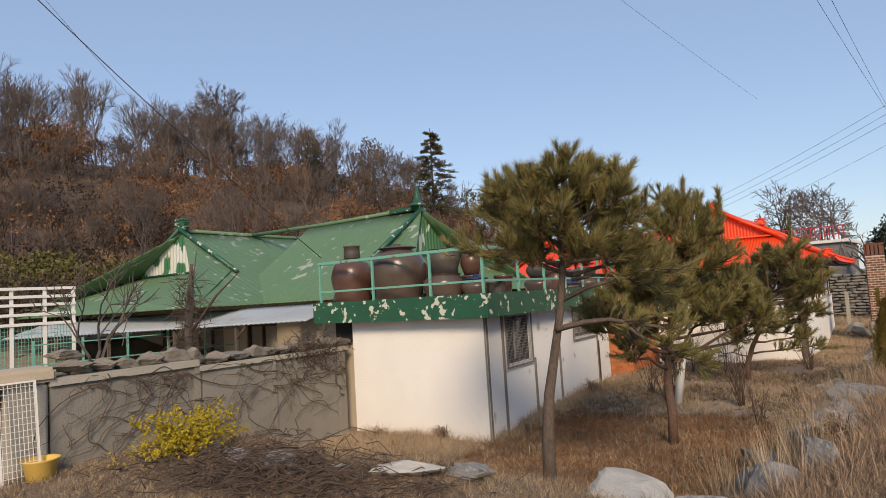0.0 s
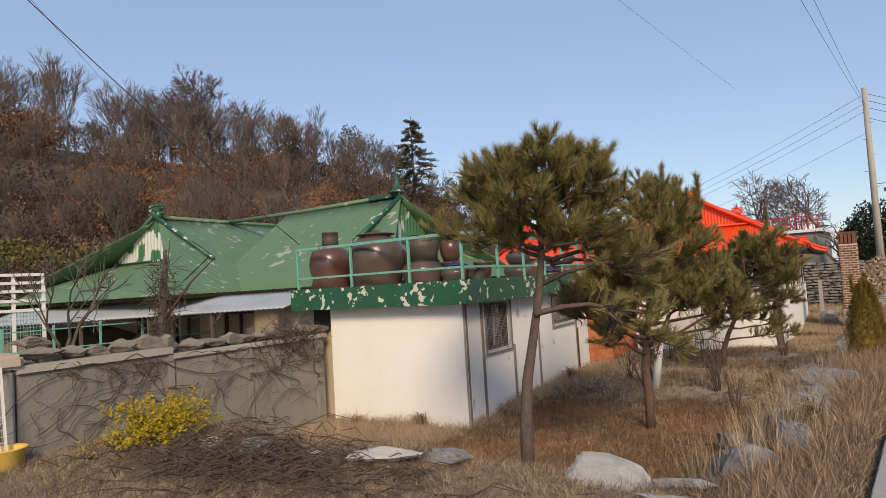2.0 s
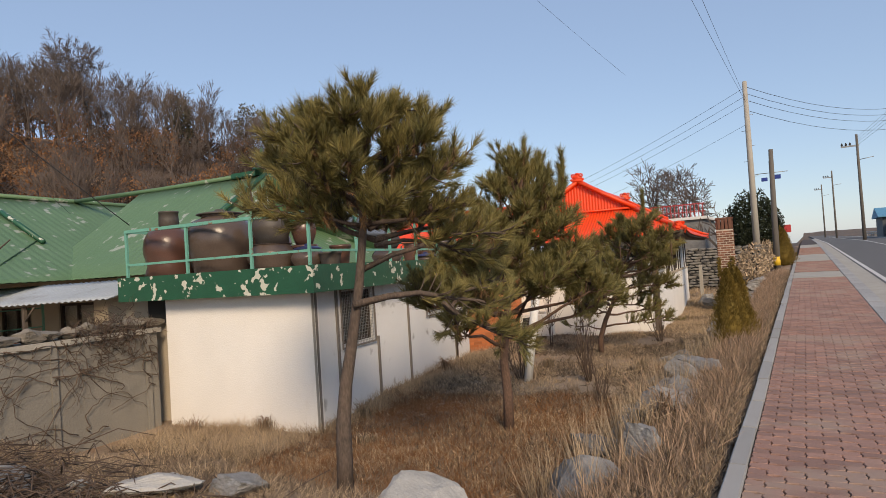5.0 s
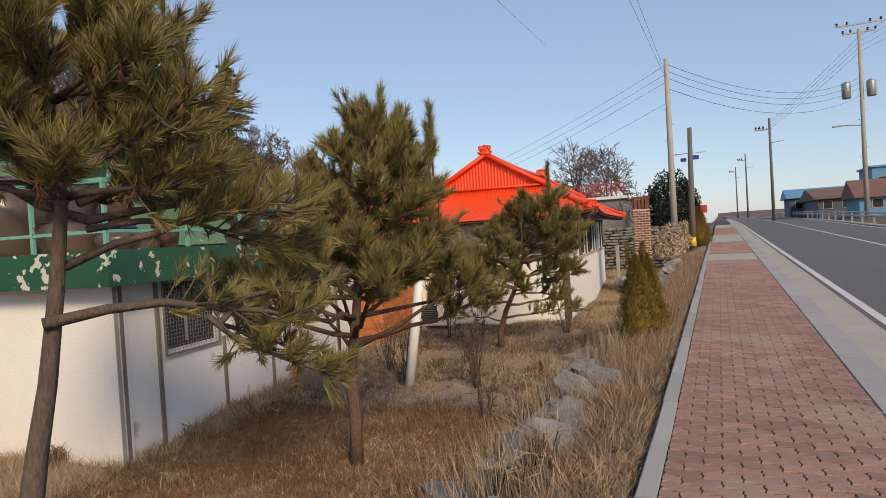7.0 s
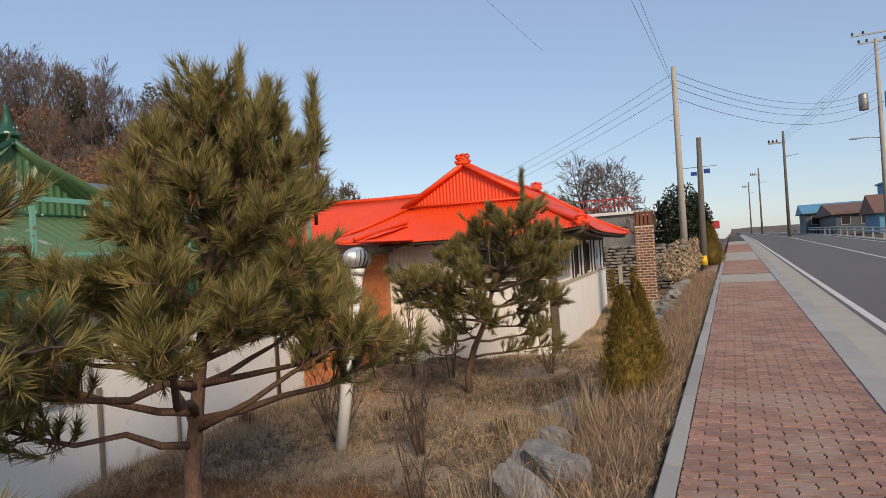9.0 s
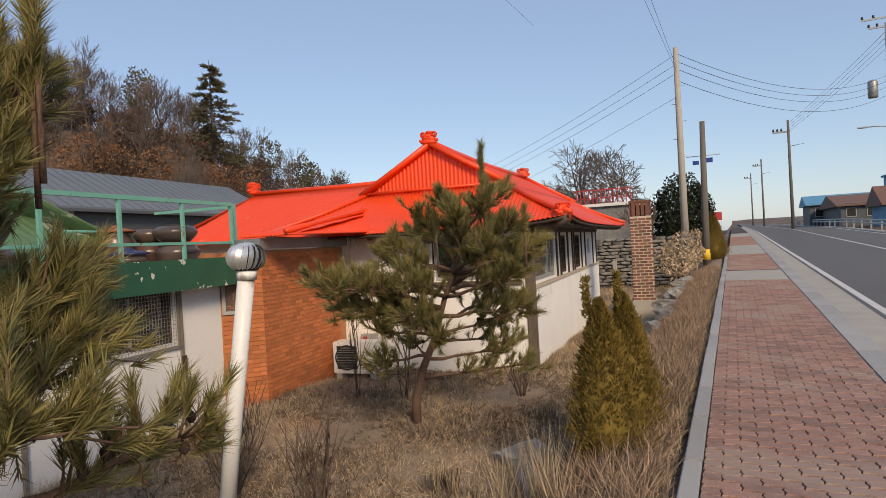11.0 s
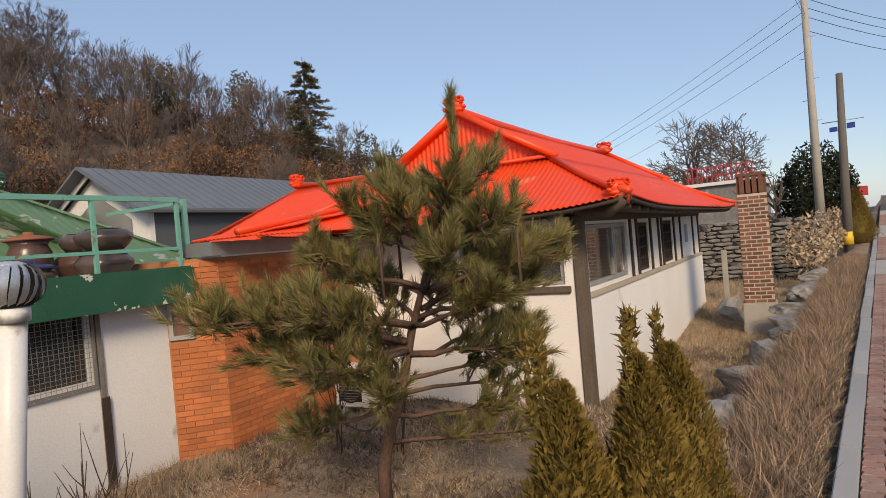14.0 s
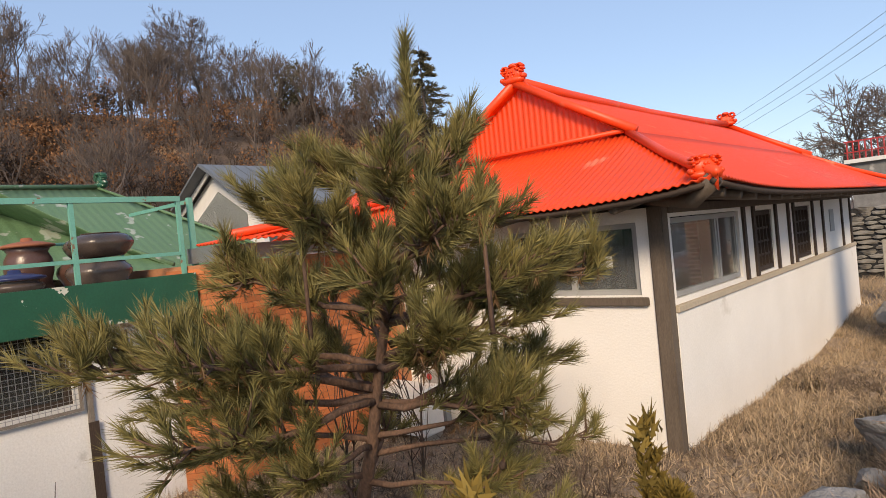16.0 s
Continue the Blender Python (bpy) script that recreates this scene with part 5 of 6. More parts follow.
for k in range(60):
    an = rng.uniform(0, 2 * math.pi)
    tip = np.array((math.cos(an) * rng.uniform(0.1, 0.5), math.sin(an) * rng.uniform(0.1, 0.95), rng.uniform(0.15, 0.62)))
    pts = bend((0, 0, 0), tip, 0.1, 6)
    fr.append((pts, [0.006, 0.005, 0.004, 0.004, 0.003, 0.002]))
    for q in pts[2:]:
        fp += [q + rng.normal(size=3) * 0.05 for _ in range(8)]
fp = np.array(fp)
part("stem_clump", tubes("stem_clump", fr, M["vine"], 4), fo)
part("bloom", tri_mesh("bloom", np.concatenate([blades(fp, rand_dirs(len(fp)), rng.uniform(0.025, 0.045, len(fp)), 0.013) for _ in range(3)]), M["forsythia"]), fo, "bright yellow small flowers")


# ---- boulders ----
def boulder_mesh(seed, flat):
    r = np.random.default_rng(seed)
    bm = bmesh.new()
    bmesh.ops.create_icosphere(bm, subdivisions=4, radius=1.0)
    cuts = r.normal(size=(14, 3))
    cuts /= np.linalg.norm(cuts, axis=1, keepdims=True)
    lim = r.uniform(0.42, 0.8, 14)
    for v in bm.verts:
        p = np.array(v.co)
        for c, l in zip(cuts, lim):
            d = p @ c
            if d > l:
                p -= c * (d - l) * 0.97
        q = Vector(p) * 2.1 + Vector((seed * 3.1, 0, 0))
        p *= 1 + 0.12 * noise.noise(q) + 0.07 * noise.noise(q * 2.7) + 0.045 * noise.noise(q * 6.0)
        v.co = Vector((p[0], p[1], p[2] * flat))
    return bm


STONES = [bm_mesh("boulder", boulder_mesh(k, 0.7), M["rock"]) for k in range(7)]
WHITES = [bm_mesh("boulder", boulder_mesh(k + 20, 0.62), M["white_rock"]) for k in range(4)]


def boulder(x, y, sx, sy, sz, white=False, dz=0.0, label=""):
    pool = WHITES if white else STONES
    ob = new("boulder", pool[int(rng.integers(len(pool)))])
    ob.matrix_basis = pose(x, y, float(ground_z(x, y)) + dz + sz * (0.36 if white else 0.42), rng.uniform(-14, 14), rng.uniform(-14, 14), rng.uniform(-80, 80) if not white else rng.uniform(-25, 25)) @ Matrix.Diagonal((sx * 1.15, sy * 1.15, sz * 1.2, 1))
    return tagged(ob, label or ("pale limestone boulder half sunk in dry grass" if white else "grey limestone boulder edging the yard"), "boulder", "boulders edging the yard")


for x, y, sx, sy, sz, wh in ((-2.65, 5.3, 0.62, 0.34, 0.30, 1), (-1.95, 5.25, 0.26, 0.22, 0.24, 1), (-4.1, 4.95, 0.34, 0.28, 0.27, 0), (-4.85, 4.65, 0.46, 0.28, 0.25, 1), (-5.7, 4.55, 0.42, 0.22, 0.18, 1), (-6.4, 4.35, 0.36, 0.3, 0.30, 0), (-7.1, 4.2, 0.4, 0.24, 0.22, 1), (-8.0, 4.3, 0.35, 0.3, 0.2, 0),
                           (-1.75, 4.7, 0.35, 0.22, 0.2, 1), (-1.45, 5.75, 0.22, 0.3, 0.27, 0), (-1.2, 6.45, 0.24, 0.32, 0.25, 0), (-1.4, 7.1, 0.12, 0.16, 0.34, 0), (-1.35, 8.0, 0.28, 0.42, 0.34, 0), (-1.38, 8.75, 0.26, 0.42, 0.34, 0), (-1.32, 9.45, 0.24, 0.34, 0.32, 0), (-1.48, 10.25, 0.28, 0.42, 0.38, 0), (-1.55, 10.95, 0.28, 0.36, 0.30, 0), (-1.9, 11.5, 0.22, 0.28, 0.22, 0), (-1.75, 12.4, 0.2, 0.22, 0.2, 0),
                           (-2.1, 13.35, 0.36, 0.30, 0.26, 1), (-1.6, 15.1, 0.25, 0.36, 0.28, 0), (-1.55, 16.0, 0.24, 0.36, 0.26, 0), (-1.5, 16.9, 0.17, 0.2, 0.15, 0), (-1.52, 17.9, 0.26, 0.36, 0.28, 0), (-1.5, 19.0, 0.26, 0.38, 0.28, 0), (-1.45, 20.2, 0.28, 0.42, 0.3, 0), (-1.5, 21.4, 0.28, 0.40, 0.3, 0), (-1.5, 22.7, 0.3, 0.42, 0.32, 0), (-1.45, 24.2, 0.3, 0.45, 0.34, 0), (-1.6, 25.6, 0.35, 0.45, 0.34, 0), (-1.5, 27.2, 0.35, 0.5, 0.36, 0), (-1.95, 7.6, 0.3, 0.3, 0.22, 0), (-1.85, 8.5, 0.26, 0.3, 0.2, 0), (-1.95, 9.3, 0.3, 0.34, 0.24, 0), (-1.85, 10.3, 0.24, 0.3, 0.22, 0), (-1.75, 6.3, 0.3, 0.3, 0.25, 0), (-1.3, 8.6, 0.2, 0.3, 0.26, 0), (-1.25, 9.9, 0.2, 0.34, 0.28, 0), (-2.9, 24.6, 0.26, 0.3, 0.3, 0), (-3.2, 25.6, 0.3, 0.3, 0.34, 0), (-2.6, 26.5, 0.34, 0.34, 0.36, 0)):
    front_row = y < 5.5 and x < -1.6
    boulder(x + (0.2 if front_row else 0), y - (0.33 if front_row else 0), sx * (1.1 if front_row else 0.95), sy * (0.9 if front_row else 1), sz * (0.5 if front_row else 1.0), wh)

# capstones on the yard wall
CAP = [bm_mesh("capstone", boulder_mesh(k + 40, 0.75), mat("cap_rock%d" % k, (0.27, 0.24, 0.20), 0.92, (0.15, 0.135, 0.115), 3, 0.9, 0.2, 40, 0.8, 16)) for k in range(3)]
yy = 0.15
while yy < 5.0:
    ln = rng.uniform(0.16, 0.30)
    part("capstone", CAP[int(rng.integers(3))], yw, "", pose(-0.17, yy + ln, (0.95 if yy < 2.0 else 0.86) + rng.uniform(0, 0.03), 0, 0, rng.uniform(-15, 15)) @ Matrix.Diagonal((rng.uniform(0.2, 0.28), ln, rng.uniform(0.15, 0.2), 1)))
    yy += 2 * ln * 0.72
part("stacked_stone", CAP[1], yw, "", pose(-0.1, 0.28, 1.02) @ Matrix.Diagonal((0.3, 0.36, 0.13, 1)))
part("stacked_stone", CAP[2], yw, "", pose(-0.12, 0.22, 1.17) @ Matrix.Diagonal((0.24, 0.26, 0.12, 1)))

# vines over the wall and a heap of dead vines before it
vr = []
for k in range(95):
    p = np.array((0.05, rng.uniform(0.0, 5.1), rng.choice([0.75, 0.75, -0.6, 0.3])))
    d = np.array((0, rng.normal(0, 0.9), -0.5 if p[2] > 0 else 0.7))
    pts = []
    for s in range(int(rng.integers(10, 22))):
        pts.append(p.copy())
        d = d * 0.82 + np.array((0, rng.normal(0, 0.5), rng.normal(-0.05, 0.35)))
        p = p + 0.10 * d
        p[0] = 0.042 + 0.02 * rng.random()
        p[1], p[2] = np.clip(p[1], -0.3, 5.1), np.clip(p[2], -0.9, 0.88)
    r = rng.uniform(0.004, 0.011)
    vr.append((pts, [r * (1 - 0.6 * i / len(pts)) for i in range(len(pts))]))
part("creeper", tubes("creeper", vr, M["vine"], 4), yw, "leafless brown creeper stems")
vr = []
for k in range(240):
    p = np.array((rng.normal(-0.05, 0.13), rng.normal(4.35, 0.22), rng.normal(0.72, 0.20)))
    d = rand_dirs(1)[0]
    pts = [p, p + d * 0.12, p + d * 0.2 + rand_dirs(1)[0] * 0.08, p + d * 0.26 + rand_dirs(1)[0] * 0.12]
    vr.append((pts, [0.006, 0.005, 0.004, 0.003]))
for k in range(200):
    p = np.array((rng.normal(0.0, 0.10), rng.uniform(3.7, 5.1), rng.normal(0.82, 0.06)))
    d = rand_dirs(1)[0]
    vr.append(([p, p + d * 0.1, p + d * 0.22 + rand_dirs(1)[0] * 0.05], [0.005, 0.004, 0.003]))
part("vine_tangle", tubes("vine_tangle", vr, M["vine"], 4), yw, "dense tangle of dead creeper")
vr = []
for k in range(900):
    x, y = rng.normal(-5.9, 1.2), rng.normal(3.6, 0.42)
    z = float(ground_z(x, y)) + abs(rng.normal(0.08, 0.10)) * math.exp(-((x + 5.9) / 1.6) ** 2) + 0.02
    an, L = rng.uniform(0, 2 * math.pi), rng.uniform(0.2, 0.7)
    d = np.array((math.cos(an) * L, math.sin(an) * L, 0))
    vr.append(([(x, y, z), (x + d[0] / 2, y + d[1] / 2, z + rng.uniform(0, 0.12)), (x + d[0], y + d[1], z - 0.03 + rng.uniform(-0.03, 0.06))], [0.006, 0.005, 0.003]))
tagged(part("vine_heap", tubes("vine_heap", vr, M["vine"], 4)), "heap of dead brown vines before the wall", "dead vines", kind="stuff")

# vine-wrapped stump and a bare sapling behind the wall
st = thing("vine_stump", "broken tree trunk wrapped in dry creeper", "tree", pose(-10.2, 4.95, 0.0))
part("trunk", tube("trunk", [(0, 0, -0.9), (0.02, 0.04, 0.8), (0, 0.1, 1.6), (0.02, 0.16, 2.45)], [0.10, 0.085, 0.07, 0.03], M["bark_grey"], 8), st)
vr = []
for k in range(220):
    z = rng.uniform(0.9, 2.2)
    p = np.array((rng.normal(0, 0.11), 0.08 + rng.normal(0, 0.13), z))
    d = rand_dirs(1)[0] * 0.2
    vr.append(([p, p + d, p + d * 1.6 + rand_dirs(1)[0] * 0.06], [0.006, 0.005, 0.002]))
vr += [([(0, 0.05, 1.2), (0.2, 0.5, 1.9), (0.3, 0.9, 2.3)], [0.03, 0.02, 0.008]), ([(0, 0.1, 1.5), (-0.3, 0.35, 2.2), (-0.35, 0.45, 2.7)], [0.025, 0.018, 0.007])]
part("creeper", tubes("creeper", vr, M["vine"], 4), st, "dry creeper stems")


def bare_tree_runs(h, seed, spread=0.45, depth=5, r0=None, up=0.25):
    r = np.random.default_rng(seed)
    out = []

    def grow(p, d, L, rad, k):
        q = p + d * L
        mid = (p + q) / 2 + r.normal(size=3) * L * 0.04
        out.append((p, mid, rad, rad * 0.85))
        out.append((mid, q, rad * 0.85, rad * 0.7))
        if k == 0:
            return
        for _ in range(3 if k > 1 else 4):
            dd = d + r.normal(size=3) * spread + np.array((0, 0, up))
            dd /= np.linalg.norm(dd)
            grow(q if r.random() < 0.6 else mid + (q - mid) * r.random(), dd, L * r.uniform(0.62, 0.86), rad * 0.58, k - 1)
    grow(np.zeros(3), np.array((0, 0, 1.0)), h * 0.27, r0 or h * 0.02, depth)
    return out


def runs_to_tris(runs):
    a = np.array([x[0] for x in runs])
    b = np.array([x[1] for x in runs])
    ra, rb = np.array([x[2] for x in runs])[:, None], np.array([x[3] for x in runs])[:, None]
    d = b - a
    d /= np.linalg.norm(d, axis=1, keepdims=True) + 1e-9
    s = np.cross(d, np.where(np.abs(d[:, 2:]) < 0.9, [[0, 0, 1.0]], [[1.0, 0, 0]]))
    s /= np.linalg.norm(s, axis=1, keepdims=True) + 1e-9
    u = np.cross(d, s)
    ring = [s, -0.5 * s + 0.866 * u, -0.5 * s - 0.866 * u]
    tri = []
    for k in range(3):
        p, q = ring[k], ring[(k + 1) % 3]
        tri += [np.stack([a + p * ra, a + q * ra, b + q * rb], 1), np.stack([a + p * ra, b + q * rb, b + p * rb], 1)]
    return np.concatenate(tri)


def bare_tree(label, x, y, h, seed, spread=0.5, depth=6, r0=None, up=0.2, z=None, thin=0.012, name="bare_tree"):
    """h: the full height of the crown's top above the ground."""
    t = thing(name, label, "tree", pose(x, y, float(ground_z(x, y)) - 0.1 if z is None else z))
    raw = bare_tree_runs(h, seed, spread, depth, r0, up)
    k = h / max(q[1][2] for q in raw)
    runs = [(a * k, b * k, max(p, thin), max(q, thin)) for a, b, p, q in raw]
    lim = (r0 or h * 0.02) * 0.26
    big = [q for q in runs if q[2] > lim]
    small = [q for q in runs if q[2] <= lim]
    part("trunk", tri_mesh("trunk", runs_to_tris(big), M["bark_grey"]), t)
    tagged(part("twigwork", tri_mesh("twigwork", runs_to_tris(small), M["twig"]), t), kind="stuff")
    return t


bare_tree("large round-crowned bare oak on the hill crest", -61, 37, 12.0, 11, 0.50, 7, 0.26, 0.16, thin=0.016)
bare_tree("wide bare tree beyond the red house", -12.2, 62, 10.6, 5, 0.62, 6, 0.34, 0.06, thin=0.02)
bare_tree("bare tree beside another beyond the red house", -8.0, 61, 9.6, 8, 0.62, 6, 0.26, 0.06, thin=0.02)
bare_tree("small bare sapling behind the yard wall", -10.25, 3.5, 2.9, 3, 0.5, 4, 0.05, 0.2, z=-0.2, thin=0.006)
bare_tree("lopped bare tree by the far footpath", -4.6, 47, 4.2, 14, 0.6, 3, 0.22, 0.1, thin=0.02)


def conifer(label, x, y, h, r, material, n=5200, name="fir_tree"):
    z0 = float(ground_z(x, y)) - 0.2
    t = thing(name, label, "tree", pose(x, y, z0))
    part("trunk", tube("trunk", [(0, 0, 0), (0, 0, h)], [h * 0.02, 0.03], M["bark"], 7), t)
    tiers = int(h * 1.6)
    base, dirs = [], []
    runs = []
    for k in range(tiers):
        z = h * (0.18 + 0.8 * k / tiers)
        L0 = r * (1 - k / tiers) ** 0.8 + 0.15
        for j in range(6):
            an = rng.uniform(0, 2 * math.pi)
            L = L0 * rng.uniform(0.55, 1.1)
            tip = np.array((math.cos(an) * L, math.sin(an) * L, z - 0.15 * L + rng.normal(0, 0.22)))
            runs.append(([(0, 0, z), tip], [0.03, 0.012]))
            m = int(n / (tiers * 6))
            s = rng.uniform(0.25, 1.05, m)[:, None]
            base.append(np.array((0, 0, z)) * (1 - s) + tip * s + rng.normal(size=(m, 3)) * (0.10, 0.10, 0.07))
            dirs.append(rand_dirs(m) * 0.7 + np.array((math.cos(an), math.sin(an), 0.2)))
    base, dirs = np.concatenate(base), np.concatenate(dirs)
    dirs /= np.linalg.norm(dirs, axis=1, keepdims=True)
    part("limbwork", tubes("limbwork", runs, M["bark"], 4), t)
    part("foliage", tri_mesh("foliage", blades(base, dirs, rng.uniform(0.2, 0.42, len(base)), 0.06), material), t)
    return t


conifer("tall dark fir standing above the woods", -46, 53.3, 21.3 - float(ground_z(-46, 53.3)), 4.2, M["fir"], 9000)


def leafy_blob(name, label, category, spots, material, size, per, kind="", parent_at=None):
    """Foliage clumps as many small leaves round the given centres (x, y, z, rx, rz)."""
    tri = []
    for x, y, z, rx, rz in spots:
        m = int(per * rx * rx)
        d = rand_dirs(m) * (rng.uniform(0.45, 1.0, m) ** 0.5)[:, None]
        lump = 1 + 0.25 * np.sin(5 * d[:, :1] + x) * np.cos(4 * d[:, 1:2] + y)
        p = np.array((x, y, z)) + d * lump * (rx, rx, rz)
        tri.append(blades(p, rand_dirs(m) * 0.8 + (0, 0, 0.3), rng.uniform(0.6, 1.4, m) * size, size * 0.33))
    ob = part(name, tri_mesh(name, np.concatenate(tri), material))
    return tagged(ob, label, category, kind=kind)


# ---- the wooded hill ----
PROTO = [runs_to_tris([(a, b, max(p, 0.013), max(q, 0.011)) for a, b, p, q in bare_tree_runs(1.0 * 8, 100 + k, 0.40, 5, 0.10, 0.30)]) for k in range(6)]
LOW = [runs_to_tris([(a, b, max(p, 0.014), max(q, 0.012)) for a, b, p, q in bare_tree_runs(4.0, 200 + k, 0.6, 4, 0.05, 0.25)]) for k in range(4)]


def planted(protos, spots):
    out = []
    for x, y, s in spots:
        c, sn = math.cos(an := rng.uniform(0, 6.28)), math.sin(an)
        p = protos[int(rng.integers(len(protos)))] * s
        q = p @ np.array(((c, sn, 0), (-sn, c, 0), (0, 0, 1)))
        out.append(q + np.array((x, y, float(ground_z(x, y)) - 0.2)))
    return np.concatenate(out)


spots = []
while len(spots) < 340:
    x, y = rng.uniform(-84, -33), rng.uniform(-14, 92)
    g = float(ground_z(x, y))
    if g > 2.2:
        spots.append((x, y, rng.uniform(0.55, 0.9) if x > -52 else rng.uniform(0.9, 1.3)))
tagged(part("bare_woods", tri_mesh("bare_woods", planted(PROTO, spots), M["twig"])), "leafless brown winter woods covering the hillside", "woods", kind="stuff")
spots = []
while len(spots) < 700:
    x, y = rng.uniform(-72, -30), rng.uniform(-14, 90)
    if float(ground_z(x, y)) > 1.3:
        spots.append((x, y, rng.uniform(0.6, 1.25)))
tagged(part("brushwood", tri_mesh("brushwood", planted(LOW, spots), M["shrub"])), "dense leafless brushwood on the hillside", "brushwood", kind="stuff")
sp = []
for k in range(150):
    x, y = rng.uniform(-70, -36), rng.uniform(-12, 80)
    g = float(ground_z(x, y))
    if g > 2:
        sp.append((x, y, g + rng.uniform(1.0, 3.0), rng.uniform(1.2, 2.4), rng.uniform(1.0, 2.0)))
leafy_blob("brown_oaks", "oaks with dry brown leaves on the hillside", "woods", sp, M["oak_leaf"], 0.20, 150, "stuff")
sp = []
for k in range(110):
    x, y = rng.uniform(-66, -32), rng.uniform(-12, 80)
    g = float(ground_z(x, y))
    if g > 1.5:
        sp.append((x, y, g + rng.uniform(0.6, 2.2), rng.uniform(1.2, 2.6), rng.uniform(1.0, 2.0)))
leafy_blob("dark_thicket", "dark evergreen thicket low on the hillside", "woods", sp, M["shrub"], 0.22, 170, "stuff")
sp = [(x, y, float(ground_z(x, y)) + 4.5 * s, 1.5 * s, 2.2 * s) for x, y, s in ((-58, 55, 1.2), (-54, 60, 1.1), (-50, 66, 1.0), (-62, 48, 1.1), (-47, 70, 0.9), (-56, 44, 0.9), (-42, 62, 0.9), (-40, 66, 0.8))]
leafy_blob("hill_pines", "dark pines among the bare trees", "woods", sp, M["fir"], 0.32, 330, "stuff")
sp = [(rng.uniform(-33, -26), y, 2.6 + rng.uniform(-0.3, 0.6), rng.uniform(1.3, 2.0), rng.uniform(1.0, 1.6)) for y in np.arange(-6, 22, 1.2)]
leafy_blob("hedge", "yellowish-green hedge at the foot of the hill", "hedge", sp, M["bamboo"], 0.20, 420, "stuff")
sp = [(rng.uniform(-24, -21), y, 1.9 + rng.uniform(-0.3, 0.5), rng.uniform(0.9, 1.5), rng.uniform(0.9, 1.4)) for y in np.arange(1.5, 9, 0.8)]
leafy_blob("brown_creeper", "red-brown dry creeper bushes behind the yard", "bushes", sp, M["shrub"], 0.12, 900, "stuff")
sp = [(-3.2, 52, 3.1, 1.75, 2.2), (-2.4, 53, 2.6, 1.3, 1.7), (-4.3, 52.5, 2.4, 1.2, 1.6)]
leafy_blob("evergreen_bush", "dark rounded evergreen behind the poles", "bush", sp, M["black_leaf"], 0.22, 1500)
sp = [(-1.9, y, float(pave_z(y)) + 0.35, rng.uniform(0.5, 0.8), rng.uniform(0.5, 0.8)) for y in np.arange(28.5, 41, 1.2)]
leafy_blob("straw_bushes", "yellow-brown dry bushes along the far footpath", "bushes", sp, M["straw"], 0.12, 1400, "stuff")
spots = [(rng.choice([rng.uniform(-60, -12), rng.uniform(30, 60)]), rng.uniform(130, 190), rng.uniform(0.35, 0.7)) for _ in range(150)] + [(rng.uniform(-50, -18), rng.uniform(85, 125), rng.uniform(0.7, 1.15)) for _ in range(60)]
tagged(part("far_woods", tri_mesh("far_woods", planted(PROTO, spots), M["twig"])), "far leafless trees along the horizon", "woods", kind="stuff")


# ---- dry grass and litter ----
def grass(name, label, xs, ys, n, lo, hi, per, material, lean=0.5, keep=None, width=0.0028):
    x, y = rng.uniform(*xs, n), rng.uniform(*ys, n)
    if keep is not None:
        ok = keep(x, y)
        x, y = x[ok], y[ok]
    z = ground_z(x, y)
    p = np.repeat(np.stack([x, y, z], 1), per, 0)
    p[:, :2] += rng.normal(0, 0.03, (len(p), 2))
    d = rand_dirs(len(p)) * lean + np.array((0, 0, 1.0))
    d[:, 2] = np.abs(d[:, 2])
    d /= np.linalg.norm(d, axis=1, keepdims=True)
    ob = part(name, tri_mesh(name, blades(p, d, rng.uniform(lo, hi, len(p)), width), material))
    return tagged(ob, label, "grass", kind="stuff")


grass("verge_grass", "dry straw-coloured grass on the verge", (-1.30, -0.56), (-3, 30), 6000, 0.03, 0.15, 9, M["straw"], 0.9, None, 0.0045)
grass("verge_weeds", "rusty brown dry weeds on the verge", (-1.35, -0.70), (3, 30), 2600, 0.10, 0.34, 8, M["rust_grass"], 1.0, None, 0.0048)
grass("tall_straw", "tall pale straw clumps among the boulders", (-2.1, -1.2), (5.5, 13), 90, 0.35, 0.75, 22, M["straw"], 0.38, None, 0.003)
grass("yard_grass", "thin dry grass over the bare yard", (-8.8, -1.6), (5, 22), 24000, 0.03, 0.12, 7, M["straw"], 1.8, lambda x, y: np.sin(2.3 * x + 1.1 * y) + np.sin(1.3 * y - 0.9 * x + 1) + rng.normal(0, 0.5, len(x)) > -0.5, 0.0045)
grass("yard_stalks", "dark matted dead stalks over the yard", (-8.8, -1.5), (5, 22), 26000, 0.04, 0.14, 6, M["dead_leaf"], 3.0, lambda x, y: np.sin(1.9 * x - 1.7 * y) + np.sin(2.9 * y + 0.7 * x) + rng.normal(0, 0.6, len(x)) > -0.3, 0.007)
grass("verge_stalks", "dark dead stalks in the verge grass", (-1.6, -0.56), (2, 30), 7000, 0.05, 0.22, 7, M["dead_leaf"], 1.0, None, 0.0045)
grass("front_stalks", "dark dead stalks before the yard", (-9.0, -0.6), (-1, 5), 12000, 0.05, 0.18, 7, M["dead_leaf"], 2.2)
grass("front_grass", "dry matted grass before the yard", (-9.0, -0.6), (-1, 5), 9000, 0.04, 0.16, 8, M["straw"], 1.5)
grass("wall_grass", "straw tufts along the foot of the walls", (-9.0, -6.2), (6.6, 8.6), 1100, 0.08, 0.25, 10, M["straw"], 0.7)
grass("side_grass", "straw tufts along the storehouse side", (-6.9, -6.0), (8.2, 14.5), 900, 0.08, 0.26, 10, M["straw"], 0.7)
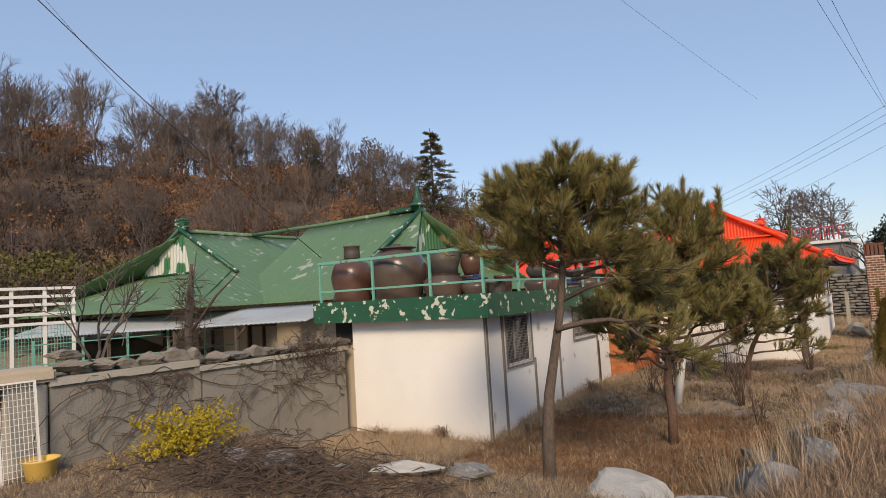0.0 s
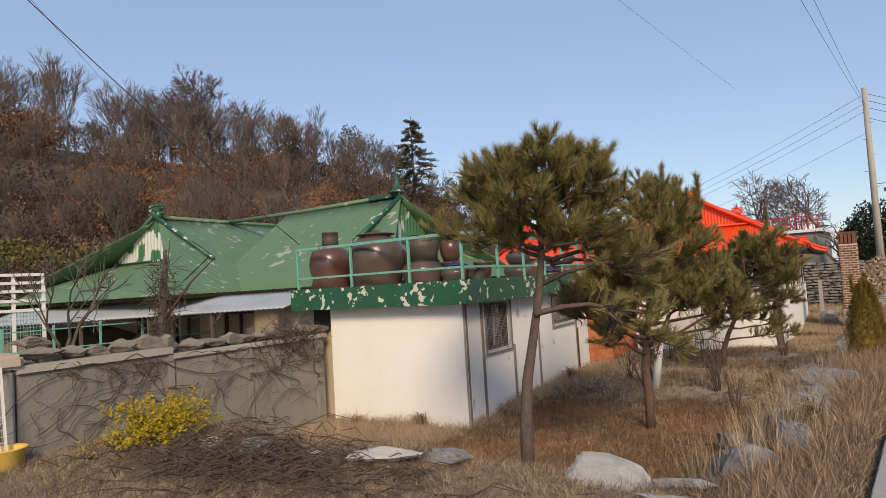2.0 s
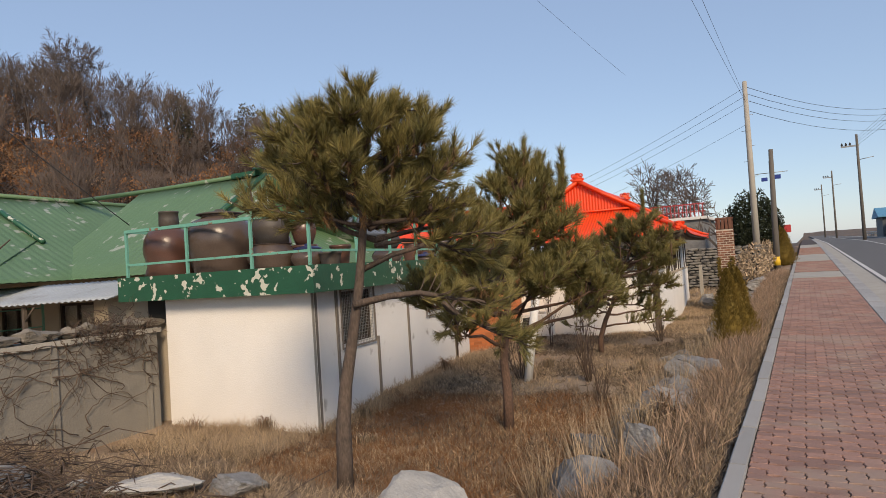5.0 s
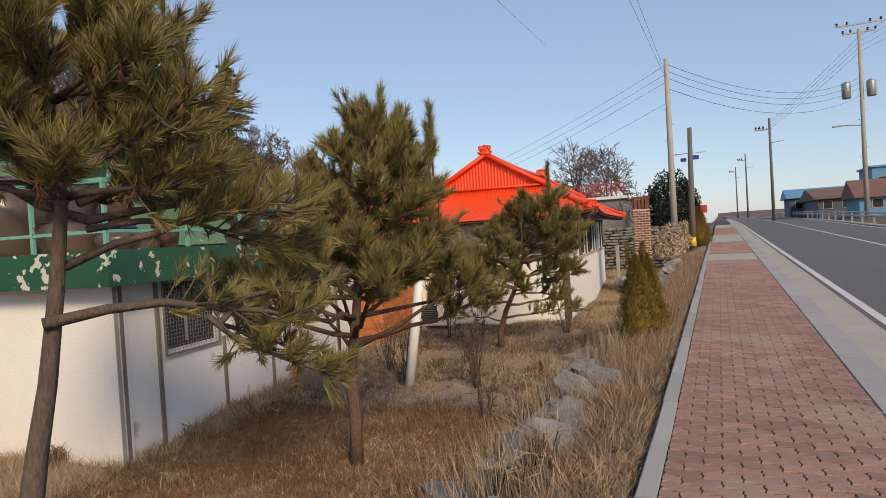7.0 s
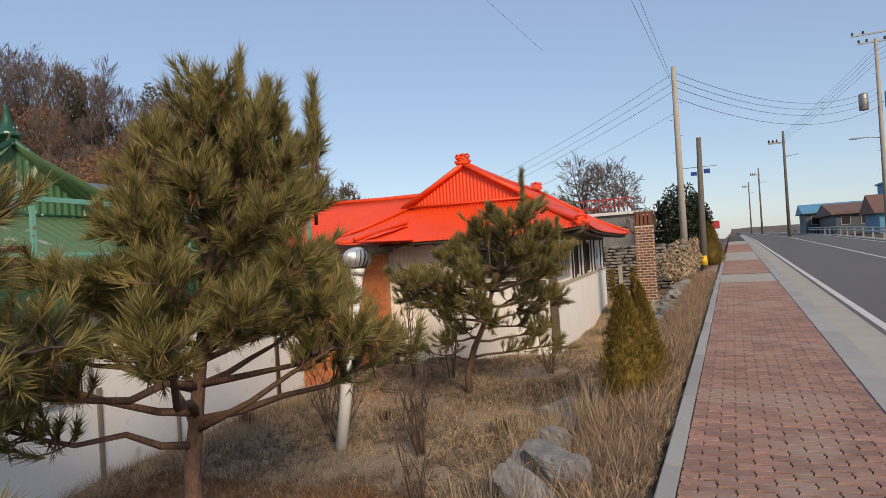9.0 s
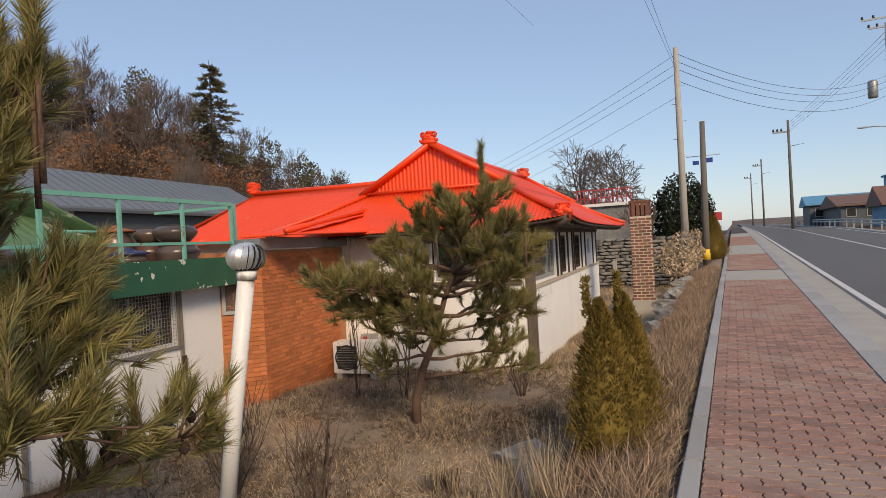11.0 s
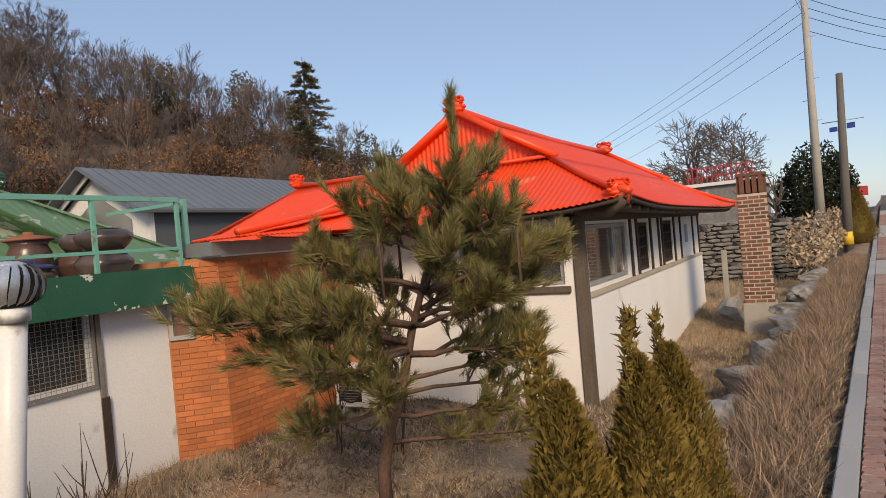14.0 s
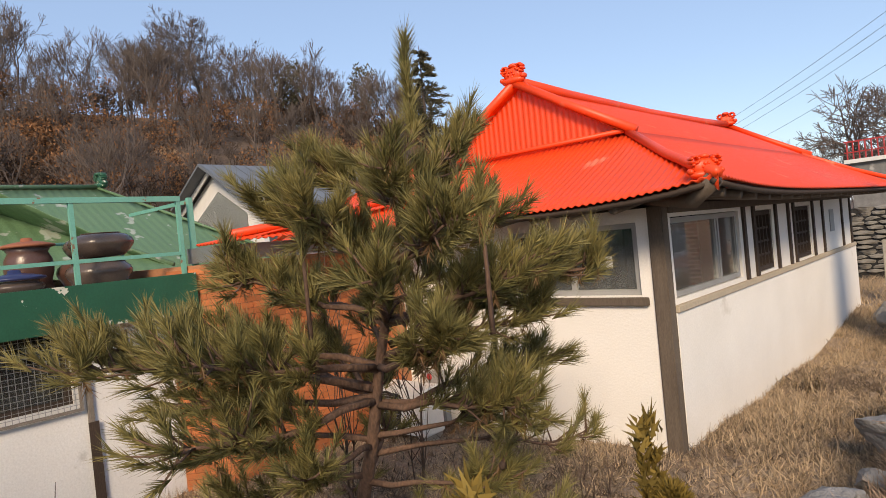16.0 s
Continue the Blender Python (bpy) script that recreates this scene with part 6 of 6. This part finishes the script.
grass("pine_litter", "reddish-brown fallen pine needles", (-6.2, -2.0), (5.4, 10.5), 9000, 0.06, 0.13, 8, M["litter"], 4.0)
grass("house_grass", "pale dry grass beside the white house", (-4.5, -1.6), (17, 27), 8000, 0.05, 0.17, 8, M["straw"], 1.3, lambda x, y: np.sin(2.1 * x + 1.4 * y) + np.sin(1.7 * y - 2.2 * x) + rng.normal(0, 0.7, len(x)) > -0.1, 0.005)
grass("far_grass", "pale dry grass beyond the chimney", (-9, -2), (25, 45), 5000, 0.08, 0.25, 8, M["straw"], 0.7, None, 0.006)


def clump(x, y, h, n, material, spread=0.5, label="tall dry grass clump gone pale"):
    p = np.array((x, y, float(ground_z(x, y)) - 0.01)) + rng.normal(0, 0.06, (n, 3)) * (1, 1, 0)
    runs = []
    for q in p:
        an, L = rng.uniform(0, 2 * math.pi), h * rng.uniform(0.5, 1.0)
        o = np.array((math.cos(an), math.sin(an), 0)) * spread * L * rng.uniform(0.3, 1.1)
        runs.append(([q, q + o * 0.35 + (0, 0, L * 0.7), q + o + (0, 0, L * rng.uniform(0.55, 1.0))], [0.005, 0.004, 0.0018]))
    return tagged(part("grass_clump", tubes("grass_clump", runs, material, 3)), label, "grass", "dry grass clumps")


for x, y, h, n, k in ((-2.05, 11.25, 0.55, 110, "rust_grass"), (-1.75, 9.9, 0.6, 60, "straw"), (-1.6, 8.3, 0.65, 60, "straw"), (-1.35, 7.0, 0.6, 60, "straw"), (-1.25, 7.6, 0.5, 70, "rust_grass"), (-1.9, 10.6, 0.5, 80, "rust_grass"), (-2.6, 12.4, 0.4, 60, "straw"), (-6.55, 12.3, 0.35, 90, "rust_grass"), (-2.3, 14.6, 0.3, 60, "straw"),
                      (-6.1, 9.0, 0.35, 70, "straw"), (-5.2, 7.9, 0.25, 70, "straw"), (-4.5, 12.9, 0.3, 60, "straw"), (-1.5, 15.6, 0.35, 60, "rust_grass"), (-1.4, 17.4, 0.35, 60, "rust_grass"), (-2.2, 19.5, 0.3, 80, "straw"), (-3.0, 20.5, 0.3, 90, "straw"), (-7.2, 8.0, 0.3, 80, "rust_grass"), (-8.4, 7.6, 0.3, 80, "rust_grass"), (-6.9, 9.4, 0.45, 90, "needle")):
    clump(x, y, h, n, M[k], 0.6, {"straw": "tall pale dry grass clump", "rust_grass": "rust-brown dry weed clump", "needle": "green grassy tuft beside the wall"}[k])


# ---- poles, wires and the far road side ----
def concrete_pole(label, x, y, top, r=0.17, lean=(0, 0), material=None, steps=True, name="utility_pole"):
    z0 = float(pave_z(y)) - 0.4
    t = thing(name, label, "pole", pose(x, y, z0), "poles along the road")
    h = top - z0
    part("shaft", tube("shaft", [(0, 0, 0), (lean[0] / 2, lean[1] / 2, h / 2), (lean[0], lean[1], h)], [r, r * 0.8, r * 0.62], material or M["pole"], 12), t)
    if steps:
        for k in range(int((h - 3.0) / 0.9)):
            z = 2.6 + 0.9 * k
            s = 1 if k % 2 else -1
            part("step_bolt", tube("step_bolt", [(lean[0] * z / h, 0, z), (lean[0] * z / h + s * r * 1.7, 0, z)], 0.014, M["galv"], 5), t)
    return t


p1 = concrete_pole("tall pale concrete pole with orange hazard band", -2.4, 41.6, 11.1, 0.20)
part("hazard_band", tube("hazard_band", [(0, 0, 0.3), (0, 0, 1.0)], [0.212, 0.209], M["orange_paint"], 12), p1, "orange hazard wrap with black slashes")
for k in range(3):
    part("slash", tube("slash", [(-0.2, -0.10, 0.35 + 0.2 * k), (0.0, -0.215, 0.43 + 0.2 * k), (0.2, -0.1, 0.51 + 0.2 * k)], 0.03, M["cable"], 4), p1)
p2 = concrete_pole("short weathered pole with a yellow hazard foot", -1.15, 33.5, 5.85, 0.15, (0.1, 0), M["wood_pole"], False)
part("hazard_band", tube("hazard_band", [(0, 0, 0.45), (0, 0, 0.85)], [0.156, 0.154], M["yellow_paint"], 12), p2, "yellow hazard wrap")
p3 = concrete_pole("slim pole carrying small blue signs", -2.0, 58, 8.2, 0.14, (0, 0), M["wood_pole"], False, "sign_pole")
part("sign", box("sign", (0.25, -0.05, 6.2), (0.7, 0.0, 6.55), M["navy"]), p3, "small blue road sign")
part("sign", box("sign", (-0.7, -0.05, 6.1), (-0.25, 0.0, 6.4), M["navy"]), p3, "small blue road sign")
part("sign_arm", tube("sign_arm", [(-1.1, 0.02, 6.75), (1.2, 0.02, 6.75)], 0.03, M["galv"], 6), p3)

tp = concrete_pole("grey utility pole with transformers and crossarms", 13.1, 75, 19.3, 0.24)
for z, w in ((18.9, 1.9), (18.1, 1.4)):
    part("crossarm", box("crossarm", (-w, -0.06, z), (w, 0.06, z + 0.14), M["galv"]), tp)
    for s in (-0.95, -0.5, 0.5, 0.95):
        part("insulator", lathe("insulator", [(0.05, 0), (0.13, 0.06), (0.07, 0.12), (0.12, 0.2), (0.05, 0.3)], M["cable"], 8), tp, "dark insulator", pose(s * w, 0, z + 0.14))
for x in (-1.3, 0.75):
    part("transformer", lathe("transformer", [(0.36, 0), (0.4, 0.05), (0.4, 1.4), (0.36, 1.5), (0.12, 1.62)], M["galv"], 16), tp, "grey can transformer", pose(x, -0.2, 11.9))
part("lamp_arm", tube("lamp_arm", [(0, 0, 9.2), (-1.2, 0, 9.35), (-1.9, 0, 9.35)], 0.05, M["galv"], 6), tp)
part("lamp_head", box("lamp_head", (-2.6, -0.14, 9.28), (-1.8, 0.14, 9.42), M["galv"], 0.03), tp)
for x, y, top in ((6.0, 88, 13.6), (5.6, 150, 15.5), (4.6, 190, 16)):
    q = concrete_pole("slim far utility pole with a crossarm", x, y, top, 0.2, (0, 0), M["wood_pole"], False)
    hz = top - float(pave_z(y)) + 0.4
    part("crossarm", box("crossarm", (-1.6, -0.06, hz - 1.4), (0.2, 0.06, hz - 1.22), M["galv"]), q)
    for s in (-1.5, -1.1, -0.7):
        part("insulator", lathe("insulator", [(0.05, 0), (0.14, 0.1), (0.05, 0.35)], M["cable"], 7), q, "", pose(s, 0, hz - 1.22))
    part("lamp_arm", tube("lamp_arm", [(0, 0, hz - 3), (1.5, 0, hz - 2.8)], 0.04, M["galv"], 5), q)


def wire(a, b, sag, r=0.012, label="thin black overhead wire"):
    a, b = Vector(a), Vector(b)
    pts = [a.lerp(b, i / 14) - Vector((0, 0, sag * 4 * (i / 14) * (1 - i / 14))) for i in range(15)]
    ob = part("overhead_wire", tube("overhead_wire", pts, r * 0.62, M["cable"], 5))
    return tagged(ob, label, "cable", "overhead wires")


P1 = (-2.4, 41.6)
for k, dz in enumerate((0.25, 0.75, 1.2)):
    wire((P1[0], P1[1], 11.0 - dz), (-30, 66 + k, 7.0 - dz * 0.6), 0.7, 0.016)
for k, dz in enumerate((0.1, 0.5, 0.9, 1.5)):
    wire((P1[0], P1[1], 10.9 - dz), (13.1, 75, 14.8 - 1.25 * dz), 1.6, 0.022)
wire((P1[0], P1[1], 9.9), (-3.1, -14, 10.6), 0.5, 0.011)
wire((P1[0], P1[1], 10.1), (-2.3, -14, 10.5), 0.5, 0.011)
wire((P1[0], P1[1], 8.6), (-24, 60, 4.8), 0.5, 0.014)
wire((-6.5, 30, 9.6), (-7.6, -10, 11.0), 0.3, 0.007)
wire((-9.9, 7.7, 2.55), (-10.9, 1.6, 7.95), 0.12, 0.014, "thick black service cable running down to the roof")
wire((-11.5, 7.6, 2.9), (-10.9, 1.9, 8.1), 0.1, 0.005, "thin black service wire above the yard")
for k in range(4):
    wire((13.1, 75, 18.6 - 0.5 * k), (16.5, 20, 16.6 - 0.5 * k), 1.2, 0.02)
    wire((13.1, 75, 18.6 - 0.5 * k), (6.0, 88, 13.2 - 0.3 * k), 0.2, 0.02)

# guard rail
gr = thing("guard_rail", "grey steel guard rail on the far side of the road", "guard rail")
for k in range(26):
    y = 40 + 4 * k
    z = float(pave_z(y))
    part("post", box("post", (9.95, y - 0.06, z - 0.5), (10.07, y + 0.06, z + 0.75), M["galv"]), gr)
for z0 in (0.42, 0.68):
    part("beam", tube("beam", [(9.9, y, float(pave_z(y)) + z0) for y in np.arange(38, 146, 4)], 0.075, M["galv"], 6), gr)


# ---- far houses across the road ----
def far_house(label, x, y, w, d, h, wall, roofm, roof_h, flat=False, windows=3):
    z0 = float(pave_z(y)) - 0.2
    t = thing("far_house", label, "house", pose(x, y, z0))
    part("wall", box("wall", (0, 0, 0), (w, d, h), wall), t)
    if flat:
        part("roof", box("roof", (-0.25, -0.25, h), (w + 0.25, d + 0.25, h + 0.22), roofm), t)
    else:
        part("roof", mesh_of("roof", [(-0.5, -0.5, h - 0.15), (w + 0.5, -0.5, h - 0.15), (w + 0.5, d / 2, h + roof_h), (-0.5, d / 2, h + roof_h), (-0.5, d + 0.5, h - 0.15), (w + 0.5, d + 0.5, h - 0.15), (-0.5, -0.5, h - 0.3), (w + 0.5, -0.5, h - 0.3), (-0.5, d + 0.5, h - 0.3), (w + 0.5, d + 0.5, h - 0.3)],
                             [(0, 1, 2, 3), (3, 2, 5, 4), (0, 6, 7, 1), (4, 5, 9, 8), (0, 3, 4, 8, 6), (1, 7, 9, 5, 2), (6, 8, 9, 7)], roofm), t)
    for k in range(windows):
        a = w * (k + 0.5) / windows
        win = part("window", boxes("window", frame_boxes((a - 0.5, -0.06, h * 0.4), (a + 0.5, -0.01, h * 0.8), 0.07, 1), M["aluminium"]), t)
        # Opaque near-black pane: the unlit room behind is painted onto it.
        part("pane", box("pane", (a - 0.43, -0.03, h * 0.4 + 0.07), (a + 0.43, -0.005, h * 0.8 - 0.07), M["dark"]), win)
    return t


far_house("low dark shed with a rusty sheet roof by the road", 11.2, 92, 6, 16, 2.6, M["slate"], M["rust_roof"], 1.3)
far_house("low house under a rust-brown sheet roof", 13.0, 78, 9.5, 7, 2.3, M["blue_paint"], M["rust_roof"], 1.7)
far_house("sky-blue flat-roofed house behind the sheds", 18, 98, 9, 8, 6.0, M["blue_paint"], M["blue_paint"], 0.3, True, 4)
far_house("blue-roofed shed beside the road", 9.6, 108, 7, 9, 3.2, M["slate"], M["blue_paint"], 1.2)
far_house("white flat-roofed house with a blue wall band", 25, 84, 14, 8, 4.0, M["white_paint"], M["grey_roof"], 0.2, True, 5)
far_house("grey-roofed house farther along the road", 13, 122, 8, 10, 3.4, M["beige"], M["grey_roof"], 1.4)
tk = thing("roof_tank_frame", "pale square frame on a blue roof", "roof frame", pose(21.5, 100, float(pave_z(100)) + 6.0))
part("frame", boxes("frame", frame_boxes((0, 0, 0), (2.6, 0.3, 2.2), 0.3, 1), M["yellow_plastic"]), tk)
part("panel", box("panel", (0.3, 0.1, 0.3), (2.3, 0.2, 1.9), M["white_paint"]), tk)

# ---- house with a red balcony rail, stone wall and post beyond the chimney ----
rh = far_house("beige flat-roofed house with a red roof railing", -10.6, 54, 3.8, 7, 3.9, M["rock"], M["white_paint"], 0.2, True, 0)
part("railing", boxes("railing", [((-0.1 + 0.3 * k, -0.2, 4.1), (-0.04 + 0.3 * k, -0.14, 5.1)) for k in range(14)] + [((-0.2, -0.2, 5.1), (4.0, -0.14, 5.18)), ((-0.2, -0.2, 4.5), (4.0, -0.14, 4.56))], M["red_rail"]), rh, "red painted metal railing")
rh.location.z -= 0.7
rt = thing("red_sign_box", "small red box sign far along the footpath", "sign", pose(-1.6, 66, float(pave_z(66))))
part("box", box("box", (-0.5, -0.3, 1.4), (0.6, 0.3, 2.1), M["red_rail"], 0.03), rt)
part("leg", box("leg", (-0.1, -0.1, -0.3), (0.1, 0.1, 1.4), M["galv"]), rt)

dw = thing("dry_stone_wall", "grey dry-stone garden wall beyond the house", "wall", pose(-9.0, 31, 0))
# Near-black core paints shade into the gaps between the stones.
part("core", box("core", (0, 0.08, -0.6), (7.3, 0.4, 1.5), M["dark"]), dw)
STW = [bm_mesh("stone", boulder_mesh(k + 60, 0.9), M["old_wall"]) for k in range(4)]
for r in range(14):
    x = rng.uniform(0, 0.2)
    while x < 7.2:
        ln = rng.uniform(0.13, 0.28)
        part("stone", STW[int(rng.integers(4))], dw, "", pose(x + ln, 0.08, -0.15 + r * 0.125) @ Matrix.Diagonal((ln * 1.2, 0.10, 0.088, 1)))
        x += 2 * ln
cp = thing("concrete_post", "short pale concrete post in dry grass", "post", pose(-3.6, 27.5, -0.5))
part("shaft", box("shaft", (-0.06, -0.06, 0), (0.06, 0.06, 1.35), M["concrete"], 0.01), cp)

# ---- things in the corner of the front yard ----
gate = thing("white_gate", "white-painted tubular steel gate panel", "gate", pose(-15.0, 3.2, 0))
for y in (0.0, 0.55, 1.15, 1.7):
    part("upright", box("upright", (-0.03, y - 0.03, 0.2), (0.03, y + 0.03, 2.32), M["white_paint"]), gate)
for z in (1.55, 1.75, 1.95, 2.12, 2.29):
    part("bar", box("bar", (0.031, -0.03, z), (0.06, 1.73, z + 0.06), M["white_paint"]), gate)
part("mesh", boxes("mesh", [((-0.004, 0.06 * k, 0.25), (0.004, 0.06 * k + 0.008, 1.55)) for k in range(29)] + [((-0.012, 0, 0.25 + 0.08 * k), (-0.005, 1.7, 0.258 + 0.08 * k)) for k in range(17)], M["teal"]), gate, "pale green wire mesh")
gf2 = thing("mesh_fence", "pale green welded mesh fence behind the yard", "fence", pose(-14.2, 3.9, 0))
for k in range(6):
    part("post", box("post", (-0.02, k * 0.9 - 0.02, 0.0), (0.02, k * 0.9 + 0.02, 1.25), M["teal"]), gf2)
for z in (0.35, 0.75, 1.15):
    part("bar", box("bar", (0.021, 0, z), (0.04, 4.5, z + 0.025), M["teal"]), gf2)
rack = thing("wire_rack", "white wire rack leaning on the pillar", "rack", pose(-8.78, 1.98, -0.32, 0, -9, 0))
part("frame", boxes("frame", frame_boxes((-0.012, 0, 0), (0.012, 0.42, 1.25), 0.02, 0), M["white_paint"]), rack)
part("wire_mesh", boxes("wire_mesh", [((-0.004, 0.03 + 0.045 * k, 0.02), (0.004, 0.036 + 0.045 * k, 1.23)) for k in range(9)] + [((0.005, 0.02, 0.06 + 0.075 * k), (0.012, 0.40, 0.066 + 0.075 * k)) for k in range(16)], M["white_paint"]), rack)
bas = thing("plastic_basin", "yellow plastic basin on the ground by the pillar", "basin", pose(-8.75, 2.38, float(ground_z(-8.75, 2.38)) - 0.02))
part("bowl", lathe("bowl", [(0.13, 0), (0.15, 0.02), (0.19, 0.24), (0.215, 0.26), (0.205, 0.27), (0.18, 0.25), (0.13, 0.05)], M["yellow_plastic"], 24), bas)

# ---- kerbs and paving blocks ----
kl = tagged(new("kerb_left"), "grey granite kerb stones edging the footpath", "kerb", kind="structure")
kr = tagged(new("kerb_right"), "pale concrete kerb blocks along the road", "kerb", kind="structure")
K1 = box("kerb_stone", (-0.06, 0.004, -0.35), (0.06, 0.996, 0.0), M["kerb"], 0.008)
K2 = box("kerb_stone", (-0.15, 0.004, -0.35), (0.148, 0.996, 0.0), M["kerb"], 0.015)
for k in range(52):
    y = -8 + k
    sl = math.degrees(math.atan(float(pave_z(y + 1) - pave_z(y))))
    part("kerb_stone", K1, kl, "", pose(-0.472 + rng.normal(0, 0.003), y, float(pave_z(y)) + 0.012 + rng.normal(0, 0.003), sl, 0, rng.normal(0, 0.15)))
for k in range(72):
    y = -8 + k
    sl = math.degrees(math.atan(float(pave_z(y + 1) - pave_z(y))))
    part("kerb_stone", K2, kr, "", pose(1.212, y, float(pave_z(y)) + 0.012, sl))
strip("kerb_far_right", 1.06, 1.36, 64, 150, 0.01, -0.4, M["kerb"], 4, "pale concrete kerb far along the road", "kerb")

PL, PW = 0.2275, 0.1165


def paver_geo(detail=4):
    out = []
    for i in range(detail * 2):
        s = i / (detail * 2)
        out.append((s, 0.014 * math.sin(2 * math.pi * s) / PW))
    for i in range(detail):
        s = i / detail
        out.append((1 + 0.009 * math.sin(2 * math.pi * s) / PL, s))
    for i in range(detail * 2):
        s = 1 - i / (detail * 2)
        out.append((s, 1 + 0.014 * math.sin(2 * math.pi * s) / PW))
    for i in range(detail):
        s = 1 - i / detail
        out.append((0.009 * math.sin(2 * math.pi * s) / PL, s))
    pts = [((x - 0.5) * PL * 0.955, (y - 0.5) * PW * 0.90) for x, y in out]
    n = len(pts)
    v = [(x, y, -0.03) for x, y in pts] + [(x, y, -0.006) for x, y in pts] + [(x * 0.975, y * 0.95, 0.0) for x, y in pts]
    f = [(k * n + i, k * n + (i + 1) % n, (k + 1) * n + (i + 1) % n, (k + 1) * n + i) for k in (0, 1) for i in range(n)]
    f.append(tuple(2 * n + i for i in range(n)))
    return v, f


PV, PF = paver_geo(3)
PAVER = mesh_of("paver", PV, PF, M["paver"])
HALF = mesh_of("paver", [(x * 0.5, y, z) for x, y, z in PV], PF, M["paver"])
joined_v, joined_f = [], []
made = 0
bays = ((-8, 25.2), (28.6, 37.0), (46.0, 62.0))
for y0, y1 in bays:
    far_bay = y0 > 40
    for r in range(int((y1 - y0) / PW)):
        y = y0 + (r + 0.5) * PW
        xs = [(-0.405 + PL * (i + 0.5), 1.0) for i in range(6)] + [(-0.405 + 6 * PL + PL * 0.25 - 0.005, 0.5)]
        if r % 2:
            xs = [(-0.405 + PL * 0.25, 0.5)] + [(-0.405 + PL * (i + 1), 1.0) for i in range(6)]
        for x, wd in xs:
            z = float(pave_z(y)) + rng.normal(0, 0.0013)
            if 6.0 < y < 11.0 and made < 300:
                part("paver", PAVER if wd == 1 else HALF, bed, "", pose(x, y, z + 0.002, rng.normal(0, 0.3), rng.normal(0, 0.3), 0))
                made += 1
            else:
                k = len(joined_v)
                joined_v += [(x + a * wd, y + b, z + c + 0.002) for a, b, c in PV]
                joined_f += [tuple(k + i for i in q) for q in PF]
rest = part("paver", mesh_of("paver", joined_v, joined_f, mat("paver_rest", (0.34, 0.19, 0.15), 0.85, (0.235, 0.148, 0.122), 1.6, 0.9, 0.25, 110, 0.4, 90, vary=0.22, islands=True, wear=(0.32, 0.22, 0.175), wear_scale=1.3, wear_at=0.56, wear_soft=0.12, ground=True)), bed)
tagged(rest, kind="stuff")


# ---- bricks ----
def brick_face(parent, p0, p1, z0, z1, material, out, L=0.20, H=0.062, gap=0.009, depth=0.02, skip=None, limit=300, used=[0]):
    """Courses of bricks on an upright face from p0 to p1 (plan), proud of the core by depth."""
    p0, p1, out = Vector(p0), Vector(p1), Vector(out)
    along = (p1 - p0)
    W = along.length
    e2 = along / W
    ang = math.degrees(math.atan2(e2.y, e2.x))
    cache = {}
    course = 0
    z = z0
    while z + H <= z1 + 1e-6:
        s = 0.0 if course % 2 == 0 else -L / 2
        while s < W - 0.02:
            a, b = max(s, 0), min(s + L - gap, W)
            if b - a > 0.03 and not (skip and skip(a, b, z)):
                ln = round(b - a, 2)
                if ln not in cache:
                    cache[ln] = box("brick", (0, 0, 0), (ln, depth + 0.01, H - gap), material, 0.0)
                c = p0 + e2 * a
                part("brick", cache[ln], parent, "", pose(c.x, c.y, z, 0, 0, ang) @ pose(0, -0.012 - rng.uniform(0, 0.003), 0))
            s += L
        z += H
        course += 1


brick_face(annex, (0.0, 6.165), (0.42, 6.565), -0.62, 1.72, M["brick"], (0, 0), skip=lambda a, b, z: a < 0.27 and 0.74 < z < 1.32, H=0.066)
brick_face(annex, (0.422, 6.57), (0.422, 8.95), -0.70, 1.72, M["brick"], (0, 0), H=0.066)
for p0, p1 in (((-0.25, -0.245), (0.25, -0.245)), ((0.245, -0.25), (0.245, 0.25)), ((-0.245, 0.25), (-0.245, -0.25))):
    brick_face(chim, p0, p1, 0.03, 2.09, M["brick_dark"], (0, 0), L=0.19, H=0.075, gap=0.022)
    d = Vector(p1) - Vector(p0)
    for k in range(4):
        c = Vector(p0) + d * ((k + 0.5) / 4)
        part("cap_brick", box("cap_brick", (-0.042, -0.042, 2.09), (0.042, 0.042, 2.41), M["brick_dark"], 0.004), chim, "", pose(c.x * 0.86, c.y * 0.86, 0))


# a notice in the house window
part("notice", box("notice", (-0.62, 0.03, 1.28), (-0.52, 0.036, 1.40), M["white_paint"]), house, "small paper notice in the window")
